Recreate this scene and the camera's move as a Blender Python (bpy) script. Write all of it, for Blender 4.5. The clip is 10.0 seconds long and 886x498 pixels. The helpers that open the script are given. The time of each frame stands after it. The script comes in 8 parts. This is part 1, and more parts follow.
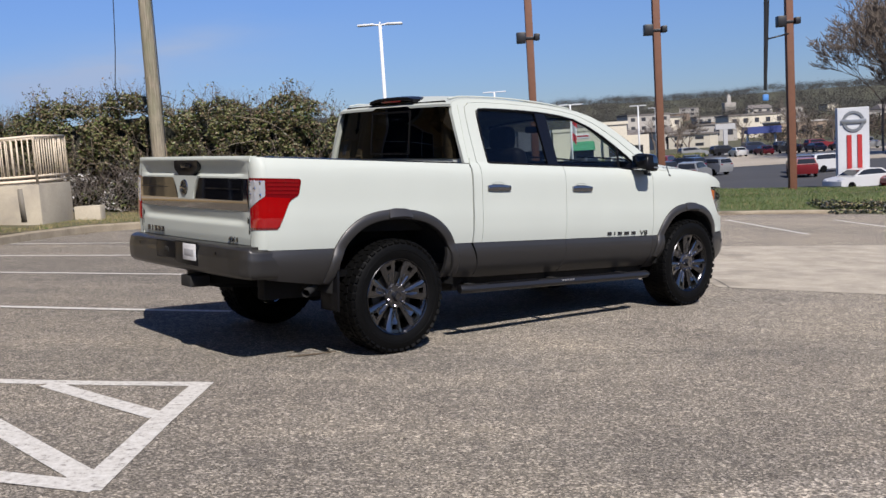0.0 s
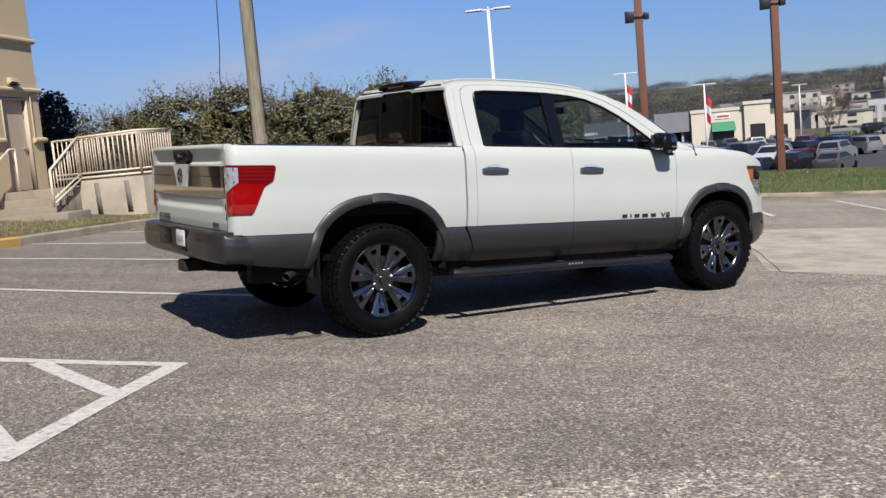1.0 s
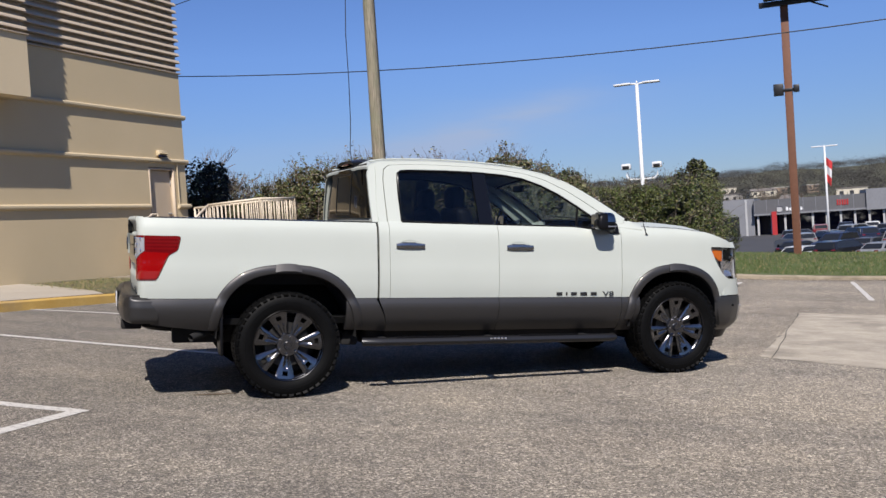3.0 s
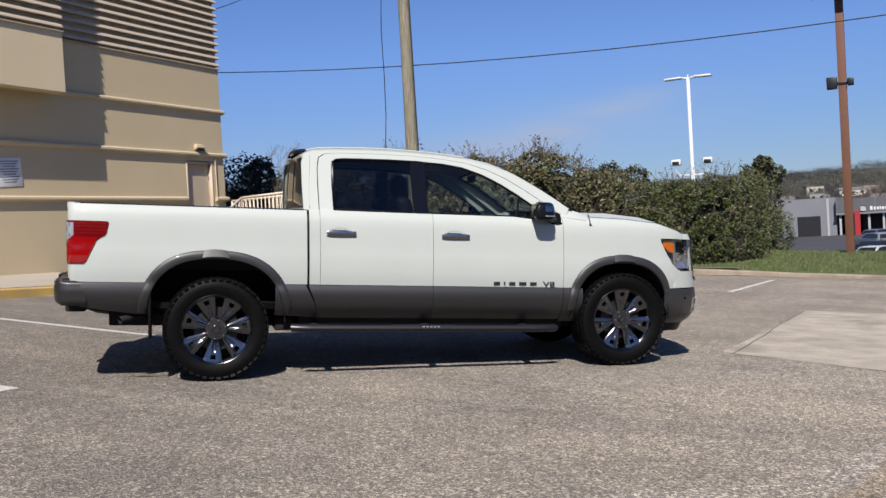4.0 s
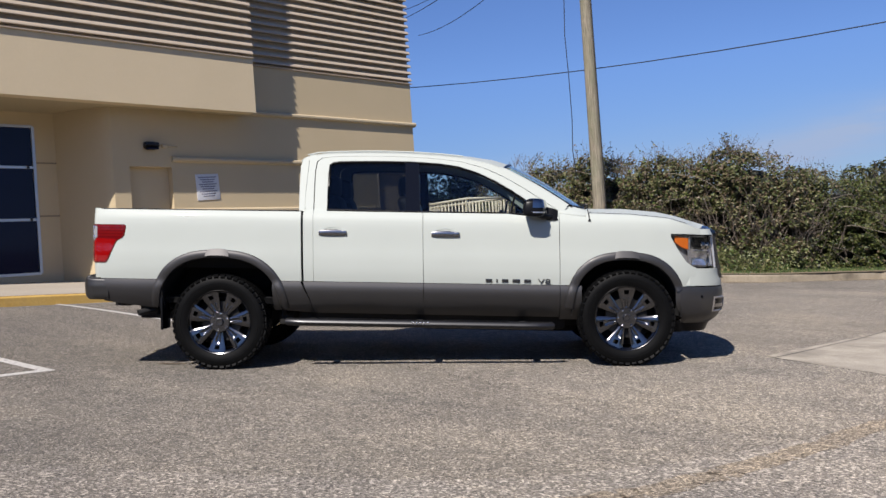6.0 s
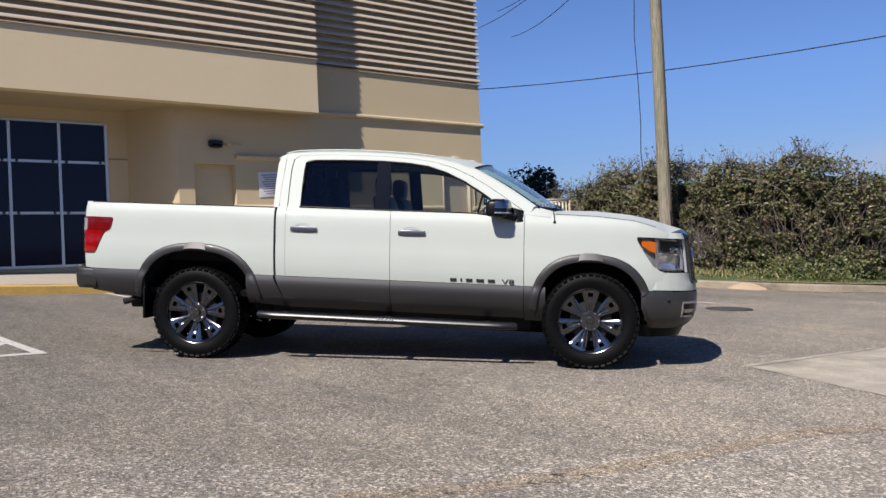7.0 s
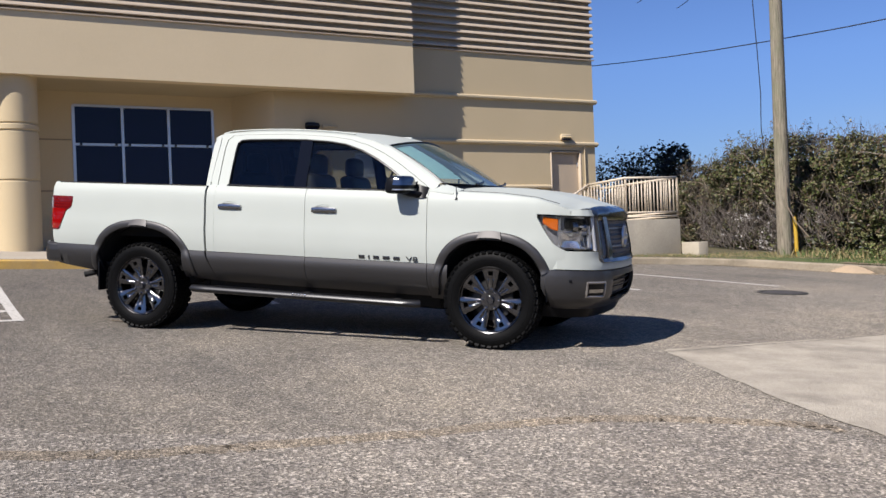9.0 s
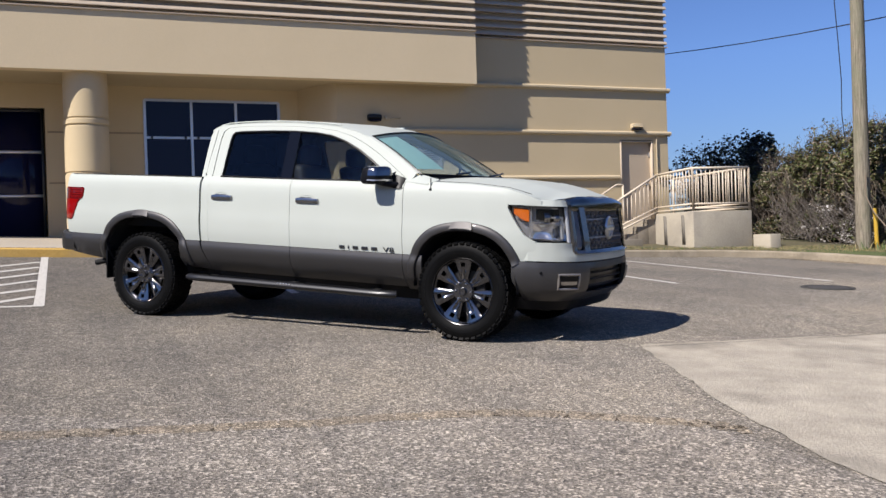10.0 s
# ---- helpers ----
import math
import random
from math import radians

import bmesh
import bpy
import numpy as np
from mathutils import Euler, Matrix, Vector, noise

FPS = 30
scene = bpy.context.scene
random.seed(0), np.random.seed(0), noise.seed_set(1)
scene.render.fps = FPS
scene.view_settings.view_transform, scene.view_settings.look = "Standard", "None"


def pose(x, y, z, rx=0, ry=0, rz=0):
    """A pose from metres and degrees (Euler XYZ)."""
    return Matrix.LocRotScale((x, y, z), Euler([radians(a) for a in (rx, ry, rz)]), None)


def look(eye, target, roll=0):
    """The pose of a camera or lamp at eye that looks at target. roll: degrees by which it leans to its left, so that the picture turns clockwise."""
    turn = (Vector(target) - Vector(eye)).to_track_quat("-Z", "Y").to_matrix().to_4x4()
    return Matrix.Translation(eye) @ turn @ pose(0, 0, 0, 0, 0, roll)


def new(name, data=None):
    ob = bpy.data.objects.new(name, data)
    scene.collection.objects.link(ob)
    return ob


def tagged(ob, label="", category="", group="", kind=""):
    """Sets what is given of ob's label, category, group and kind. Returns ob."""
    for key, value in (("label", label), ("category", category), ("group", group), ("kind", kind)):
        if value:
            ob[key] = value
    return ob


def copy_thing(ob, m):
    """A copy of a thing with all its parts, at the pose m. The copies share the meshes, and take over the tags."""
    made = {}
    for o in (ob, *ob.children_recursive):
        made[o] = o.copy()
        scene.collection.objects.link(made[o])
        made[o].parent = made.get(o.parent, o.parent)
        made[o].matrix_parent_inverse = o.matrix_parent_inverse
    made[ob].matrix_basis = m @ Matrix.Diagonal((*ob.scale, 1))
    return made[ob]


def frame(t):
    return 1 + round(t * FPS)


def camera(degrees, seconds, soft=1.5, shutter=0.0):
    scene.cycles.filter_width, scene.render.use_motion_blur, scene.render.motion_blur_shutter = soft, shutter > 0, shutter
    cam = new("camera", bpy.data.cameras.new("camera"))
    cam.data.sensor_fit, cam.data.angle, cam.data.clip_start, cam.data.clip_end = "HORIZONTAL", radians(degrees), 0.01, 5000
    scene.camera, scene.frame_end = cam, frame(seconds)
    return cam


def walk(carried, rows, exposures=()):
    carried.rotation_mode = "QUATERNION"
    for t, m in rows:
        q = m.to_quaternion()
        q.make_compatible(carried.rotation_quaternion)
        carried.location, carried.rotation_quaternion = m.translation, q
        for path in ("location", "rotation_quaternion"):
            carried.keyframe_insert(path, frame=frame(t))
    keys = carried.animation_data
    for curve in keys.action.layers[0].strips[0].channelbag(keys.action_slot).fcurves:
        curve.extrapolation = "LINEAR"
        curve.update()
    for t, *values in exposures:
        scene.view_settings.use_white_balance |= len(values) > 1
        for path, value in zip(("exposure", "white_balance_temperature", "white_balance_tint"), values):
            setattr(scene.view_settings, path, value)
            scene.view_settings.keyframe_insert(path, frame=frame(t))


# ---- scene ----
cam = camera(49.8, 10.0)
METRES, EYE, TILT, LEAN, TURN = 12.22, 1.466, 0.0, 0.0, 0.9
ROWS = [
    (0.0, 0.0, 0.0, 0.0, -0.39, -6.27, 3.6),
    (0.5, 0.0463, 0.0024, -0.0044, 4.33, -6.66, 3.98),
    (1.0, 0.092, 0.0065, -0.0082, 7.97, -6.49, 4.94),
    (1.5, 0.1404, 0.0083, -0.0107, 10.24, -5.56, 4.98),
    (2.0, 0.1848, 0.0126, -0.0121, 14.21, -2.8, 3.92),
    (3.5, 0.3298, 0.0397, -0.0239, 22.46, -1.27, 3.79),
    (4.0, 0.3749, 0.0612, -0.0304, 25.15, -1.27, 3.34),
    (4.5, 0.4223, 0.0809, -0.0346, 30.14, -0.15, 3.46),
    (5.0, 0.4639, 0.1076, -0.0398, 34.26, 0.96, 4.21),
    (5.5, 0.5078, 0.1328, -0.0455, 38.23, 0.44, 4.49),
    (7.0, 0.6275, 0.2288, -0.0592, 48.48, 0.8, 2.6),
    (7.5, 0.6673, 0.2646, -0.0605, 51.92, 0.58, 2.37),
    (8.0, 0.6991, 0.3082, -0.0636, 55.05, 1.07, 1.24),
    (8.5, 0.7285, 0.3551, -0.0672, 57.62, 0.75, 2.0),
    (9.0, 0.7485, 0.4019, -0.0703, 60.73, 0.13, 2.21),
    (9.5, 0.772, 0.4453, -0.072, 63.68, 0.03, 2.38),
    (10.0, 0.7864, 0.4881, -0.0741, 67.36, -0.15, 1.9),
]
walk(cam, [(t, pose(0, 0, EYE, TILT, LEAN, TURN) @ pose(METRES * x, METRES * y, METRES * z, 90 + pitch, roll, yaw)) for t, x, y, z, yaw, pitch, roll in ROWS],
     exposures=[(0.0, 0.36, 6500, 12.0), (4.5, 0.34, 6500, 12.0), (7.5, 0.41, 6500, 12.0), (10.0, 0.485, 6500, 12.0)])

# ---- sky, sun ----
SUN = Vector((0.63, -1.62, 1.78)).normalized()
world = bpy.data.worlds.new("World")
scene.world = world
world.use_nodes = True
wn, wl = world.node_tree.nodes, world.node_tree.links
sky = wn.new("ShaderNodeTexSky")
sky.sky_type, sky.sun_disc = "NISHITA", False
sky.sun_elevation = math.asin(SUN.z)
sky.sun_rotation = math.atan2(SUN.x, SUN.y)
sky.air_density, sky.dust_density, sky.ozone_density = 1.0, 0.0, 5.0
# a thin cirrus streak low over the hedge and faint veils round it
wco = wn.new("ShaderNodeTexCoord")


def wmath(how, a, b=None):
    n = wn.new("ShaderNodeMath")
    n.operation = how
    for i, v in enumerate((a, b)):
        if isinstance(v, (int, float)):
            n.inputs[i].default_value = v
        elif v is not None:
            wl.new(v, n.inputs[i])
    return n.outputs[0]


def wdot(v):
    n = wn.new("ShaderNodeVectorMath")
    n.operation = "DOT_PRODUCT"
    n.inputs[1].default_value = v
    wl.new(wco.outputs["Generated"], n.inputs[0])
    return n.outputs["Value"]


def streak(az, el, tilt, long, wide):
    """A soft streak of cloud at the bearing az (left of +y) and height el, in degrees."""
    a, e, k = radians(az), radians(el), radians(tilt)
    c = Vector((-math.sin(a) * math.cos(e), math.cos(a) * math.cos(e), math.sin(e)))
    right = Vector((math.cos(a), math.sin(a), 0))
    up_ = right.cross(c)
    e1, e2 = right * math.cos(k) + up_ * math.sin(k), up_ * math.cos(k) - right * math.sin(k)
    p, q = wdot(tuple(e1)), wdot(tuple(e2))
    d = wmath("ADD", wmath("POWER", wmath("DIVIDE", wmath("ABSOLUTE", p), long), 2.0), wmath("POWER", wmath("DIVIDE", wmath("ABSOLUTE", q), wide), 2.0))
    return wmath("MULTIPLY", wmath("EXPONENT", wmath("MULTIPLY", d, -1.0)), wmath("GREATER_THAN", wdot(tuple(c)), 0.0))


wmap = wn.new("ShaderNodeMapping")
wmap.inputs["Rotation"].default_value = (0.0, radians(18), radians(-17))
wmap.inputs["Scale"].default_value = (3.0, 3.0, 16.0)
wnz = wn.new("ShaderNodeTexNoise")
wnz.inputs["Scale"].default_value, wnz.inputs["Detail"].default_value, wnz.inputs["Roughness"].default_value = 1.6, 6.0, 0.55
wl.new(wco.outputs["Generated"], wmap.inputs[0]), wl.new(wmap.outputs[0], wnz.inputs["Vector"])
cover = wmath("ADD", wmath("ADD", streak(17, 6.0, 14, 0.085, 0.014), wmath("MULTIPLY", streak(24, 4.2, 10, 0.12, 0.02), 0.7)), wmath("ADD", wmath("MULTIPLY", streak(38, 4.0, 6, 0.16, 0.035), 0.5), wmath("MULTIPLY", streak(20, 4.9, 9, 0.17, 0.034), 0.6)))
cover = wmath("MULTIPLY", cover, wmath("MAXIMUM", wmath("MULTIPLY", wmath("SUBTRACT", wnz.outputs["Fac"], 0.34), 2.3), 0.0))
wmix = wn.new("ShaderNodeMixRGB")
wmix.inputs[2].default_value = (5.3, 6.9, 10.0, 1)
wl.new(cover, wmix.inputs[0])
wtint = wn.new("ShaderNodeMixRGB")
wtint.blend_type = "MULTIPLY"
wtint.inputs[0].default_value, wtint.inputs[2].default_value = 1.0, (0.83, 0.955, 1.31, 1)
wgrad = wn.new("ShaderNodeMapRange")
wgrad.inputs["From Min"].default_value, wgrad.inputs["From Max"].default_value = 0.0, 0.18
wgrad.inputs["To Min"].default_value, wgrad.inputs["To Max"].default_value = 0.77, 1.20
wl.new(wdot((0.0, 0.0, 1.0)), wgrad.inputs["Value"])
weven = wn.new("ShaderNodeVectorMath")
weven.operation = "SCALE"
wl.new(wtint.outputs[0], weven.inputs[0]), wl.new(wgrad.outputs[0], weven.inputs["Scale"])
wl.new(sky.outputs[0], wtint.inputs[1]), wl.new(weven.outputs[0], wmix.inputs[1])
wbg = wn["Background"]
wbg.inputs["Strength"].default_value = 0.053
wl.new(wmix.outputs[0], wbg.inputs["Color"])
sun = new("sun", bpy.data.lights.new("sun", "SUN"))
sun.data.energy, sun.data.angle, sun.data.color = 5.2, radians(0.5), (1.0, 0.95, 0.89)
sun.matrix_world = look(SUN * 60, (0, 0, 0))

# ---- materials ----
def mat(name, col, rough=0.6, metal=0.0, spec=0.5, coat=0.0):
    m = bpy.data.materials.new(name)
    m.use_nodes = True
    b = m.node_tree.nodes["Principled BSDF"]
    b.inputs["Base Color"].default_value = (*col, 1)
    b.inputs["Roughness"].default_value, b.inputs["Metallic"].default_value = rough, metal
    b.inputs["Specular IOR Level"].default_value = spec
    b.inputs["Coat Weight"].default_value, b.inputs["Coat Roughness"].default_value = coat, 0.03
    return m


def node(m, kind, **inputs):
    n = m.node_tree.nodes.new(kind)
    for k, v in inputs.items():
        n.inputs[k.replace("_", " ")].default_value = v
    return n


def link(m, a, b):
    m.node_tree.links.new(a, b)


def coords(m, scale=(1, 1, 1), space="Object"):
    c = node(m, "ShaderNodeTexCoord")
    p = node(m, "ShaderNodeMapping", Scale=scale)
    link(m, c.outputs[space], p.inputs[0])
    return p.outputs[0]


def noise_tex(m, vec, scale, detail=4.0, rough=0.55):
    n = node(m, "ShaderNodeTexNoise", Scale=scale, Detail=detail, Roughness=rough)
    link(m, vec, n.inputs["Vector"])
    return n.outputs["Fac"]


def ramp(m, fac, stops):
    r = node(m, "ShaderNodeValToRGB")
    e = r.color_ramp.elements
    while len(e) < len(stops):
        e.new(0.5)
    for el, (p, c) in zip(e, stops):
        el.position, el.color = p, (*c, 1) if len(c) == 3 else c
    link(m, fac, r.inputs[0])
    return r.outputs[0]


def mix(m, fac, a, b, how="MIX"):
    n = node(m, "ShaderNodeMixRGB")
    n.blend_type = how
    for i, v in ((0, fac), (1, a), (2, b)):
        if isinstance(v, (int, float)):
            n.inputs[i].default_value = v
        elif isinstance(v, tuple):
            n.inputs[i].default_value = (*v, 1) if len(v) == 3 else v
        else:
            link(m, v, n.inputs[i])
    return n.outputs[0]


def bump(m, height, strength=0.3, dist=0.01):
    n = node(m, "ShaderNodeBump", Strength=strength, Distance=dist)
    link(m, height, n.inputs["Height"])
    link(m, n.outputs[0], m.node_tree.nodes["Principled BSDF"].inputs["Normal"])


def base(m, out, slot="Base Color"):
    link(m, out, m.node_tree.nodes["Principled BSDF"].inputs[slot])


def worn(name, c1, c2, rough=0.8, scale=3.0, fine=40.0, bump_s=0.25, dist=0.005, metal=0.0, c3=None):
    """A matt surface with broad patches between two colours, fine grain and relief."""
    m = mat(name, c1, rough, metal)
    v = coords(m)
    big = ramp(m, noise_tex(m, v, scale, 5.0, 0.6), [(0.3, c1), (0.7, c2)])
    fin = noise_tex(m, v, fine, 3.0, 0.6)
    col = mix(m, 0.25, big, ramp(m, fin, [(0.3, tuple(k * 0.6 for k in c1)), (0.7, tuple(min(1, k * 1.3) for k in c2))]))
    if c3:
        col = mix(m, ramp(m, noise_tex(m, v, scale * 0.37, 6.0, 0.65), [(0.52, (0, 0, 0)), (0.68, (0.7, 0.7, 0.7))]), col, c3)
    base(m, col)
    bump(m, fin, bump_s, dist)
    return m


def asphalt_mat(name="old asphalt", k=0.79, grain=1.0, hue=(1.01, 0.91, 0.77), bleach=True):
    """Worn asphalt: binder, pale and dark stones of two sizes, patches, streaks, and bleaching towards +x."""
    m = mat(name, (0.2, 0.19, 0.175), 0.85, spec=0.3)
    v = coords(m)
    c = lambda r: tuple(r * h * k for h in hue)
    def stones(scale, stops):
        vor = node(m, "ShaderNodeTexVoronoi", Scale=scale)
        link(m, v, vor.inputs["Vector"])
        sep = node(m, "ShaderNodeSeparateColor")
        link(m, vor.outputs["Color"], sep.inputs[0])
        return vor, ramp(m, sep.outputs[0], stops)
    va, small = stones(124.0 * grain, [(0.05, c(0.03)), (0.35, c(0.11)), (0.68, c(0.28)), (0.88, c(0.60)), (1.0, c(1.0))])
    vb, large = stones(76.0 * grain, [(0.10, c(0.03)), (0.28, c(0.17)), (0.70, c(0.26)), (0.86, c(0.46)), (0.90, c(1.0)), (1.0, c(1.0))])
    col = mix(m, 0.48, small, large)
    col = mix(m, 0.22, col, ramp(m, noise_tex(m, v, 75.0 * grain, 4.0, 0.8), [(0.36, c(0.03)), (0.5, c(0.25)), (0.64, c(0.70))]))
    mid = ramp(m, noise_tex(m, v, 7.0, 5.0, 0.7), [(0.35, (0.84, 0.84, 0.85)), (0.66, (1.12, 1.11, 1.09))])
    col = mix(m, 1.0, col, mid, "MULTIPLY")
    patch = ramp(m, noise_tex(m, v, 0.4, 6.0, 0.62), [(0.33, (0.78, 0.775, 0.78)), (0.5, (0.97, 0.97, 0.97)), (0.7, (1.14, 1.12, 1.07))])
    col = mix(m, 1.0, col, patch, "MULTIPLY")
    streak = ramp(m, noise_tex(m, coords(m, (0.25, 1.6, 1.0)), 0.8, 5.0, 0.6), [(0.4, (0.86, 0.855, 0.85)), (0.65, (1.08, 1.06, 1.03))])
    col = mix(m, 1.0, col, streak, "MULTIPLY")
    if bleach:
        xyz = node(m, "ShaderNodeSeparateXYZ")
        link(m, v, xyz.inputs[0])
        wob = node(m, "ShaderNodeMath")
        wob.operation = "MULTIPLY_ADD"
        wob.inputs[1].default_value = 3.0
        link(m, noise_tex(m, v, 0.5, 5.0, 0.65), wob.inputs[0]), link(m, xyz.outputs[0], wob.inputs[2])
        mr = node(m, "ShaderNodeMapRange", From_Min=-2.0, From_Max=6.0, To_Min=0.0, To_Max=1.0)
        link(m, wob.outputs[0], mr.inputs[0])
        col = mix(m, 1.0, col, ramp(m, mr.outputs[0], [(0.0, (0.74, 0.74, 0.75)), (0.45, (0.88, 0.88, 0.88)), (1.0, (0.99, 0.98, 0.96))]), "MULTIPLY")
    base(m, col)
    h = mix(m, 0.5, mix(m, 0.5, va.outputs["Distance"], vb.outputs["Distance"]), noise_tex(m, v, 140.0, 3.0, 0.65))
    bump(m, h, 1.0, 0.018)
    m.node_tree.nodes["Principled BSDF"].inputs["Diffuse Roughness"].default_value = 0.8
    return m


def paint_line_mat():
    m = mat("worn white road paint", (0.496, 0.488, 0.464), 0.75)
    v = coords(m)
    wear = noise_tex(m, v, 28.0, 5.0, 0.7)
    col = ramp(m, wear, [(0.33, (0.21, 0.19, 0.17)), (0.44, (0.46, 0.435, 0.39)), (0.7, (0.61, 0.59, 0.545))])
    base(m, col)
    bump(m, noise_tex(m, v, 120.0, 2.0), 0.4, 0.006)
    return m


def carpaint(name, col, rough=0.28, coat=1.0, flake=0.0):
    m = mat(name, col, rough, flake, 0.5, coat)
    v = coords(m)
    base(m, mix(m, 0.35, col, ramp(m, noise_tex(m, v, 1.6, 3.0), [(0.3, tuple(k * 0.94 for k in col)), (0.7, tuple(min(1, k * 1.03) for k in col))])))
    return m


def glass_mat(name, tint, rough=0.0, haze=0.0):
    """Tinted pane: gloss that grows towards grazing, over a see-through tint, with an optional painted teal haze."""
    m = bpy.data.materials.new(name)
    m.use_nodes = True
    nt = m.node_tree
    nt.nodes.clear()
    out = nt.nodes.new("ShaderNodeOutputMaterial")
    tr = nt.nodes.new("ShaderNodeBsdfTransparent")
    tr.inputs[0].default_value = (*tint, 1)
    gl = nt.nodes.new("ShaderNodeBsdfGlossy")
    gl.inputs["Roughness"].default_value = rough
    gl.inputs[0].default_value = (1, 1, 1, 1)
    lw = nt.nodes.new("ShaderNodeLayerWeight")
    lw.inputs[0].default_value = 0.5
    pw = nt.nodes.new("ShaderNodeMath")
    pw.operation = "POWER"
    pw.inputs[1].default_value = 5.0
    ml = nt.nodes.new("ShaderNodeMath")
    ml.operation = "MULTIPLY_ADD"
    ml.inputs[1].default_value, ml.inputs[2].default_value = 0.95, 0.036
    mx = nt.nodes.new("ShaderNodeMixShader")
    nt.links.new(lw.outputs["Facing"], pw.inputs[0]), nt.links.new(pw.outputs[0], ml.inputs[0]), nt.links.new(ml.outputs[0], mx.inputs[0])
    nt.links.new(tr.outputs[0], mx.inputs[1]), nt.links.new(gl.outputs[0], mx.inputs[2])
    last = mx
    # teal diffuse share painted in for the pane's hazy brightness
    if haze:
        df = nt.nodes.new("ShaderNodeBsdfDiffuse")
        df.inputs[0].default_value = (0.44, 0.62, 0.60, 1)
        last = nt.nodes.new("ShaderNodeMixShader")
        last.inputs[0].default_value = haze
        nt.links.new(mx.outputs[0], last.inputs[1]), nt.links.new(df.outputs[0], last.inputs[2])
    nt.links.new(last.outputs[0], out.inputs[0])
    return m


M_ASPHALT = asphalt_mat()
M_ASPHALT2 = asphalt_mat("bleached asphalt", 0.90, 0.85, (1.01, 0.91, 0.775), False)
M_LINE = paint_line_mat()
M_CONC = worn("pale worn concrete", (0.26, 0.225, 0.172), (0.47, 0.413, 0.322), 0.9, 2.8, 60.0, 0.9, 0.012, c3=(0.19, 0.166, 0.13))
M_KERB = worn("weathered concrete kerb", (0.20, 0.163, 0.110), (0.32, 0.27, 0.195), 0.9, 2.6, 40.0, 0.7, 0.010, c3=(0.07, 0.055, 0.038))
M_YKERB = worn("yellow painted kerb", (0.44, 0.264, 0.056), (0.496, 0.32, 0.088), 0.8, 2.5, 40.0, 0.3, 0.004, c3=(0.336, 0.24, 0.12))
M_WALK = worn("sidewalk concrete", (0.336, 0.288, 0.224), (0.4, 0.352, 0.28), 0.9, 0.6, 50.0, 0.3, 0.004)
M_GRASS_GROUND = worn("dry lawn soil", (0.115, 0.09, 0.052), (0.08, 0.078, 0.032), 0.95, 1.2, 30.0, 0.8, 0.03)
M_VERGE = worn("verge lawn", (0.056, 0.088, 0.020), (0.095, 0.105, 0.034), 0.95, 1.0, 25.0, 0.8, 0.03)
M_STUCCO = worn("tan stucco", (0.49, 0.393, 0.24), (0.525, 0.42, 0.26), 0.92, 0.8, 120.0, 0.35, 0.003)
M_FASCIA = worn("light tan stucco", (0.60, 0.487, 0.312), (0.635, 0.515, 0.333), 0.92, 0.8, 120.0, 0.35, 0.003)
M_TRIM = worn("tan stucco trim", (0.475, 0.385, 0.245), (0.505, 0.41, 0.265), 0.9, 2.0, 120.0, 0.3, 0.003)
M_SIDING = worn("tan painted metal siding", (0.43, 0.352, 0.262), (0.465, 0.382, 0.286), 0.55, 1.5, 60.0, 0.1, 0.002)
M_TANDOOR = worn("tan painted steel door", (0.43, 0.345, 0.245), (0.455, 0.365, 0.26), 0.6, 1.5, 60.0, 0.1, 0.002)
M_DARK = worn("dark grime", (0.024, 0.0224, 0.02), (0.04, 0.0368, 0.032), 0.9, 3.0, 50.0)
M_ALU = mat("brushed aluminium frame", (0.55, 0.56, 0.58), 0.35, 0.8)
M_NAVYGLASS = mat("dark tinted shop glass", (0.0064, 0.008, 0.030), 0.05, 0.0, 0.22)
def pole_mat():
    m = mat("weathered wood pole", (0.2, 0.17, 0.12), 0.92)
    v = coords(m, (14.0, 14.0, 0.8))
    grain_ = noise_tex(m, v, 3.0, 7.0, 0.7)
    col = ramp(m, grain_, [(0.32, (0.055, 0.045, 0.032)), (0.44, (0.19, 0.162, 0.118)), (0.60, (0.30, 0.258, 0.192)), (0.8, (0.38, 0.335, 0.26))])
    blot = noise_tex(m, coords(m, (1.0, 1.0, 0.5)), 1.7, 5.0, 0.65)
    col = mix(m, ramp(m, blot, [(0.46, (0, 0, 0)), (0.66, (0.65, 0.65, 0.65))]), col, (0.145, 0.16, 0.09))
    base(m, col)
    bump(m, grain_, 0.9, 0.02)
    return m


M_WOODPOLE = pole_mat()
M_RUST = worn("brown painted steel post", (0.118, 0.048, 0.026), (0.15, 0.064, 0.034), 0.7, 1.0, 20.0)
M_RAIL = worn("cream painted rail", (0.57, 0.48, 0.36), (0.63, 0.54, 0.42), 0.55, 4.0, 40.0, 0.1, 0.002)
M_WHITEMETAL = mat("white painted metal", (0.6, 0.608, 0.608), 0.45)
M_BLACK = mat("black plastic", (0.0096, 0.0096, 0.0104), 0.45)
M_CABLE = mat("black cable", (0.012, 0.012, 0.012), 0.6)
M_PAPER = worn("paper notice", (0.6, 0.6, 0.608), (0.64, 0.64, 0.64), 0.8)
M_INK = mat("grey print", (0.2, 0.2, 0.24), 0.8)

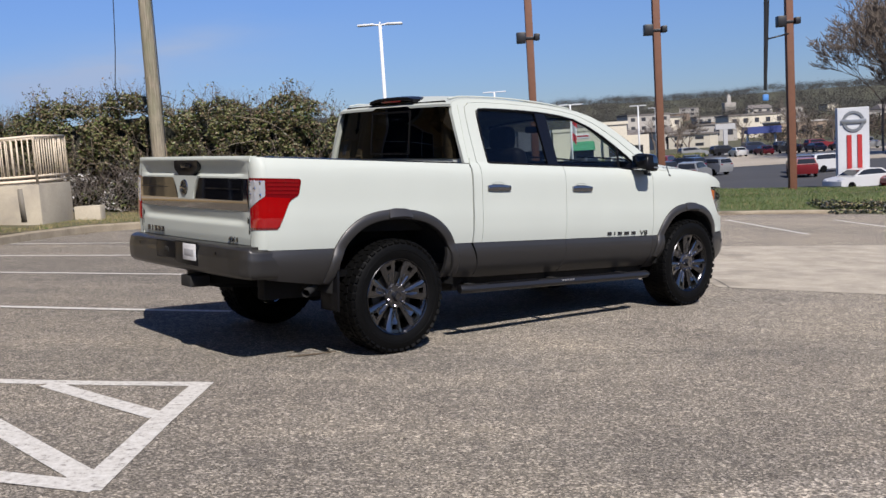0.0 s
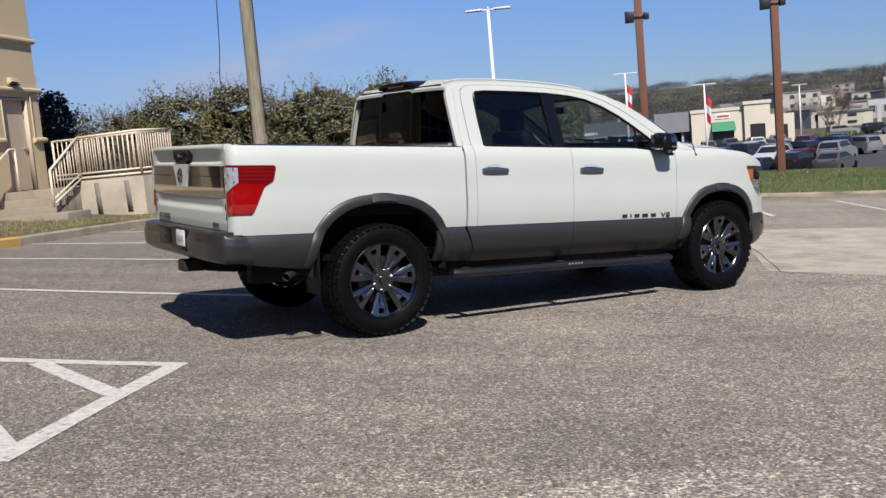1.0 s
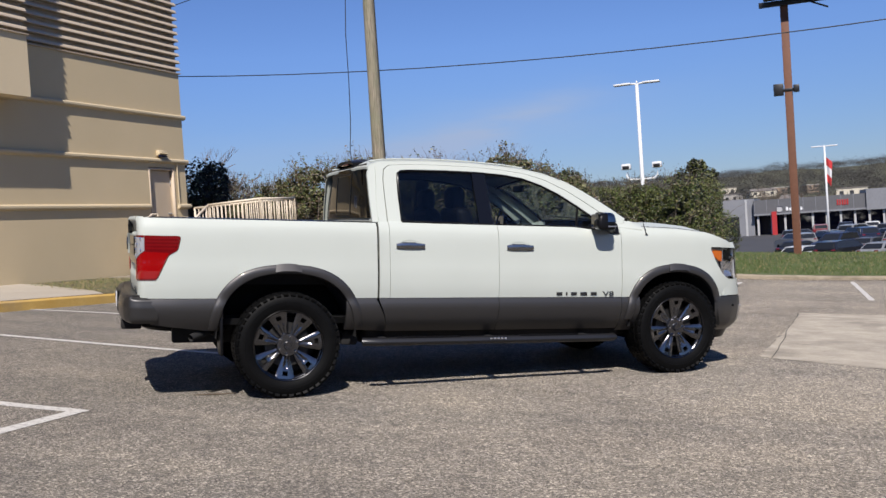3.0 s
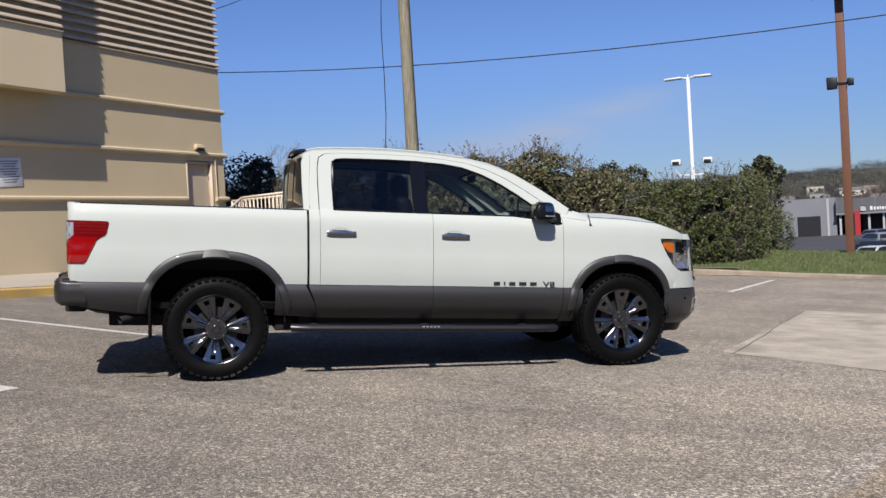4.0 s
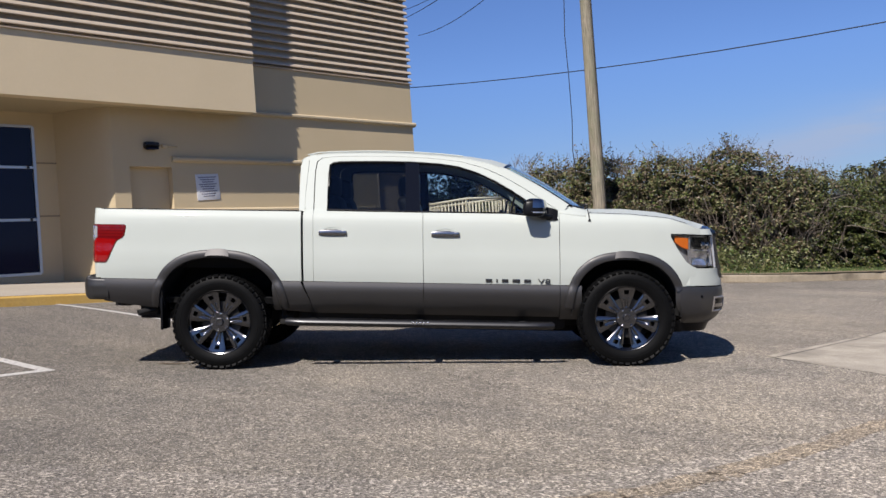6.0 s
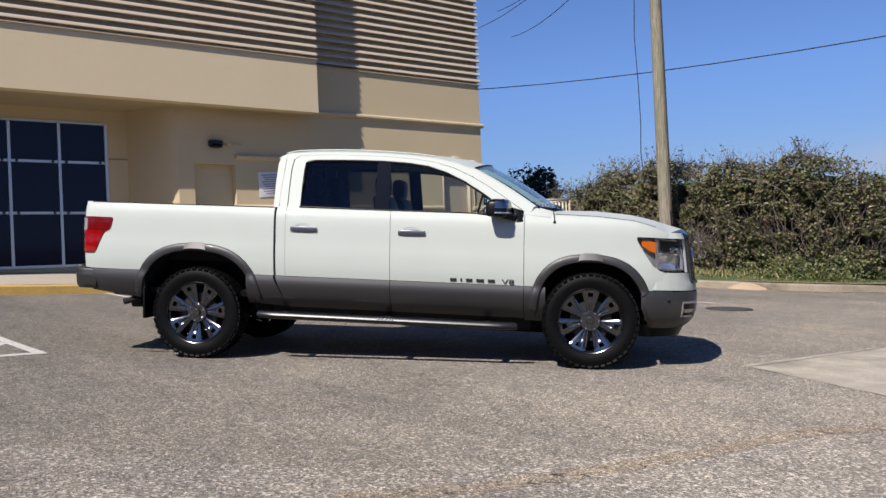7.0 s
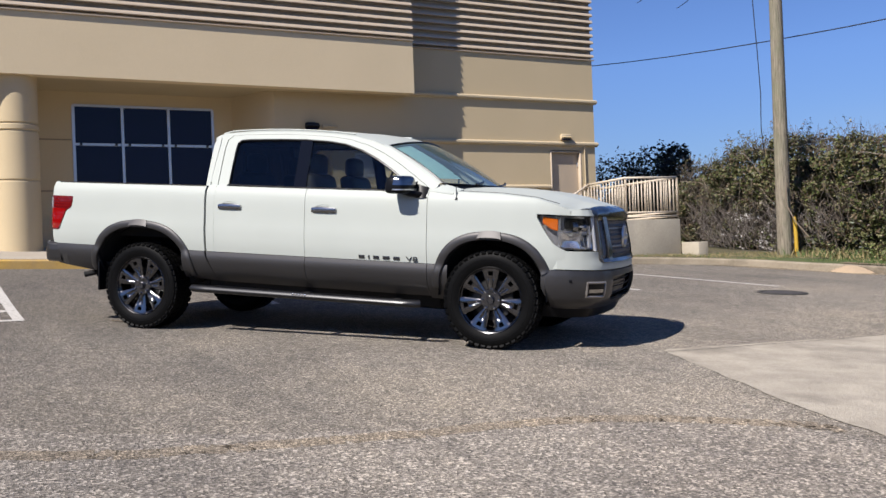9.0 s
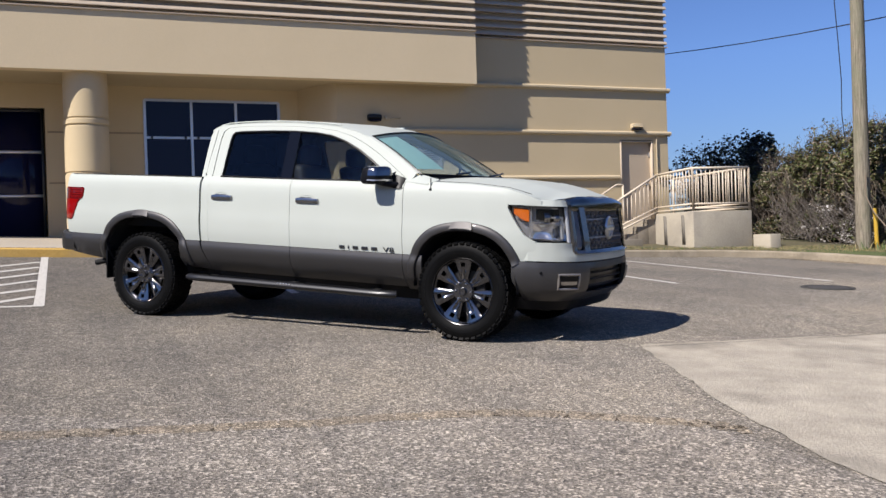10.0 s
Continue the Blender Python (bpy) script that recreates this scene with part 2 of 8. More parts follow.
# ---- mesh tools ----
def obj(name, bm, material, parent=None, label="", smooth=True, sharp=35):
    """Links a bmesh as one mesh object, under parent if given."""
    bm.normal_update()
    if sharp:
        lim = radians(sharp)
        for e in bm.edges:
            if len(e.link_faces) == 2 and e.calc_face_angle(0) > lim:
                e.smooth = False
    me = bpy.data.meshes.new(name)
    bm.to_mesh(me)
    bm.free()
    for p in me.polygons:
        p.use_smooth = smooth
    for mt in (material if isinstance(material, (list, tuple)) else (material,)):
        me.materials.append(mt)
    ob = new(name, me)
    if parent:
        ob.parent = parent
    if label:
        ob["label"] = label
    return ob


part = obj


def thing(name, m, label, category, group="", kind=""):
    ob = new(name)
    ob.empty_display_size = 0.2
    ob.matrix_world = m
    return tagged(ob, label, category, group, kind)


def grid(fn, nu, nv, bm=None, wrap=False):
    """A sheet of quads through fn(u, v), u and v from 0 to 1."""
    bm = bm or bmesh.new()
    rows = [[bm.verts.new(fn(i / nu, j / nv)) for j in range(nv + 1)] for i in range(nu if wrap else nu + 1)]
    for i in range(nu):
        a, b = rows[i], rows[(i + 1) % len(rows)]
        for j in range(nv):
            bm.faces.new((a[j], b[j], b[j + 1], a[j + 1]))
    return bm


def skirt(bm, off):
    """Turns the sheet's open border over by the vector off, so that it shows a thickness."""
    edges = [e for e in bm.edges if len(e.link_faces) == 1]
    for e in edges:
        e.smooth = False
    r = bmesh.ops.extrude_edge_only(bm, edges=edges)
    bmesh.ops.translate(bm, verts=[g for g in r["geom"] if isinstance(g, bmesh.types.BMVert)], vec=off)
    return bm


def box(size, at=(0, 0, 0), bev=0.0, bm=None, rot=None, seg=2):
    bm = bm or bmesh.new()
    m = Matrix.Translation(at) @ (rot.to_4x4() if rot else Matrix()) @ Matrix.Diagonal((*size, 1))
    r = bmesh.ops.create_cube(bm, size=1, matrix=m)
    if bev:
        es = {e for v in r["verts"] for e in v.link_edges}
        bmesh.ops.bevel(bm, geom=list(es), offset=bev, segments=seg, profile=0.5, affect="EDGES")
    return bm


def tube(points, r, n=8, bm=None, closed=False, cap=True, r2=None):
    """A round bar along the points; r2: its end radius."""
    bm = bm or bmesh.new()
    pts = [Vector(p) for p in points]
    rings, k, ref = [], len(pts), None
    for i, p in enumerate(pts):
        if closed:
            d = (pts[(i + 1) % k] - pts[i - 1]).normalized()
        else:
            d = (pts[min(i + 1, k - 1)] - pts[max(i - 1, 0)]).normalized()
        if ref is None:
            ref = Vector((0, 0, 1)) if abs(d.z) < 0.9 else Vector((1, 0, 0))
        a = d.cross(ref).normalized()
        b = d.cross(a).normalized()
        rr = r if r2 is None else r + (r2 - r) * i / max(1, k - 1)
        rings.append([bm.verts.new(p + a * rr * math.cos(2 * math.pi * j / n) + b * rr * math.sin(2 * math.pi * j / n)) for j in range(n)])
    for i in range(k if closed else k - 1):
        q, w = rings[i], rings[(i + 1) % k]
        for j in range(n):
            bm.faces.new((q[j], q[(j + 1) % n], w[(j + 1) % n], w[j]))
    if cap and not closed:
        bm.faces.new(rings[0][::-1]), bm.faces.new(rings[-1])
    return bm


def lathe(profile, n=48, axis="y", bm=None, closed=False):
    """Turns a profile of (radius, along) round the axis y or z."""
    bm = bm or bmesh.new()
    rows = []
    for i in range(n):
        a = 2 * math.pi * i / n
        c, s = math.cos(a), math.sin(a)
        rows.append([bm.verts.new((r * c, h, r * s) if axis == "y" else (r * c, r * s, h)) for r, h in profile])
    k = len(profile)
    for i in range(n):
        a, b = rows[i], rows[(i + 1) % n]
        for j in range(k if closed else k - 1):
            bm.faces.new((a[j], b[j], b[(j + 1) % k], a[(j + 1) % k]))
    return bm


def prism(outline, h0, h1, bm=None, to=None, bev=0.0):
    """A solid from a flat outline of (a, b) between the heights h0 and h1; to(a, b, h) gives the place."""
    bm = bm or bmesh.new()
    to = to or (lambda a, b, h: (a, b, h))
    lo = [bm.verts.new(to(a, b, h0)) for a, b in outline]
    hi = [bm.verts.new(to(a, b, h1)) for a, b in outline]
    n = len(outline)
    fs = [bm.faces.new(lo[::-1]), bm.faces.new(hi)]
    for i in range(n):
        fs.append(bm.faces.new((lo[i], lo[(i + 1) % n], hi[(i + 1) % n], hi[i])))
    if bev:
        bmesh.ops.recalc_face_normals(bm, faces=fs)
        bmesh.ops.bevel(bm, geom=list({e for f in fs for e in f.edges}), offset=bev, segments=2, profile=0.5, affect="EDGES")
    return bm


def lerp(table, x):
    """Smoothly read value at x from rows of (x, value)."""
    xs, ys = [p[0] for p in table], [p[1] for p in table]
    return float(np.interp(x, xs, ys))


def smooth_table(table, n=200, soft=4):
    """The same table, resampled and rounded off."""
    xs = np.linspace(table[0][0], table[-1][0], n)
    ys = np.interp(xs, [p[0] for p in table], [p[1] for p in table])
    for _ in range(soft):
        ys[1:-1] = (ys[:-2] + 2 * ys[1:-1] + ys[2:]) / 4
    return list(zip(xs.tolist(), ys.tolist()))


def ss(a, b, x):
    t = min(1.0, max(0.0, (x - a) / (b - a)))
    return t * t * (3 - 2 * t)


def join_text(text, size, depth, m):
    """Built-in letters as a bmesh, placed by m."""
    cu = bpy.data.curves.new("letters", "FONT")
    cu.body, cu.size, cu.extrude, cu.align_x = text, size, depth, "CENTER"
    tmp = new("letters", cu)
    me = bpy.data.meshes.new_from_object(tmp.evaluated_get(bpy.context.evaluated_depsgraph_get()))
    bm = bmesh.new()
    bm.from_mesh(me)
    bm.transform(m)
    bpy.data.objects.remove(tmp)
    bpy.data.curves.remove(cu)
    bpy.data.meshes.remove(me)
    return bm

# ---- ground ----
def lot(x, y):
    """Height of the sloping parking lot."""
    xc, yc = min(max(x, -20.0), 30.0), min(max(y, -35.0), 28.0)
    z = 0.074 - 0.06 * xc - 0.0193 * yc
    return z + 0.02 * max(0.0, min(13.9 - yc, 14.0)) * ss(1.5, 8.0, -x)


def verge_z(x):
    return -0.285 - 0.048 * min(max(x, -20.0), 30.0)


LOW = -3.4
KERB = [(-7.95, 13.95), (-7.85, 15.5), (-7.70, 17.4), (-7.35, 19.0), (-6.7, 20.0), (-5.6, 20.55), (-4.3, 20.75), (-3.0, 21.1), (-1.9, 21.7), (-1.2, 22.9), (-0.5, 23.9), (0.9, 24.25), (3.5, 24.45), (6.3, 24.95), (9.5, 25.6), (16.0, 26.8), (34.0, 30.0)]


def terrain(x, y):
    """Ground away from the lot: verge, bank, lower lots, hills."""
    near = max(lot(x, min(y, 25.0)) + 0.12, verge_z(x)) if x > -7.5 else lot(x, y) + 0.13
    if x > -20:
        k = ss(33.5, 46.0, y) if x < 40 else 1.0
        if x > 32:
            k = max(k, ss(32, 60, x) * ss(-60, 40, y))
    else:
        k = ss(33.5, 46.0, y)
    z = near * (1 - k) + LOW * k
    far = math.hypot(x, y)
    hill = ss(430, 880, far) * (24 + 4 * noise.noise((x / 160, y / 160, 0.3)) + 2 * noise.noise((x / 50, y / 50, 2.0)))
    rise = 1.5 * ss(230, 330, far) + 5 * ss(330, 520, far)
    return z + rise + hill * (1 if y > -100 else 0.3)


def ground_sheet():
    xs = sorted(set([-2600, -1800, -1200] + list(range(-1000, 1001, 50)) + list(range(-160, 201, 10)) + list(range(-40, 45, 2)) + [1200, 1800, 2600]))
    ys = sorted(set([-2600, -1200, -600, -300] + list(range(-200, 100, 20)) + list(range(-40, 60, 2)) + list(range(60, 200, 10)) + list(range(200, 1301, 40)) + [1500, 2000, 2600]))
    vs, fs = [], []
    for x in xs:
        for y in ys:
            inlot = x > -9 and y < 20 and x < 30
            vs.append((x, y, terrain(x, y) - (0.35 if inlot else 0.0) - (0.25 if (x > -9 and y < 30 and not inlot and x < 36) else 0.0)))
    k = len(ys)
    for i in range(len(xs) - 1):
        for j in range(k - 1):
            fs.append((i * k + j, (i + 1) * k + j, (i + 1) * k + j + 1, i * k + j + 1))
    me = bpy.data.meshes.new("ground")
    me.from_pydata(vs, [], fs)
    for p in me.polygons:
        p.use_smooth = True
    return me


M_EARTH = worn("scrub land", (0.048, 0.052, 0.024), (0.088, 0.08, 0.044), 0.95, 0.05, 0.6, 0.3, 0.5, c3=(0.036, 0.04, 0.028))
ground_me = ground_sheet()
ground_me.materials.append(M_EARTH)
tagged(new("ground", ground_me), "rolling scrub ground around the parking lots", "ground", kind="structure")


def kerb_y(x):
    return lerp([(-7.35, 19.0), *KERB[4:]], x)


# parking lot: rows across, from the building's kerb to the far kerb
def lot_sheet():
    bm = bmesh.new()
    xs = [-8.0, -7.9, -7.8, -7.6, -7.35, -7.0, -6.7, -6, -5, -4, -3, -2, -1.2, -0.5, 0, 1, 2, 3, 4, 5, 6, 8, 10, 13, 16, 20, 25, 30, 34]
    def at(x, v):
        top = kerb_y(x) if x > -7.35 else lerp([(-8.0, 13.9), (-7.95, 13.95), (-7.85, 15.5), (-7.7, 17.4), (-7.35, 19.0)], x)
        y = -36 + (top + 0.05 + 36) * v
        return (x, y, lot(x, y))
    rows = [[bm.verts.new(at(x, j / 60)) for j in range(61)] for x in xs]
    for a, b in zip(rows, rows[1:]):
        for j in range(60):
            bm.faces.new((a[j], b[j], b[j + 1], a[j + 1]))
    return bm


tagged(obj("road", lot_sheet(), M_ASPHALT), "worn grey asphalt parking lot with exposed aggregate", "parking lot", kind="structure")


def strip(points, width, h, material, name, step=0.5):
    """A painted strip that lies on the lot along the points."""
    bm = bmesh.new()
    for a, b in zip(points, points[1:]):
        a, b = Vector(a), Vector(b)
        n = max(1, int((b - a).length / step))
        d = (b - a).normalized()
        s = Vector((-d.y, d.x)) * width / 2
        row = []
        for i in range(n + 1):
            p = a + (b - a) * i / n
            row.append([bm.verts.new((q.x, q.y, lot(q.x, q.y) + h)) for q in (p + s, p - s)])
        for r, q in zip(row, row[1:]):
            bm.faces.new((r[0], r[1], q[1], q[0]))
    return obj(name, bm, material)


LINES = [[(-8.0, 8.95), (-2.15, 8.78)], [(-8.0, 11.82), (-1.9, 11.65)], [(-8.0, 14.2), (-1.95, 14.28)], [(-7.7, 16.3), (-6.0, 16.42), (-1.6, 16.78)],
         [(1.57, 18.7), (1.82, 22.7)], [(4.28, 18.3), (4.14, 23.6)], [(6.66, 18.1), (6.40, 22.7)], [(9.2, 17.9), (8.9, 22.6)]]
for ln in LINES:
    tagged(strip(ln, 0.10, 0.0075, M_LINE, "parking_line"), "worn white painted parking bay line", "line marking", "parking bay lines", "structure")
# hatched no-parking bay beside the building
HATCH = [[(-7.95, 5.84), (-1.62, 5.86)], [(-1.66, 5.90), (-1.66, 4.9), (-1.64, 3.90)], [(-7.95, 5.02), (-3.6, 4.42), (-2.09, 4.07), (-1.60, 3.94)]]
hb = strip(HATCH[0], 0.11, 0.005, M_LINE, "hatched_bay")
tagged(hb, "white painted hatched no-parking bay on the asphalt", "line marking", kind="structure")
for ln, w in ((HATCH[1], 0.13), (HATCH[2], 0.13), ([(-2.6, 5.8), (-1.70, 5.10)], 0.13), ([(-3.4, 5.8), (-1.68, 4.05)], 0.13), *[([(-2.6 - 0.85 * i, 5.8), (-1.45 - 0.85 * i, 4.60 + 0.06 * i)], 0.12) for i in range(2, 6)]):
    st = strip(ln, w, 0.006, M_LINE, "hatch_stripe")
    st.parent = hb

# pale concrete slab let into the asphalt
def slab():
    bm = bmesh.new()
    edge = [(2.84, 10.47), (4.20, 9.95), (5.11, 9.60), (5.65, 9.45), (6.13, 9.32), (6.9, 9.25), (9.0, 9.1), (14.0, 9.2), (14.0, 16.0), (9.0, 15.9), (5.0, 15.6), (3.15, 15.5), (3.05, 13.55), (2.95, 12.0)]
    dense = []
    for (xa, ya), (xb, yb) in zip(edge, edge[1:] + edge[:1]):
        k = max(1, int(math.hypot(xb - xa, yb - ya) / 0.10))
        dense += [(xa + (xb - xa) * i / k, ya + (yb - ya) * i / k) for i in range(k)]
    dense = [(x + 0.03 * noise.noise((x * 3, y * 3, 1)) + 0.02 * noise.noise((x * 14, y * 14, 4)), y + 0.03 * noise.noise((x * 3, y * 3, 7)) + 0.02 * noise.noise((x * 14, y * 14, 9))) for x, y in dense]
    vs = [bm.verts.new((x, y, lot(x, y) + 0.005)) for x, y in dense]
    bm.faces.new(vs)
    bmesh.ops.triangulate(bm, faces=bm.faces)
    return bm


tagged(obj("pavement", slab(), M_CONC, smooth=False), "pale worn concrete slab in the asphalt", "concrete slab", kind="structure")
def bleached():
    """The sun-bleached lane, a sheet on the asphalt."""
    edge = [(-14 + 0, -12.0), (-6.0, -2.0), (-2.4, 1.6), (-0.2, 3.1), (1.2, 4.0), (2.6, 4.75), (4.1, 5.8), (4.4, 6.6), (4.5, 7.4), (4.65, 8.2), (4.95, 8.85), (5.5, 9.25)]
    bm = bmesh.new()
    rows = []
    for i, (x, y) in enumerate(smooth_table(edge, 60, 2)):
        w = 0.06 * noise.noise((x * 2.3, y * 2.3, 0))
        rows.append([bm.verts.new((px, py, lot(px, py) + 0.003)) for px, py in [(x + (22 - x) * t + w * (1 - t), y + w - 3.0 * t * (9.25 - y) / 21) for t in [k / 12 for k in range(13)]]])
    for p, q in zip(rows, rows[1:]):
        for j in range(12):
            bm.faces.new((p[j], q[j], q[j + 1], p[j + 1]))
    return bm


tagged(obj("road", bleached(), M_ASPHALT2), "sun-bleached lane of coarse asphalt", "asphalt lane", kind="structure")
def pale_patch():
    """Sun-bleached asphalt between the slab and the verge, with an uneven edge."""
    bm = bmesh.new()
    rows = []
    for i in range(60):
        x = 2.1 + 14.0 * i / 59
        y0, y1 = 15.3, kerb_y(x) - 0.7
        rows.append([bm.verts.new((px, y, lot(px, y) + 0.0035)) for px, y in [(x + 0.25 * noise.noise((y * 1.3, i * 0.1, 2)), y) for y in [y0 + (y1 - y0) * k / 20 + (0.35 * noise.noise((x * 0.9, k, 3)) if k == 20 else 0) for k in range(21)]]])
    for p, q in zip(rows, rows[1:]):
        for j in range(20):
            bm.faces.new((p[j], q[j], q[j + 1], p[j + 1]))
    return bm


tagged(obj("road", pale_patch(), asphalt_mat("pale asphalt", 0.84)), "pale sun-bleached patch of old asphalt", "asphalt patch", kind="structure")
def old_patch():
    """A slightly paler patch of old asphalt between the seam and the slab."""
    bm = bmesh.new()
    ring_ = [(0.30, 8.06), (1.88, 7.75), (2.90, 7.57), (3.70, 7.44), (4.55, 7.36), (4.66, 8.2), (5.05, 8.9), (5.5, 9.32), (4.20, 9.95), (2.84, 10.47), (2.2, 10.9), (0.9, 10.2)]
    dense = []
    for (xa, ya), (xb, yb) in zip(ring_, ring_[1:] + ring_[:1]):
        k = max(1, int(math.hypot(xb - xa, yb - ya) / 0.15))
        dense += [(xa + (xb - xa) * i / k, ya + (yb - ya) * i / k) for i in range(k)]
    vs = [bm.verts.new((x + 0.03 * noise.noise((x * 4, y * 4, 3)), y + 0.03 * noise.noise((x * 4, y * 4, 6)), lot(x, y) + 0.002)) for x, y in dense]
    bm.faces.new(vs)
    bmesh.ops.triangulate(bm, faces=bm.faces)
    return bm


tagged(obj("road", old_patch(), asphalt_mat("patched asphalt", 0.87), smooth=False), "paler patch of old asphalt along a seam", "asphalt patch", kind="structure")
# crack lines and sealed seams
M_CRACK = worn("dark crack filler", (0.028, 0.0264, 0.024), (0.048, 0.044, 0.04), 0.9, 4.0, 40.0)
rng = random.Random(4)
def wander(a, b, n, amp):
    a, b = Vector(a), Vector(b)
    s = Vector((-(b - a).y, (b - a).x)).normalized()
    return [tuple(a + (b - a) * i / n + s * (rng.uniform(-amp, amp) if 0 < i < n else 0)) for i in range(n + 1)]
tagged(strip(wander((2.96, 10.42), (3.13, 15.4), 14, 0.02), 0.010, 0.008, M_CRACK, "crack", 0.3), "dark crack along the concrete slab", "crack", kind="structure")
for a_, b_, n_, w_ in (((0.30, 8.05), (3.2, 7.53), 44, 0.004), ((2.69, 10.35), (1.6, 10.9), 18, 0.003)):
    tagged(strip(wander(a_, b_, n_, 0.03), w_, 0.008, M_CRACK, "crack", 0.3), "thin dark crack in the asphalt", "crack", kind="structure")
# rusty dirt washed along the edge of the bleached lane
edge_dirt = [(4.10, 5.3), (4.34, 5.8), (4.47, 6.32), (4.57, 6.9), (4.61, 7.32), (4.63, 7.77), (4.70, 8.2), (4.86, 8.62), (5.08, 8.92), (5.34, 9.22), (5.58, 9.40)]
edge_dirt = [(xa + (xb - xa) * k / 5, ya + (yb - ya) * k / 5) for (xa, ya), (xb, yb) in zip(edge_dirt, edge_dirt[1:]) for k in range(5)]
tagged(strip([(x + rng.uniform(-0.025, 0.025), y + rng.uniform(-0.025, 0.025)) for x, y in edge_dirt], 0.17, 0.0045, asphalt_mat("dirt-washed asphalt", 0.84, 1.0, (1.06, 0.89, 0.67), False), "stain", 0.2), "rusty dirt stain along the bleached lane", "stain", kind="structure")
# manhole cover
mh = thing("manhole_cover", Matrix.Translation((-0.75, 15.9, lot(-0.75, 15.9))) @ Vector((0.06, 0.0193, 1.0)).to_track_quat("Z", "Y").to_matrix().to_4x4(), "dark round iron manhole cover in the asphalt", "manhole cover")
bm = lathe([(0.0, 0.012), (0.27, 0.012), (0.28, 0.008)], 28, "z")
part("cover", bm, worn("dark iron", (0.04, 0.036, 0.032), (0.064, 0.056, 0.048), 0.7, 6.0, 40.0), mh)
part("ring", lathe([(0.292, 0.006), (0.297, 0.016), (0.35, 0.016), (0.36, 0.003)], 28, "z"), M_CRACK, mh)


# kerbs
def kerb_run(points, material, name, h=0.15, w=0.16, label="", n=1):
    bm = bmesh.new()
    pts = []
    for a, b in zip(points, points[1:]):
        a, b = Vector(a), Vector(b)
        k = max(1, int((b - a).length / 0.6))
        pts += [a + (b - a) * i / k for i in range(k)]
    pts.append(Vector(points[-1]))
    rows = []
    for i, p in enumerate(pts):
        d = (pts[min(i + 1, len(pts) - 1)] - pts[max(i - 1, 0)]).normalized()
        s = Vector((-d.y, d.x))
        z = lot(p.x, p.y) + 0.008 * noise.noise((p.x * 0.9, p.y * 0.9, 7.0))
        s = s * (1 + 0.15 * noise.noise((p.x * 0.7, p.y * 0.7, 4.0)))
        t = h - 0.065 * ss(-0.5, 2.5, p.x)
        prof = [(0.02, -0.1), (0.01, t - 0.03), (-0.015, t - 0.006), (-0.04, t), (-w, t), (-w, -0.1)]
        rows.append([bm.verts.new((p.x - s.x * o, p.y - s.y * o, z + q)) for o, q in prof])
    for a, b in zip(rows, rows[1:]):
        for j in range(len(a) - 1):
            bm.faces.new((a[j], b[j], b[j + 1], a[j + 1]))
    for r in (rows[0], rows[-1]):
        bm.faces.new(r)
    return tagged(obj(name, bm, material), label, "kerb", kind="structure")


kerb_run(KERB, M_KERB, "kerb", label="weathered grey concrete kerb along the verge")
sand = thing("sand_pile", Matrix.Translation((-3.55, 20.93, lot(-3.55, 20.93))), "small heap of orange sand washed over the kerb", "sand")
def heap(u, v):
    a_ = 2 * math.pi * u
    rr_ = v * (0.80 + 0.25 * noise.noise((math.cos(a_) * 1.5, math.sin(a_) * 1.5, 3)))
    x_, y_ = 0.74 * rr_ * math.cos(a_), 0.40 * rr_ * math.sin(a_) + 0.24 * rr_ * math.cos(a_) * 0.6
    return (x_, y_, -0.09 + 0.23 * max(0.0, 1 - v ** 1.8) + 0.012 * noise.noise((x_ * 9, y_ * 9, 1)) - 0.06 * x_)
part("heap", grid(heap, 30, 10), worn("orange sand", (0.41, 0.30, 0.19), (0.35, 0.265, 0.175), 0.95, 6.0, 80.0, 0.5, 0.01), sand)
# dirt, leaves and grit washed into the gutter
def gutter_litter():
    r = random.Random(31)
    vs, fs, mi = [], [], []
    for a, b in zip(KERB[2:-2], KERB[3:-1]):
        a, b = Vector(a), Vector(b)
        n_ = Vector(((b - a).y, -(b - a).x)).normalized()
        for _ in range(int((b - a).length * 95)):
            u = r.random()
            if noise.noise((a.x + u * (b - a).x, a.y + u * (b - a).y, 2.0)) < -0.12:
                continue
            p = a + (b - a) * u + n_ * (0.03 + abs(r.gauss(0, 0.16)))
            z, w, t_ = lot(p.x, p.y) + 0.004, r.uniform(0.008, 0.030), r.uniform(0, 6.28)
            k = len(vs)
            c_, s_ = math.cos(t_) * w, math.sin(t_) * w
            vs += [(p.x - c_, p.y - s_, z), (p.x + 0.45 * s_, p.y - 0.45 * c_, z + 0.3 * w), (p.x + c_, p.y + s_, z + r.uniform(0, 0.5) * w), (p.x - 0.45 * s_, p.y + 0.45 * c_, z + 0.3 * w)]
            fs.append((k, k + 1, k + 2, k + 3))
            mi.append(r.choice((0, 0, 1)))
    me = bpy.data.meshes.new("leaf_litter")
    me.from_pydata(vs, [], fs)
    me.materials.append(worn("dead leaf brown", (0.12, 0.085, 0.05), (0.20, 0.145, 0.085), 0.9, 3.0))
    me.materials.append(worn("pale grit", (0.30, 0.25, 0.18), (0.24, 0.20, 0.15), 0.95, 3.0))
    me.polygons.foreach_set("material_index", mi)
    return tagged(new("leaf_litter", me), "brown leaves and grit along the kerb gutter", "leaf litter", kind="stuff")


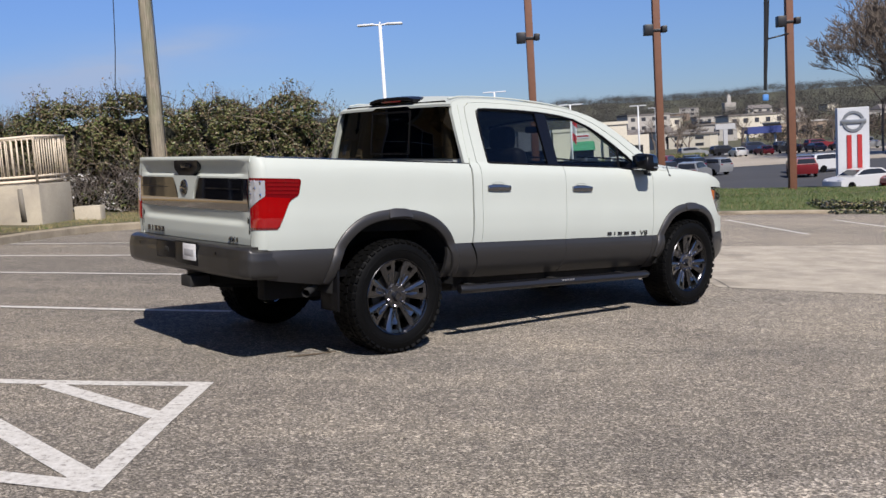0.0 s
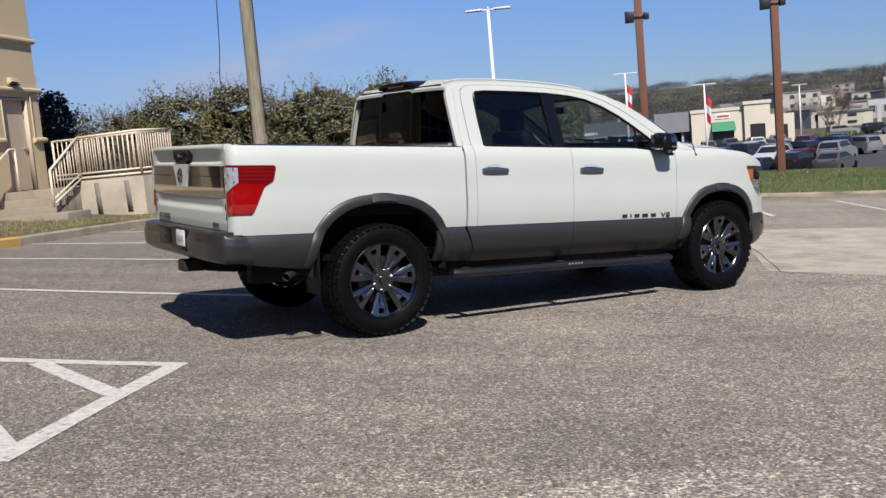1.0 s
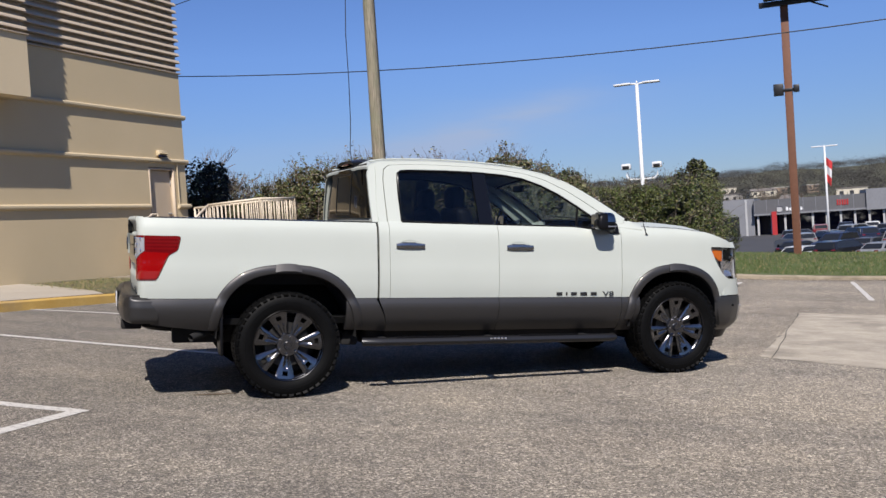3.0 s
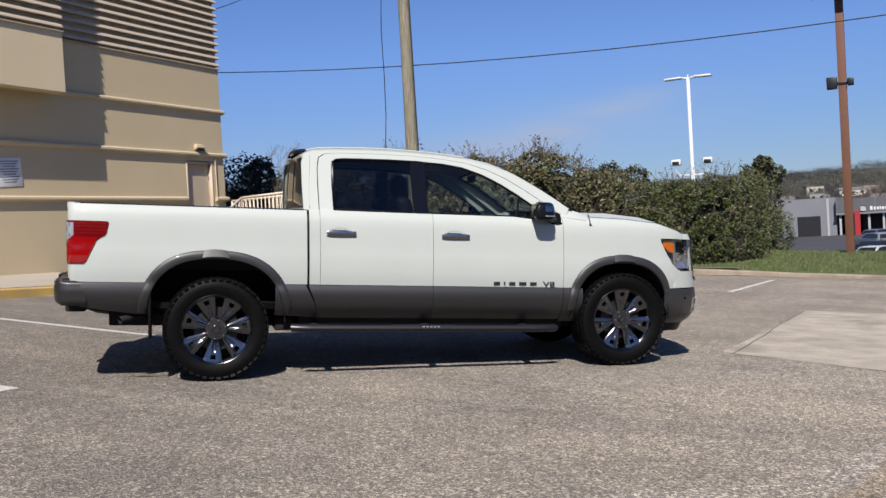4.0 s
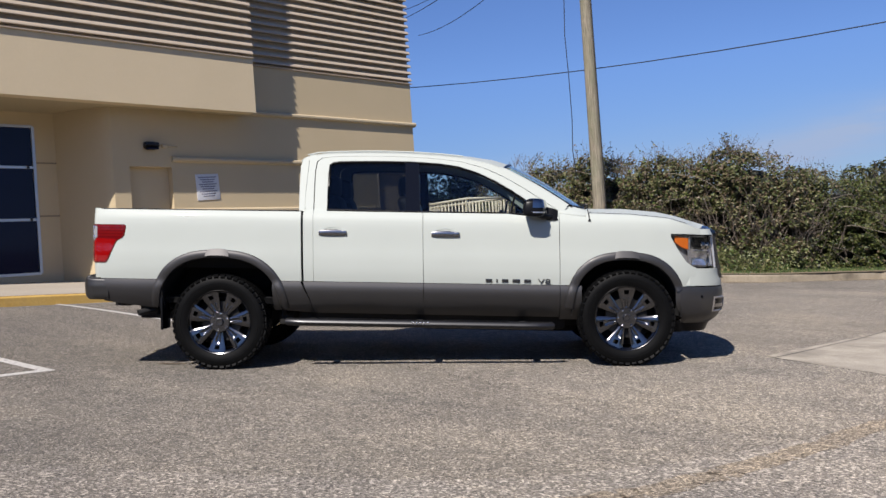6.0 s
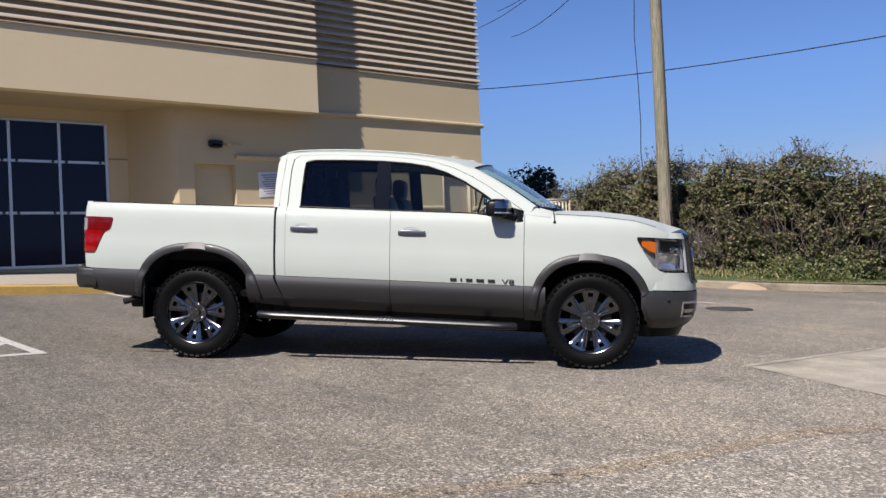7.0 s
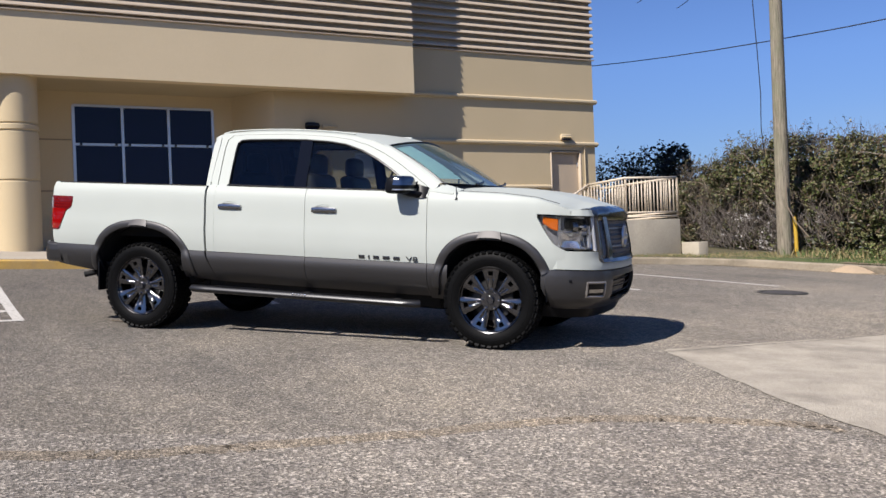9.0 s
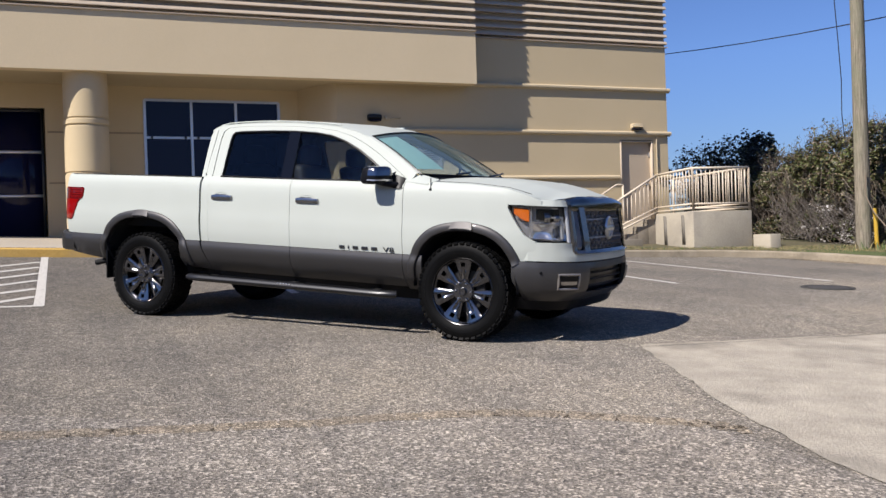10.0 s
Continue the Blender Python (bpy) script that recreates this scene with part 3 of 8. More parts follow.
gutter_litter()
def gutter_dirt(x0, x1, reach, h):
    """Earth washed into the gutter: a ragged sheet from the kerb's foot onto the lot."""
    bm = bmesh.new()
    rows = []
    n = int((x1 - x0) / 0.12)
    for i in range(n + 1):
        x = x0 + (x1 - x0) * i / n
        y1 = kerb_y(x) + 0.02
        y0 = y1 - reach * (0.55 + 0.9 * noise.noise((x * 0.55, 1.0, 9.0)) + 0.35 * noise.noise((x * 2.7, 4.0, 9.0))) - 0.12
        y0 = min(y0, y1 - 0.05)
        rows.append([bm.verts.new((x, y, lot(x, y) + h)) for y in (y0, (y0 + y1) / 2, y1)])
    for a, b in zip(rows, rows[1:]):
        for j in range(2):
            bm.faces.new((a[j], b[j], b[j + 1], a[j + 1]))
    return bm
tagged(obj("stain", gutter_dirt(-6.4, 16.0, 0.55, 0.006), asphalt_mat("earth-washed asphalt", 0.86, 1.0, (1.10, 0.90, 0.64), False)), "tan earth washed along the kerb gutter", "dirt", kind="structure")
YK = [(-8.0, -12.0), (-8.0, 2.0), (-8.0, 8.0), (-7.97, 12.0), (-7.93, 13.9)]
kerb_run(YK, M_YKERB, "kerb", h=0.16, w=0.18, label="yellow painted kerb of the building sidewalk")

# sidewalk in front of the building
def walk_sheet():
    def at(u, v):
        y = -12 + 27.3 * v
        x0 = -13.4
        x1 = -8.15 if y < 13.9 else -8.15 - (y - 13.9) * 2.2
        x = x0 + (x1 - x0) * u
        return (x, y, lot(x, y) + 0.155)
    return grid(at, 8, 50)
tagged(obj("pavement", walk_sheet(), M_WALK), "tan concrete sidewalk before the building", "sidewalk", kind="structure")

# lawn at the tower's foot and the verge behind the kerb
def lawn():
    def at(u, v):
        y = 13.9 + 10.5 * v
        xr = lerp([(13.9, -8.1), (15.5, -8.0), (17.4, -7.85), (19.0, -7.5), (20.1, -6.8), (20.8, -5.6), (24.5, -5.6)], y)
        x = -11.7 + (xr + 11.7) * u - 6 * ss(20.9, 21.5, y) * (1 - u)
        return (x, y, lot(x, y) + 0.14 + 0.05 * math.sin(3 * x) * math.sin(2 * y) * 0.3)
    return grid(at, 20, 50)
tagged(obj("lawn", lawn(), M_GRASS_GROUND), "dry patchy lawn by the building", "lawn", kind="structure")
def verge():
    bm = bmesh.new()
    xs = [-6.5 + 0.5 * i for i in range(82)]
    def at(i, v):
        x = xs[i]
        y0 = kerb_y(x) + 0.12
        y = y0 + (34.5 - y0) * v
        z0 = lot(x, y0) + 0.14 - 0.065 * ss(-0.5, 2.5, x)
        z1 = max(verge_z(x), z0 - 0.1)
        return (x, y, z0 + (z1 - z0) * ss(0, 0.35, v) + 0.03 * noise.noise((x, y, 0)))
    rows = [[bm.verts.new(at(i, j / 24)) for j in range(25)] for i in range(len(xs))]
    for a, b in zip(rows, rows[1:]):
        for j in range(24):
            bm.faces.new((a[j], b[j], b[j + 1], a[j + 1]))
    return bm
tagged(obj("verge", verge(), M_VERGE), "green grass verge behind the kerb", "grass verge", kind="structure")

edge_pts = [(x_ * 0.4, kerb_y(x_ * 0.4) + 0.40) for x_ in range(-10, 3)]
tagged(strip([(x_, y_ + 0.06 * noise.noise((x_, 3.0, 1.0))) for x_, y_ in edge_pts], 0.50, 0.166, worn("bare earth", (0.20, 0.15, 0.098), (0.155, 0.125, 0.07), 0.95, 3.0, 40.0, 0.6, 0.012), "earth_edge", 0.4), "bare tan earth along the kerb", "bare earth", kind="structure")


def blades(name, spots, size, mats, label, seed=1, lean=0.5):
    """Grass as one sheet of many thin blades; spots gives (x, y, z)."""
    r = random.Random(seed)
    vs, fs, mi = [], [], []
    for x, y, z in spots:
        h, a, w = size * r.uniform(0.5, 1.3), r.uniform(0, 6.28), size * 0.12
        dx, dy = math.cos(a), math.sin(a)
        lx, ly = r.uniform(-lean, lean) * h, r.uniform(-lean, lean) * h
        k = len(vs)
        vs += [(x - dx * w, y - dy * w, z - 0.01), (x + dx * w, y + dy * w, z - 0.01), (x + lx, y + ly, z + h)]
        fs.append((k, k + 1, k + 2))
        mi.append(r.randrange(len(mats)))
    me = bpy.data.meshes.new(name)
    me.from_pydata(vs, [], fs)
    for mt in mats:
        me.materials.append(mt)
    me.polygons.foreach_set("material_index", mi)
    return tagged(new(name, me), label, "grass", kind="stuff")


M_BLADE = [worn("green grass blade", (0.058, 0.096, 0.018), (0.082, 0.12, 0.028), 0.7, 2.0), worn("dry grass blade", (0.24, 0.192, 0.088), (0.288, 0.232, 0.112), 0.8, 2.0), worn("dark grass blade", (0.048, 0.08, 0.02), (0.072, 0.104, 0.024), 0.7, 2.0)]
rg = random.Random(9)
spots = []
while len(spots) < 60000:
    x, y = rg.uniform(-5, 20), rg.uniform(21, 34)
    if y > kerb_y(x) + 0.2 and (y > kerb_y(x) + 0.75 or noise.noise((x * 0.8, y * 1.6, 5.0)) > 0.05):
        z0 = lot(x, kerb_y(x)) + 0.14 - 0.065 * ss(-0.5, 2.5, x)
        v = (y - kerb_y(x)) / (34.5 - kerb_y(x))
        spots.append((x, y, z0 + (max(verge_z(x), z0 - 0.1) - z0) * ss(0, 0.35, v)))
blades("grass", spots, 0.065, [M_BLADE[0], M_BLADE[2], M_BLADE[2], M_BLADE[0], M_BLADE[2], M_BLADE[0], M_BLADE[1]], "short green grass on the verge", 2)
spots = []
while len(spots) < 10000:
    x, y = rg.uniform(-11.6, -5.5), rg.uniform(14.1, 24)
    xr = lerp([(13.9, -8.1), (15.5, -8.0), (17.4, -7.85), (19.0, -7.5), (20.1, -6.8), (20.8, -5.6), (24.5, -5.6)], y)
    if x < xr - 0.15 and not (x < -8.3 and y > 18.2) and x > -11.6 + 0.2 and x > -8.3 - (y - 13.7) * 2.2:
        spots.append((x, y, lot(x, y) + 0.14))
blades("grass", spots, 0.05, [M_BLADE[1], M_BLADE[1], M_BLADE[0]], "dry patchy grass on the small lawn", 3, 0.8)

# lower lot with its bay lines
bm = grid(lambda u, v: (-60 + 180 * u, 47 + 130 * v, LOW + 0.06), 12, 12)
M_LOWASPH = worn("dark asphalt", (0.036, 0.036, 0.0384), (0.052, 0.0512, 0.0528), 0.9, 0.15, 8.0)
tagged(obj("road", bm, M_LOWASPH), "dark asphalt of the lower car lot", "parking lot", kind="structure")

stick = thing("stick", Matrix.Translation((-1.1, 6.75, lot(-1.1, 6.75) + 0.008)), "short dry brown stick lying on the asphalt", "stick")
part("twig", tube([(-0.17, -0.04, 0.0), (-0.05, -0.01, 0.004), (0.06, 0.03, 0.0), (0.17, 0.05, 0.004)], 0.008, 6, r2=0.004), mat("dry stick", (0.08, 0.06, 0.04), 0.9), stick)

# ---- the pickup truck ----
# Own axes: x ahead, y to its left, z up; the origin on the ground below the rear axle. The body sits nose-down by RAKE.
RAKE = 0.026
N_UP = Vector((0.06, 0.0193, 1.0)).normalized()
T_AT = Vector((-1.13, 7.603, -0.005))
T_X = Vector((0.754, 0.654, -0.058))
T_X = (T_X - N_UP * T_X.dot(N_UP)).normalized()
T_Y = N_UP.cross(T_X)
T_POSE = Matrix.Translation(T_AT) @ Matrix((T_X, T_Y, N_UP)).transposed().to_4x4()
WB, TYRE_R = 3.547, 0.417

M_WHITE = carpaint("pearl white paint", (0.422, 0.447, 0.405), 0.48, 0.05)
M_WHITE.node_tree.nodes["Principled BSDF"].inputs["Specular IOR Level"].default_value = 0.16
M_GREY = carpaint("brown grey metallic paint", (0.064, 0.0615, 0.0605), 0.50, 0.25, 0.75)
M_CHROME = mat("chrome", (0.75, 0.75, 0.77), 0.08, 1.0)
M_DCHROME = mat("dark chrome", (0.24, 0.235, 0.235), 0.14, 1.0)
M_RUBBER = worn("tyre rubber", (0.0024, 0.0024, 0.0024), (0.004, 0.004, 0.004), 0.55, 8.0, 60.0, 0.2, 0.002)
M_RUBBER.node_tree.nodes["Principled BSDF"].inputs["Specular IOR Level"].default_value = 0.09
M_TRIMBLACK = mat("black trim", (0.0064, 0.0064, 0.0072), 0.30, spec=0.12)
M_GLOSSBLACK = mat("gloss black", (0.0048, 0.0048, 0.0056), 0.04, spec=0.4)
M_GRILLE = mat("dark grille chrome", (0.15, 0.143, 0.139), 0.20, 0.9)
M_MESH = mat("grey chrome mesh", (0.30, 0.275, 0.25), 0.42, 0.6)
M_LAMPDARK = mat("smoked lamp housing", (0.44, 0.44, 0.455), 0.20, 0.6)
M_SATIN = mat("satin chrome", (0.62, 0.61, 0.60), 0.30, 0.85)
M_BUMPER = carpaint("dark bumper paint", (0.022, 0.0205, 0.019), 0.42, 0.25, 0.2)
M_SEGMENT = mat("clear lamp segment", (0.52, 0.53, 0.55), 0.14, 0.5, 0.5, 1.0)
M_RIM = mat("dark rim barrel", (0.08, 0.08, 0.082), 0.2, 1.0)
M_HANDLE = mat("handle chrome", (0.30, 0.295, 0.30), 0.20, 0.95)
M_WHEEL = mat("dark chrome wheel", (0.175, 0.172, 0.174), 0.15, 0.97)
M_BADGE = mat("dark badge letters", (0.05, 0.05, 0.052), 0.25, 0.6)
# near-black: shade under the body and behind the wheels is in this colour
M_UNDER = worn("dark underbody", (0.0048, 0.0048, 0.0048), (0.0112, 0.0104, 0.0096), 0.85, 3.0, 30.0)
M_REDLENS = mat("red lamp lens", (0.16, 0.0048, 0.0064), 0.06, 0.0, 0.6, 1.0)
M_REDBRIGHT = mat("bright red lamp lens", (0.24, 0.0024, 0.0032), 0.06, 0.0, 0.6, 1.0)
M_REDDEEP = mat("deep red lamp lens", (0.125, 0.003, 0.005), 0.06, 0.0, 0.6, 1.0)
M_CLEAR = glass_mat("clear lamp lens", (0.9, 0.9, 0.9))
M_LAMPBACK = mat("grey lamp housing", (0.66, 0.66, 0.67), 0.25, 0.25)
M_BOWL = mat("lamp bowl chrome", (0.60, 0.60, 0.615), 0.14, 0.85)
M_SILVER = mat("lamp reflector silver", (0.64, 0.64, 0.656), 0.25, 0.35)
M_AMBER = mat("amber reflector", (0.6, 0.128, 0.008), 0.2, 0.0, 0.6, 1.0)
M_PRIVACY = glass_mat("privacy tinted glass", (0.28, 0.30, 0.31))
M_FRONTGLASS = glass_mat("light tinted side glass", (0.80, 0.85, 0.83))
M_BACKGLASS = glass_mat("near black rear glass", (0.018, 0.018, 0.02))
M_WINDSCREEN = glass_mat("windscreen glass", (0.80, 0.88, 0.88), haze=0.10)
M_SEAT = worn("dark seat leather", (0.024, 0.0224, 0.0216), (0.036, 0.0336, 0.032), 0.55, 6.0, 60.0)
M_CABIN = worn("dark cabin plastic", (0.016, 0.016, 0.016), (0.024, 0.024, 0.024), 0.7)
M_HEADLINER = worn("pale grey headliner", (0.28, 0.272, 0.256), (0.32, 0.312, 0.296), 0.9)
M_PLATE = worn("white plate", (0.6, 0.6, 0.6), (0.64, 0.64, 0.64), 0.5)

truck = thing("pickup_truck", T_POSE, "white crew cab pickup truck with dark grey lower body", "pickup truck")


def tpart(name, bm, material, label="", parent=None, rake=True, smooth=True, sharp=35):
    if rake:
        bm.normal_update()
        for f in bm.faces:
            c = f.calc_center_median()
            if f.normal.dot(c - Vector((min(max(c.x, 0.4), 3.4), 0, 0.9))) < 0:
                f.normal_flip()
        for v in bm.verts:
            v.co.z -= RAKE * v.co.x
    return obj(name, bm, material, parent or truck, label, smooth, sharp)


P_SIDE = smooth_table([(0.30, 0.74), (0.46, 0.835), (0.50, 0.878), (0.545, 0.925), (0.60, 0.964), (0.65, 0.984), (0.70, 0.997), (0.735, 0.999), (0.79, 0.984), (0.81, 0.991), (0.88, 1.001), (1.0, 1.004), (1.10, 0.997), (1.20, 0.994),
                       (1.28, 0.99), (1.34, 0.981), (1.375, 0.966), (1.40, 0.945), (1.45, 0.90)], 160, 3)
# the plan's outline: half width from the tail to the nose
Q_PLAN = smooth_table([(-1.30, 0.12), (-1.16, 0.055), (-1.10, 0.03), (-1.0, 0.012), (-0.85, 0.0), (3.45, 0.0), (3.75, 0.012), (3.95, 0.035), (4.08, 0.062), (4.2, 0.105), (4.3, 0.16), (4.4, 0.25)], 300, 3)


def hw(x, z):
    return lerp(P_SIDE, z) - lerp(Q_PLAN, x)


def arch(x, cx, cz, rx, rz, p=2.35):
    """Height of a wheel arch's curve at x, or a low number outside it."""
    d = abs(x - cx) / rx
    return cz + rz * (1 - d ** p) ** (1 / p) if d < 1 else -9.0


RA = dict(cx=0.0, cz=0.45, rx=0.582, rz=0.575)
FA = dict(cx=WB, cz=0.50, rx=0.505, rz=0.555)


def side_panel(name, x0, x1, lo, hi, nu, nv, material, label="", sgn=-1, lean=0.0, tip=0.0, out=0.0, depth=0.03, slot=None, parent=None):
    """A body panel on the side between two curves; lean: how far its ends slope below the waist."""
    def at(u, v):
        x = x0 + (x1 - x0) * u
        a, b = lo(x), hi(x)
        z = a + (b - a) * v
        xx = x + lean * ss(0.85, 0.55, z) * (1 - u) + tip * ss(0.85, 0.55, z) * u
        return (xx, sgn * (hw(xx, z) + out), z)
    bm = grid(at, nu, nv)
    skirt(bm, (0, -sgn * depth, 0))
    return tpart(name, bm, material, label, parent)


TT = 0.788          # the two-tone line
BEDTOP = 1.395
fender_top = lambda x: lerp([(2.9, 1.40), (3.25, 1.408), (3.6, 1.40), (3.92, 1.372), (4.12, 1.315), (4.2, 1.28)], x)
lamp_low = lambda x: lerp([(3.93, 1.225), (4.0, 1.10), (4.07, 1.0), (4.14, 0.955), (4.6, 0.935)], x)
sill = lambda x: lerp([(-1.1, 0.595), (-0.6, 0.53), (0.5, 0.525), (0.75, 0.505), (3.0, 0.500), (3.3, 0.49)], x)

doors = {}
for sgn in (-1, 1):
    # bed side, in three stretches round the arch
    side_panel("bed_side", -1.052, 0.727, lambda x: max(TT, arch(x, **RA)), lambda x: BEDTOP, 76, 14, M_WHITE, sgn=sgn, out=0.002)
    side_panel("bed_lower_panel", -1.034, -0.5, sill, lambda x: TT - 0.004, 12, 5, M_GREY, "grey lower bed panel", sgn=sgn)
    side_panel("bed_lower_panel", 0.47, 0.706, lambda x: sill(x), lambda x: TT - 0.004, 6, 8, M_GREY, "grey lower bed panel", sgn=sgn, tip=0.10)
    # cab corner behind the rear door
    side_panel("cab_corner", 0.747, 0.833, lambda x: TT, lambda x: 1.405, 3, 12, M_WHITE, sgn=sgn, out=-0.002)
    # doors
    for nm, a, b in (("rear_door", 0.836, 1.791), ("front_door", 1.795, 2.972)):
        d = side_panel(nm, a, b, lambda x: TT, lambda x: lerp([(0.8, 1.412), (1.7, 1.402), (2.45, 1.405), (2.72, 1.378), (2.80, 1.392), (2.86, 1.42), (3.0, 1.41)], x), 30, 14, M_WHITE, sgn=sgn)
        doors[nm, sgn] = d
    side_panel("door_lower_panel", 0.730, 1.791, sill, lambda x: TT - 0.004, 20, 10, M_GREY, "grey lower door panel", sgn=sgn, parent=doors["rear_door", sgn], lean=0.08)
    side_panel("door_lower_panel", 1.795, 2.972, sill, lambda x: TT - 0.004, 20, 10, M_GREY, "grey lower door panel", sgn=sgn, parent=doors["front_door", sgn])
    # front fender, up to the lamp
    side_panel("front_fender", 2.977, 3.935, lambda x: max(TT, arch(x, **FA)), fender_top, 50, 14, M_WHITE, sgn=sgn)
    side_panel("front_fender", 3.935, 4.16, lambda x: max(TT, arch(x, **FA)), lamp_low, 12, 8, M_WHITE, sgn=sgn)
    side_panel("front_fender", 3.935, 4.20, lambda x: 1.243, fender_top, 10, 4, M_WHITE, sgn=sgn)
    side_panel("rocker_cover", 2.977, 3.16, lambda x: 0.48, lambda x: TT - 0.004, 4, 10, M_GREY, sgn=sgn)

    # wheel arch flares
    for A, tail in ((RA, 0.50), (FA, 0.48)):
        prof = [(0.0, -0.02), (0.001, 0.014), (0.006, 0.021), (0.022, 0.025), (0.046, 0.024), (0.064, 0.019), (0.071, 0.012), (0.074, -0.012)]
        n = 52
        th0 = 0.40 if A is FA else 0.10
        def flare(u, v, A=A, th0=th0):
            th = th0 + (math.pi - 0.10 - th0) * (1 - u)
            r, o = prof[int(round(v * (len(prof) - 1)))]
            c, s = math.cos(th), math.sin(th)
            p = 2 / 2.5
            x = A["cx"] + math.copysign(abs(c) ** p, c) * (A["rx"] - 0.045 + r)
            z = A["cz"] + math.copysign(abs(s) ** p, s) * (A["rz"] - 0.045 + r)
            zz = max(z, 0.45)
            return (x, sgn * (hw(x, zz) + o), z)
        bm = grid(flare, n, len(prof) - 1)
        skirt(bm, (0, -sgn * 0.07, 0))
        fl = tpart("wheel_arch_flare", bm, M_GREY, "dark grey wheel arch flare")
        # raised flat pad on the crown of the flare
        bm = grid(lambda u, v, A=A: (A["cx"] - (0.105 - 0.018 * v) + (0.21 - 0.036 * v) * u, sgn * (hw(A["cx"], 1.0) + 0.046 - 0.040 * v - 0.012 * max(0.0, v - 0.75) / 0.25), A["cz"] + A["rz"] - 0.022 + 0.054 * min(1.0, v / 0.75) + 0.004 * v - 0.010 * abs(2 * u - 1) ** 3), 8, 8)
        skirt(bm, (0, -sgn * 0.035, 0))
        tpart("flare_pad", bm, M_GREY, parent=fl)
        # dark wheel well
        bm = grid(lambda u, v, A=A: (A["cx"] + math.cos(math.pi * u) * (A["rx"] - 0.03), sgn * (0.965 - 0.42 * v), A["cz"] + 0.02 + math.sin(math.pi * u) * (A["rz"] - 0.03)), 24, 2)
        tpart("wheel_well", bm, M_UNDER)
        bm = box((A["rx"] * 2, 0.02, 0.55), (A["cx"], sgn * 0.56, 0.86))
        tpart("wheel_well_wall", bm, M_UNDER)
    # mud flap behind the rear wheel
    bm = box((0.022, 0.22, 0.29), (-0.512, sgn * 0.875, 0.485), 0.008)
    tpart("mud_flap", bm, M_TRIMBLACK)

    # side step: a rounded bar with a tread pad and brackets
    bm = tube([(0.60, sgn * 0.985, 0.432)] + [(0.66 + 0.1 * i, sgn * 1.005, 0.432) for i in range(22)] + [(2.86, sgn * 0.99, 0.432), (2.90, sgn * 0.965, 0.432)], 0.047, 14)
    for v in bm.verts:
        v.co.z = 0.432 + (v.co.z - 0.432) * 0.72
    stp = tpart("side_step", bm, mat("step coating", (0.012, 0.012, 0.013), 0.34, 0.0, 0.5), "dark oval side step bar")
    for cx in (1.15, 2.25):
        bm = box((0.55, 0.055, 0.006), (cx, sgn * 1.005, 0.466), 0.002)
        tpart("tread_pad", bm, M_TRIMBLACK, parent=stp)
    bm = bmesh.new()
    for k_ in range(5):
        box((0.020, 0.006, 0.014), (1.70 + 0.032 * k_, sgn * 1.050, 0.447), 0.002, bm)
    tpart("step_badge", bm, M_SATIN, "small chrome marks", stp)
    for cx in (0.8, 1.75, 2.65):
        bm = box((0.06, 0.25, 0.03), (cx, sgn * 0.87, 0.44), 0.006)
        tpart("bracket", bm, M_UNDER, parent=stp)

    # greenhouse side: body frame, door frames, panes
    gy = lambda z: 0.928 - (z - 1.40) * 0.37
    OUT = [(0.705, 1.40), (0.700, 1.62), (0.702, 1.80), (0.725, 1.875), (0.80, 1.908), (1.0, 1.922), (1.25, 1.93), (1.45, 1.931), (1.69, 1.926), (1.95, 1.912), (2.17, 1.890), (2.36, 1.850),
           (2.54, 1.785), (2.70, 1.692), (2.86, 1.588), (2.985, 1.508), (3.05, 1.465), (3.00, 1.40)]
    CUT = [(0.838, 1.40), (0.836, 1.62), (0.838, 1.76), (0.852, 1.845), (0.90, 1.880), (1.02, 1.892), (1.25, 1.898), (1.45, 1.899), (1.69, 1.895), (1.95, 1.879), (2.15, 1.853), (2.33, 1.802),
           (2.50, 1.727), (2.66, 1.635), (2.81, 1.538), (2.925, 1.46), (2.965, 1.43), (2.970, 1.40)]
    WIN = [(0.955, 1.412), (0.957, 1.62), (0.960, 1.76), (0.968, 1.815), (0.995, 1.834), (1.06, 1.841), (1.25, 1.846), (1.45, 1.848), (1.69, 1.846), (1.93, 1.832), (2.10, 1.808), (2.27, 1.755),
           (2.43, 1.680), (2.58, 1.590), (2.70, 1.510), (2.79, 1.445), (2.815, 1.42), (2.78, 1.390)]
    def ring(a, b, i0, i1, ins=0.0):
        bm = bmesh.new()
        pts = [[bm.verts.new((x, sgn * (gy(z) - k * ins), z)) for x, z in (a[i], ((a[i][0] + b[i][0]) / 2, (a[i][1] + b[i][1]) / 2), b[i])] for i in range(i0, i1) for k in (1,)]
        for p, q in zip(pts, pts[1:]):
            bm.faces.new((p[0], q[0], q[1], p[1])), bm.faces.new((p[1], q[1], q[2], p[2]))
        skirt(bm, (0, -sgn * 0.03, 0))
        return bm
    tpart("cab_side_frame", ring(OUT, [(x + (cx - x) * 0.94, z + (cz - z) * 0.94) for (x, z), (cx, cz) in zip(OUT, CUT)], 0, 18), M_WHITE)
    tpart("window_frame", ring(CUT, WIN, 0, 9, 0.002), M_WHITE, parent=doors["rear_door", sgn])
    tpart("window_frame", ring(CUT, WIN, 8, 18, 0.002), M_WHITE, parent=doors["front_door", sgn])
    # rubber seals round the panes
    seal = [(x, sgn * (gy(z) - 0.002), z) for x, z in WIN]
    low = [(2.45, sgn * (gy(1.40) + 0.004), 1.400), (1.9, sgn * (gy(1.40) + 0.004), 1.401), (1.4, sgn * (gy(1.40) + 0.004), 1.404)]
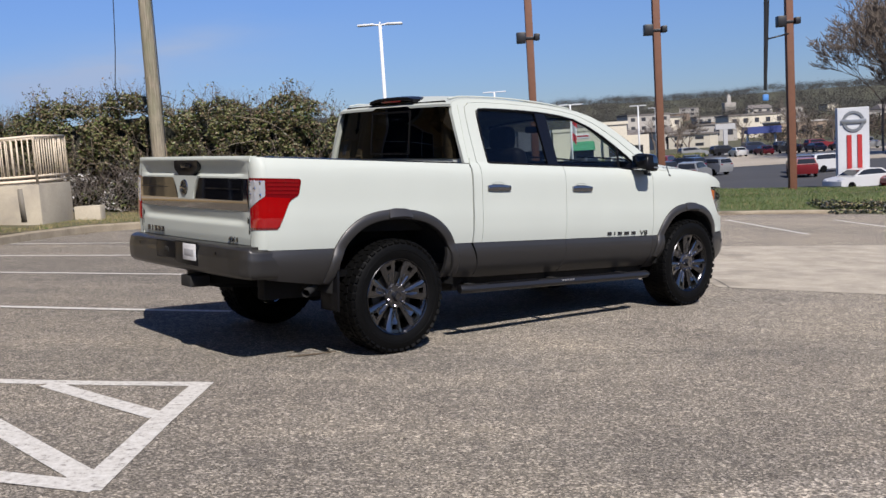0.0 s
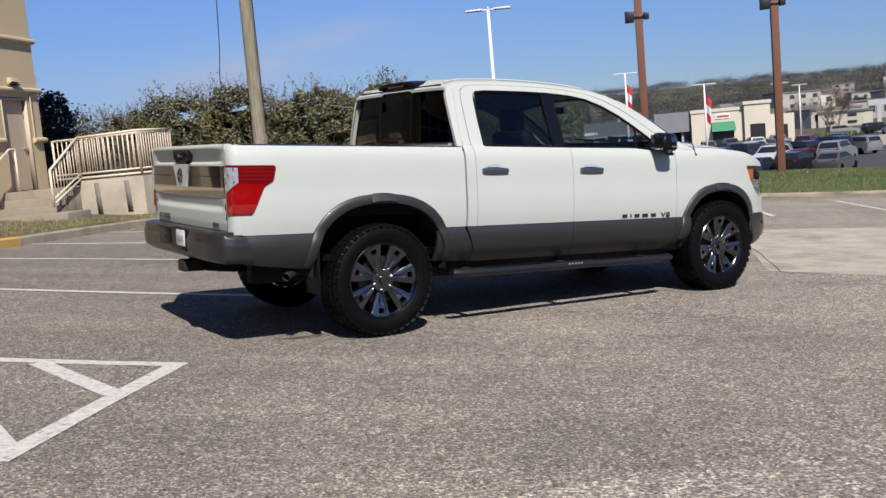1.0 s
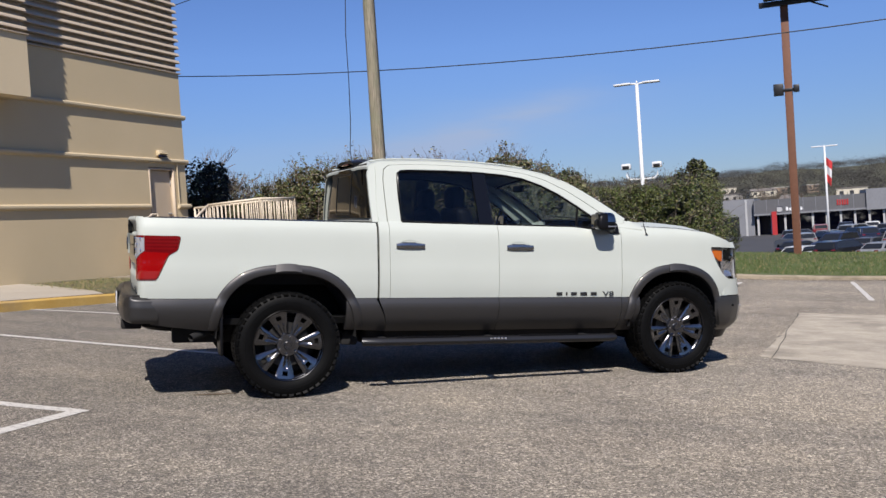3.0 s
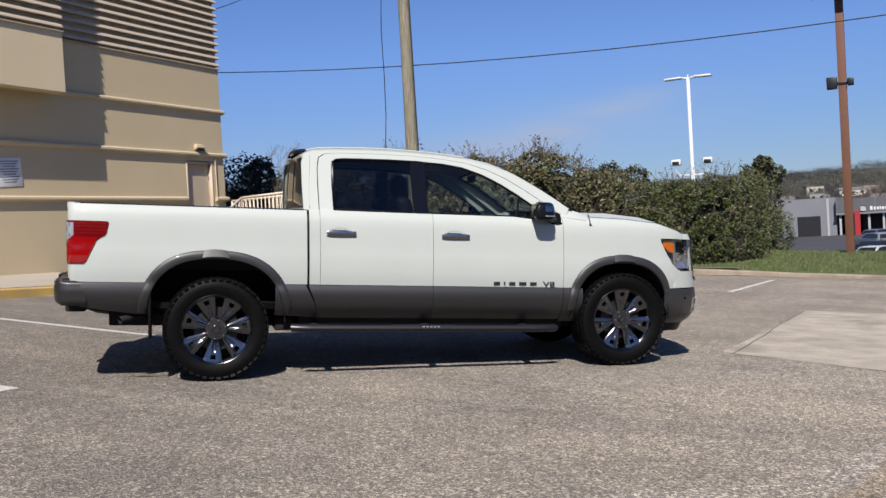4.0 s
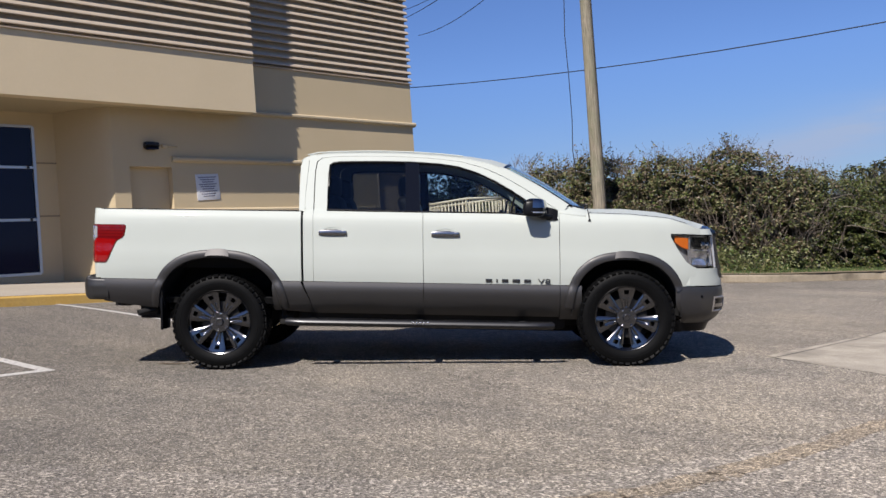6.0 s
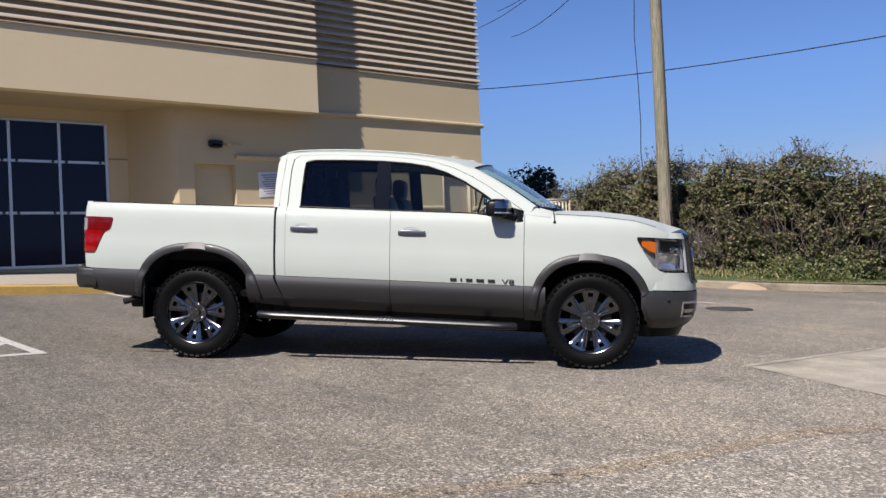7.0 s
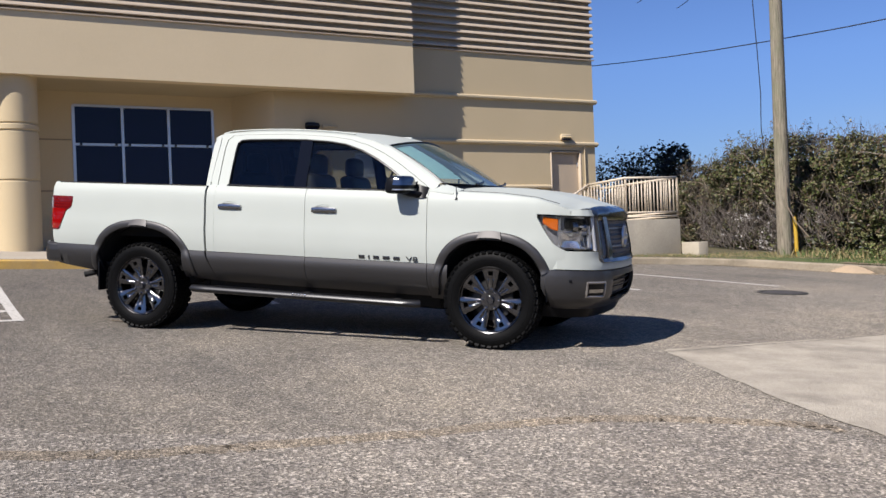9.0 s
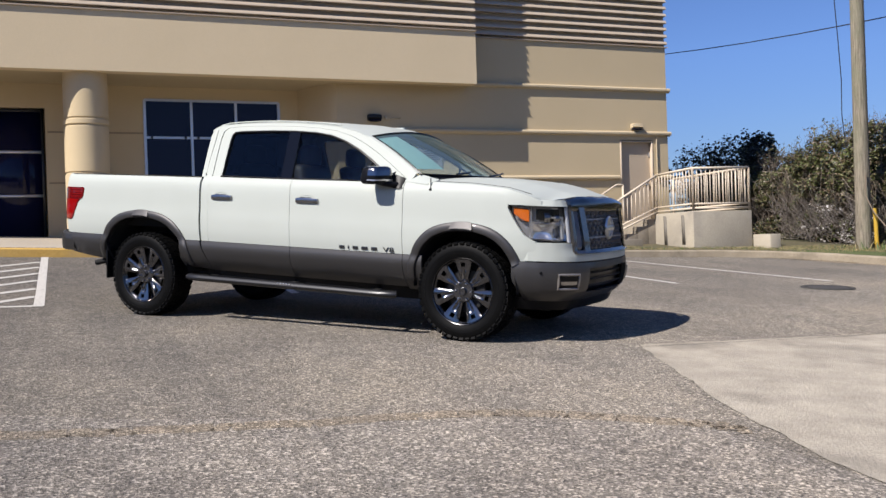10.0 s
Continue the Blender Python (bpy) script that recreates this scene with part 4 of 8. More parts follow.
    tpart("window_seal", tube(seal + low, 0.011, 6, closed=True), M_TRIMBLACK, "black window seal")
    # belt moulding
    tpart("belt_moulding", tube([(0.95 + 0.093 * i, sgn * (gy(1.405) + 0.012), lerp([(0.95, 1.412), (1.7, 1.403), (2.45, 1.402), (2.78, 1.388)], 0.95 + 0.093 * i)) for i in range(21)], 0.010, 6), M_TRIMBLACK)
    # panes
    for nm, i0, i1, mt, x0, x1 in (("rear_door", 0, 9, M_PRIVACY, 0.955, 1.68), ("front_door", 8, 18, M_FRONTGLASS, 1.70, 2.815)):
        bm = bmesh.new()
        top = [p for p in WIN[i0:i1]]
        zs = [(x, lerp([(0.95, 1.412), (1.7, 1.40), (2.45, 1.40), (2.72, 1.375), (2.82, 1.42)], x), z) for x, z in top]
        pts = [[bm.verts.new((x, sgn * (gy(l + (h - l) * k / 3) - 0.012), l + (h - l) * k / 3)) for k in range(4)] for x, l, h in zs]
        for p, q in zip(pts, pts[1:]):
            for k in range(3):
                bm.faces.new((p[k], q[k], q[k + 1], p[k + 1]))
        bmesh.ops.remove_doubles(bm, verts=bm.verts, dist=0.0005)
        pane = tpart("window_pane", bm, mt, "dark privacy glass" if nm == "rear_door" else "light tinted glass", doors[nm, sgn])
    # black centre pillar
    bm = grid(lambda u, v: (1.632 + 0.125 * u + 0.01 * (1 - v), sgn * (gy(1.40 + 0.452 * v) + 0.003), 1.40 + 0.452 * v), 4, 8)
    skirt(bm, (0, -sgn * 0.02, 0))
    tpart("centre_pillar", bm, M_GLOSSBLACK, "gloss black centre pillar")
    # small fixed-quarter bar at the front of the door pane
    tpart("quarter_bar", tube([(2.56, sgn * (gy(1.4) - 0.004), 1.395), (2.60, sgn * (gy(1.57) - 0.004), 1.575)], 0.010, 6), M_TRIMBLACK)

    # door handles
    for nm, hx in (("rear_door", 1.005), ("front_door", 1.985)):
        y0 = hw(hx, 1.215)
        bm = grid(lambda u, v: (hx - 0.10 + 0.20 * u, sgn * (y0 - 0.022 * math.sin(math.pi * u) * math.sin(math.pi * v) + 0.001), 1.205 + 0.056 * (2 * v - 1) * (0.55 + 0.45 * math.sin(math.pi * min(1, max(0, u))))), 12, 6)
        tpart("handle_cup", bm, M_WHITE, parent=doors[nm, sgn])
        bm = grid(lambda u, v: (hx - 0.118 + 0.236 * u, sgn * (y0 + 0.006 + 0.012 * math.sin(math.pi * min(1, max(0, 0.04 + 0.92 * u))) ** 0.5 + 0.005 * math.sin(math.pi * v)), 1.211 + 0.023 * (2 * v - 1) * (1 - 0.15 * abs(2 * u - 1) ** 6) + 0.004 * math.sin(math.pi * u)), 16, 8)
        skirt(bm, (0, -sgn * 0.014, 0))
        box((0.052, 0.024, 0.040), (hx + 0.100, sgn * (y0 + 0.008), 1.213), 0.007, bm)
        tpart("door_handle", bm, M_HANDLE, "chrome door handle", doors[nm, sgn])
        tpart("grip_gap", box((0.12, 0.004, 0.010), (hx - 0.01, sgn * (y0 + 0.005), 1.237), 0.001), M_TRIMBLACK, parent=doors[nm, sgn])

    # door mirror: rounded black housing, chrome cap over its upper front
    def shell(sx, sy, sz, cx, cy, cz, e=3.2, nu=20, nv=14):
        def at(u, v):
            a_, b_ = 2 * math.pi * u, math.pi * (v - 0.5)
            f = lambda w, p: math.copysign(abs(w) ** p, w)
            q = 2 / e
            x = sx * f(math.cos(b_), q) * f(math.cos(a_), q)
            y = sy * f(math.cos(b_), q) * f(math.sin(a_), q)
            z = sz * f(math.sin(b_), q)
            x = (x - sx * 0.2) * (0.80 + 0.20 * (1 - max(0, z) / sz)) - 0.22 * y
            return (cx + x, sgn * (cy + y * (1 - 0.10 * z / sz)), cz + z - 0.05 * y)
        bm = grid(at, nu, nv)
        bmesh.ops.remove_doubles(bm, verts=bm.verts, dist=0.0004)
        return bm
    MC = (2.775, 1.064, 1.452)
    cap_ = tpart("door_mirror", shell(0.092, 0.106, 0.076, *MC, 5.0), M_TRIMBLACK, "black door mirror with a chrome cap")
    bm = shell(0.097, 0.110, 0.079, MC[0] + 0.002, MC[1], MC[2] + 0.002, 5.0, 28, 20)
    bmesh.ops.delete(bm, geom=[f for f in bm.faces if f.calc_center_median().z < MC[2] - 0.012 or f.calc_center_median().x < MC[0] - 0.055], context="FACES")
    tpart("mirror_cap", bm, M_DCHROME, "chrome mirror cap", cap_)
    bm = shell(0.098, 0.112, 0.079, MC[0] + 0.002, MC[1], MC[2], 5.0, 28, 32)
    bmesh.ops.delete(bm, geom=[f for f in bm.faces if not MC[2] - 0.046 < f.calc_center_median().z < MC[2] - 0.026 or f.calc_center_median().x < MC[0] - 0.04], context="FACES")
    tpart("turn_signal_strip", bm, M_SATIN, "pale turn signal strip", cap_)
    # foot on the door's front corner, and the arm from it
    bm = grid(lambda u, v: (2.845 + 0.12 * u + 0.02 * (1 - v) * (1 - u), sgn * (gy(1.345 + 0.125 * v) + 0.020 + 0.022 * math.sin(math.pi * (0.15 + 0.7 * u)) * (1 - 0.6 * v)), 1.345 + 0.125 * v * (1 - 0.25 * u)), 6, 6)
    tpart("mirror_foot", skirt(bm, (0, -sgn * 0.05, 0)), M_TRIMBLACK, parent=cap_)
    bm = grid(lambda u, v: (2.68 + 0.15 * u + 0.02 * v, sgn * (gy(1.39 + 0.10 * v) + 0.004), 1.392 + 0.100 * v * (0.30 + 0.70 * u)), 4, 4)
    tpart("mirror_sail", skirt(bm, (0, -sgn * 0.02, 0)), M_TRIMBLACK, parent=cap_)
    bm = tube([(2.91, sgn * 0.945, 1.375), (2.875, sgn * 0.99, 1.378), (2.82, sgn * 1.04, 1.385), (2.78, sgn * 1.07, 1.398)], 0.026, 10)
    tpart("mirror_arm", bm, M_TRIMBLACK, parent=cap_)
    bm = grid(lambda u, v: (2.668 - 0.02 * (u - 0.5), sgn * (0.980 + 0.165 * u), 1.388 + 0.125 * v), 4, 4)
    tpart("mirror_glass", skirt(bm, (0.01, 0, 0)), M_CHROME, parent=cap_)

# roof
ZG = [(0.70, 1.86), (0.725, 1.882), (0.80, 1.910), (1.0, 1.924), (1.25, 1.932), (1.45, 1.933), (1.69, 1.928), (1.95, 1.914), (2.17, 1.892), (2.36, 1.852), (2.50, 1.802), (2.6, 1.755)]
def roof_at(u, v):
    x = 0.705 + 1.795 * u
    yy = 2 * v - 1
    z = lerp(ZG, x)
    half = 0.928 - (z - 1.40) * 0.37 + 0.003
    edge = 1 - abs(yy) ** 6
    crown = (0.045 + 0.02 * ss(0.7, 1.0, u)) * (1 - yy * yy) * ss(0.0, 0.12, u)
    return (x + 0.085 * (1 - yy * yy) * ss(0.7, 1.0, u), half * yy, z + crown + 0.008 * edge - 0.004)
tpart("roof", skirt(grid(roof_at, 48, 24), (0, 0, -0.02)), M_WHITE)
for s in (-1, 1):
    tpart("roof_moulding", tube([(0.75 + 0.1 * i, s * 0.68, lerp(ZG, 0.75 + 0.1 * i) + 0.018) for i in range(15)], 0.007, 6), M_WHITE)
# black fairing with the high brake lamp on the roof's rear edge
bm = grid(lambda u, v: (0.70 + 0.25 * v, 0.30 * (2 * u - 1), 1.922 + 0.034 * math.sin(math.pi * min(1, 0.25 + 0.6 * v)) * (1 - abs(2 * u - 1) ** 4) + 0.016 * v), 14, 8)
skirt(bm, (0, 0, -0.026))
fair = tpart("roof_fairing", bm, M_TRIMBLACK, "gloss black roof fairing with brake lamp")
tpart("brake_lamp", box((0.012, 0.26, 0.014), (0.706, 0, 1.912), 0.004), M_REDDEEP, parent=fair)
tpart("roof_aerial", box((0.10, 0.045, 0.03), (2.38, 0, 1.918), 0.014, seg=3), M_WHITE)

# cab back with its wide dark window
def back_x(y, z):
    return 0.690 + 0.02 * ss(1.5, 1.88, z) + 0.06 * (abs(y) / 0.9) ** 3
for s in (-1, 1):
    bm = grid(lambda u, v: (back_x(0.72 + 0.2 * u, 1.40 + 0.46 * v), s * (0.775 - 0.11 * v + (0.155 - 0.055 * v) * u), 1.40 + 0.46 * v), 5, 8)
    tpart("cab_back_pillar", bm, M_WHITE)
bm = grid(lambda u, v: (back_x(0.93 * (2 * u - 1), 1.0), 0.93 * (2 * u - 1), 0.62 + 0.82 * v), 16, 4)
tpart("cab_back_panel", bm, M_WHITE)
bm = grid(lambda u, v: (back_x(0.6, 1.865), 0.70 * (2 * u - 1) * (1 - 0.04 * v), 1.845 + 0.05 * v), 10, 2)
tpart("cab_back_header", bm, M_TRIMBLACK)
bm = grid(lambda u, v: (back_x(0.80 * (2 * u - 1), 1.44 + 0.42 * v) - 0.006, (0.838 - 0.105 * v) * (2 * u - 1), 1.437 + 0.430 * v), 20, 6)
rw = tpart("rear_window", skirt(bm, (0.01, 0, 0)), M_BACKGLASS, "dark privacy glass rear window")
for y0, y1 in ((-0.27, -0.25), (0.25, 0.27)):
    bm = grid(lambda u, v: (back_x(0.26, 1.47 + 0.36 * v) - 0.010, y0 + (y1 - y0) * u, 1.47 + 0.36 * v), 1, 4)
    tpart("slider_frame", skirt(bm, (0.01, 0, 0)), M_TRIMBLACK, parent=rw)
for z0 in (1.47, 1.815):
    bm = grid(lambda u, v: (back_x(0.26, z0) - 0.010, -0.27 + 0.54 * u, z0 + 0.016 * v), 4, 1)
    tpart("slider_frame", skirt(bm, (0.01, 0, 0)), M_TRIMBLACK, parent=rw)

# windscreen, cowl, hood
def ws_at(u, v):
    yy = 2 * u - 1
    xt, zt, yt = 2.505 + 0.085 * (1 - yy * yy), 1.803 + 0.072 * (1 - yy * yy), 0.722
    xb, zb, yb = 3.09 + 0.19 * (1 - yy * yy), 1.472, 0.872
    x = xt + (xb - xt) * v
    z = zt + (zb - zt) * v + 0.022 * math.sin(math.pi * v)
    return (x, (yt + (yb - yt) * v) * yy, z)
OUTZ = [(2.36, 1.850), (2.54, 1.785), (2.70, 1.692), (2.86, 1.588), (2.985, 1.508), (3.05, 1.465)]
for s in (-1, 1):
    def pil(u, v, s=s):
        a = ws_at(0 if s < 0 else 1, v)
        xo = 2.47 + 0.575 * v
        zo = lerp(OUTZ, xo)
        b = (xo, s * (0.928 - (zo - 1.40) * 0.37), zo)
        k = [a[i] + (b[i] - a[i]) * u for i in range(3)]
        return (k[0], k[1], k[2] + 0.012 * math.sin(math.pi * u))
    tpart("front_pillar", grid(pil, 6, 16), M_WHITE)
tpart("windscreen", grid(ws_at, 20, 14), M_WINDSCREEN, "clear laminated windscreen")
tpart("windscreen_seal", tube([ws_at(0, v / 14) for v in range(15)] + [ws_at(u / 20, 1) for u in range(1, 21)] + [ws_at(1, 1 - v / 14) for v in range(1, 15)] + [ws_at(1 - u / 20, 0) for u in range(1, 20)], 0.012, 6, closed=True), M_TRIMBLACK)
for y0, ang in ((-0.55, 0), (0.15, 0)):
    tpart("wiper", tube([(3.27, y0, 1.485), (3.24, y0 + 0.28, 1.505), (3.13, y0 + 0.62, 1.525)], 0.010, 6), M_TRIMBLACK)

HZ = smooth_table([(2.95, 1.435), (3.2, 1.45), (3.6, 1.448), (3.9, 1.425), (4.1, 1.388), (4.25, 1.348), (4.36, 1.312), (4.46, 1.275)], 120, 2)
def hood_at(u, v):
    yy = 2 * u - 1
    x0 = 3.10 + 0.22 * (1 - yy * yy)
    x1 = 4.200 + 0.205 * (1 - abs(yy) ** 2.6)
    x = x0 + (x1 - x0) * v
    half = hw(min(x, 4.2), min(fender_top(min(x, 4.2)), 1.405)) - 0.004 if x < 4.205 else 0.83
    half = min(half, 0.93 - 0.28 * ss(4.0, 4.42, x))
    y = half * yy
    ztop = lerp(HZ, x)
    zed = fender_top(min(x, 4.19)) if x < 4.2 else 1.275
    k = abs(yy) ** 2.4
    bulge = 0.010 * math.exp(-((abs(yy) - 0.55) / 0.14) ** 2) * ss(3.2, 3.6, x)
    return (x, y, ztop * (1 - k) + min(zed, ztop) * k + bulge + 0.02 * (1 - yy * yy))
def cowl_at(u, v):
    a_, b_ = ws_at(0.02 + 0.96 * u, 1.0), hood_at(0.02 + 0.96 * u, 0.02)
    return tuple(a_[i] + (b_[i] - a_[i]) * v - (0.012 * math.sin(math.pi * v) if i == 2 else 0) for i in range(3))
tpart("cowl", skirt(grid(cowl_at, 24, 3), (0, 0, -0.06)), M_TRIMBLACK, "black plastic cowl")
tpart("hood", skirt(grid(hood_at, 36, 40), (0, 0, -0.03)), M_WHITE, "white sculpted hood")
for e_ in (0.03, 0.97):
    tpart("hood_seam", tube([hood_at(e_, 0.03 + 0.85 * i / 20) for i in range(21)], 0.004, 6), M_TRIMBLACK)
# aerial on the right fender
aer = tpart("aerial", tube([(3.235, -0.968, 1.352), (3.232, -0.962, 1.39), (3.222, -0.945, 1.445)], 0.006, 8, r2=0.004), M_BLACK, "short black aerial")
tpart("aerial_foot", tube([(3.236, -0.978, 1.338), (3.235, -0.966, 1.358)], 0.015, 10, r2=0.010), M_BLACK, parent=aer)
# caps that close the corner between pillar, fender and hood
for s in (-1, 1):
    A_, B_, C_, D_ = (2.90, 0.932, 1.415), (3.085, 0.868, 1.474), (3.26, 0.85, 1.432), (3.20, 0.962, 1.392)
    def cap_at(u, v):
        q = [(A_[i] * (1 - u) + D_[i] * u) * (1 - v) + (B_[i] * (1 - u) + C_[i] * u) * v for i in range(3)]
        return (q[0], s * q[1], q[2] + 0.010 * math.sin(math.pi * v) * math.sin(math.pi * u))
    tpart("fender_cap", skirt(grid(cap_at, 10, 8), (0, 0, -0.05)), M_WHITE)

# nose: plan curve from the right flank round to the left flank
FP = [(3.93, 0.962), (4.08, 0.932), (4.2, 0.892), (4.30, 0.835), (4.375, 0.765), (4.425, 0.68), (4.46, 0.56), (4.49, 0.38), (4.503, 0.2), (4.507, 0.0)]
FULL = [(x, -y) for x, y in FP] + [(x, y) for x, y in FP[-2::-1]]
FS = np.cumsum([0] + [math.dist(a, b) for a, b in zip(FULL, FULL[1:])])
FS = FS / FS[-1]
_fx = smooth_table(list(zip(FS.tolist(), [p[0] for p in FULL])), 400, 6)
_fy = smooth_table(list(zip(FS.tolist(), [p[1] for p in FULL])), 400, 6)


def nose(s, z, out=0.0):
    """A place on the nose: s from 0, right flank, to 1, left flank."""
    x, y = lerp(_fx, s), lerp(_fy, s)
    dx, dy = lerp(_fx, min(1, s + 0.004)) - lerp(_fx, max(0, s - 0.004)), lerp(_fy, min(1, s + 0.004)) - lerp(_fy, max(0, s - 0.004))
    l = math.hypot(dx, dy)
    o = out
    back = 0.06 * max(0, z - 0.95) / 0.3 + 0.034 * ss(0.83, 0.90, z)
    return (x + dy / l * o - back * ss(0.12, 0.3, min(s, 1 - s)), y - dx / l * o, z)


def nose_patch(s0, s1, z0, z1, nu, nv, out=0.0, depth=0.03):
    f0 = z0 if callable(z0) else (lambda s: z0)
    f1 = z1 if callable(z1) else (lambda s: z1)
    bm = grid(lambda u, v: nose(s0 + (s1 - s0) * u, f0(s0 + (s1 - s0) * u) + (f1(s0 + (s1 - s0) * u) - f0(s0 + (s1 - s0) * u)) * v, out), nu, nv)
    return skirt(bm, (-depth, 0, 0))


def s_of_y(y):
    ys = [p[1] for p in _fy]
    return float(np.interp(y, ys, [p[0] for p in _fy]))


GY = 0.675
g0, g1 = s_of_y(-GY), s_of_y(GY)
for s in (-1, 1):
    bm = grid(lambda u, v: (lambda p: (p[0], p[1] if s < 0 else -p[1], p[2]))(nose(s_of_y(-0.93) + (g0 - 0.004 - s_of_y(-0.93)) * u, 1.240 + 0.05 * v, -0.004 - 0.02 * v)), 20, 3)
    tpart("hood_lip", skirt(bm, (-0.03, 0, 0)), M_WHITE)
# white strip under the lamps and the grille
sA = s_of_y(-0.925)
tpart("front_panel", nose_patch(sA, 1 - sA, 0.795, lambda s: 0.945 - 0.075 * ss(s_of_y(-0.72), s_of_y(-0.58), min(s, 1 - s)), 60, 5, 0.004), M_WHITE)
# hood lip above the grille: a deep chrome brow that rolls back onto the hood
def header_at(u, v):
    k = g0 - 0.004 + (g1 - g0 + 0.008) * u
    z = 1.205 + 0.112 * min(1.0, v / 0.8) + 0.012 * max(0.0, v - 0.8) / 0.2
    p = nose(k, min(z, 1.26), 0.022 * math.sin(math.pi * min(1, 0.15 + 0.9 * v)) + 0.010)
    return (p[0] - 0.055 * max(0.0, (v - 0.55) / 0.45) ** 1.5, p[1], z - 0.035 * abs(2 * u - 1) ** 4 * v)
tpart("grille_header", skirt(grid(header_at, 44, 8), (-0.05, 0, -0.01)), M_RIM, "dark chrome grille header")
for s in (-1, 1):
    # headlamp
    a, b = (s_of_y(-0.957), g0 - 0.012)
    topz = lambda k: 1.238
    def lowz(k, a=a, b=b):
        x = lerp(_fx, k)
        return lamp_low(x) + 0.006
    def lamp_sheet(off, nu=26, nv=8, u0=0.0, u1=1.0, v0=0.0, v1=1.0):
        def at(u, v):
            k = a + (b - a) * (u0 + (u1 - u0) * u)
            l, h = lowz(k), topz(k)
            p = nose(k, l + (h - l) * (v0 + (v1 - v0) * v), off)
            return (p[0], p[1] if s == -1 else -p[1], p[2])
        return grid(at, nu, nv)
    lamp = tpart("headlamp", skirt(lamp_sheet(-0.075), (-0.03, 0, 0)), M_LAMPDARK, "clear headlamp with amber corner reflector")
    tpart("amber_reflector", skirt(lamp_sheet(-0.03, 8, 4, 0.085, 0.285, 0.50, 0.88), (-0.02, 0, 0)), M_AMBER, "orange side reflector", lamp)
    tpart("lamp_bezel", skirt(lamp_sheet(-0.050, 14, 4, 0.42, 0.82, 0.60, 0.92), (-0.02, 0, 0)), M_TRIMBLACK, parent=lamp)
    tpart("lamp_rim", skirt(lamp_sheet(-0.010, 26, 1, 0.0, 1.0, 0.972, 1.0), (-0.03, 0, 0)), M_TRIMBLACK, parent=lamp)
    tpart("lamp_divider", skirt(lamp_sheet(-0.034, 2, 6, 0.310, 0.328, 0.44, 0.94), (-0.02, 0, 0)), M_BOWL, parent=lamp)
    tpart("light_guide", skirt(lamp_sheet(-0.030, 2, 8, 0.845, 0.905, 0.10, 0.70), (-0.015, 0, 0)), M_SEGMENT, "pale upright light guide", lamp)
    tpart("lamp_edge", skirt(lamp_sheet(-0.006, 2, 10, 0.965, 1.0, 0.0, 1.0), (-0.02, 0, 0)), M_LAMPBACK, "pale lamp edge", lamp)
    tpart("light_guide", skirt(lamp_sheet(-0.028, 24, 2, 0.56, 0.905, 0.66, 0.71), (-0.012, 0, 0)), M_SEGMENT, parent=lamp)
    tpart("lamp_fin", skirt(lamp_sheet(-0.030, 12, 1, 0.36, 0.98, 0.46, 0.50), (-0.02, 0, 0)), M_CHROME, parent=lamp)
    for kk, zz, rr in ((0.60, 1.145, 0.046), (0.80, 1.14, 0.040)):
        p = nose(a + (b - a) * kk, zz, -0.060)
        bm = lathe([(0.0, 0.03), (rr * 0.6, 0.022), (rr * 0.9, 0.0), (rr, -0.004), (rr, -0.05)], 20)
        bm.transform(Matrix.Translation((p[0], p[1] if s == -1 else -p[1], p[2])) @ Matrix.Rotation(radians(-50 if s == -1 else -130), 4, "Z"))
        tpart("projector", bm, M_DCHROME, parent=lamp)
    def bowl_at(u, v):
        k = a + (b - a) * (0.34 + 0.62 * u)
        l, h = lowz(k), topz(k)
        p = nose(k, l + (h - l) * (0.05 + 0.50 * v), -0.030 - 0.045 * abs(math.sin(2 * math.pi * u)) * math.sin(math.pi * (0.1 + 0.9 * v)))
        return (p[0], p[1] if s == -1 else -p[1], p[2])
    tpart("reflector_bowl", skirt(grid(bowl_at, 36, 14), (-0.03, 0, 0)), M_BOWL, "clear-fronted lamp reflector", lamp)
    tpart("lens", lamp_sheet(0.0), M_CLEAR, parent=lamp)
    # grille side column with its small mesh
    def col(q0, q1, off, z0=0.872, z1=1.235, nv=10):
        def at(u, v):
            p = nose(q0 + (q1 - q0) * u, z0 + (z1 - z0) * v, off)
            return (p[0], p[1] if s == -1 else -p[1], p[2])
        return skirt(grid(at, 6, nv), (-0.06, 0, 0))
    tpart("grille_column", col(s_of_y(-0.555), s_of_y(-0.465), 0.030), M_GRILLE, "dark chrome grille column")
    tpart("grille_column", col(g0 - 0.006, g0 + 0.010, 0.018), M_GRILLE)
    bm = bmesh.new()
    for i in range(4):
        for j in range(9):
            p = nose(g0 + 0.012 + (s_of_y(-0.56) - g0 - 0.014) * (i + 0.5) / 4, 0.90 + 0.037 * j, 0.004)
            y = p[1] if s == -1 else -p[1]
            box((0.014, 0.008, 0.030), (p[0], y, p[2] + (0.009 if i % 2 else 0)), 0.0, bm)
            box((0.014, 0.028, 0.008), (p[0], y, p[2] + 0.018 + (0.009 if i % 2 else 0)), 0.0, bm)
    tpart("grille_mesh", bm, M_MESH, "small chrome side mesh")
# main grille
tpart("grille_backing", nose_patch(g0, g1, 0.86, 1.22, 30, 4, -0.05, 0.02), M_TRIMBLACK)
m0, m1 = s_of_y(-0.47), s_of_y(0.47)
bm = bmesh.new()
for j in range(9):
    for i in range(10):
        sx = m0 + (m1 - m0) * (i + (0.75 if j % 2 else 0.25)) / 10
        if sx > m1 - 0.006:
            continue
        p = nose(sx, 0.898 + 0.0405 * j, 0.010)
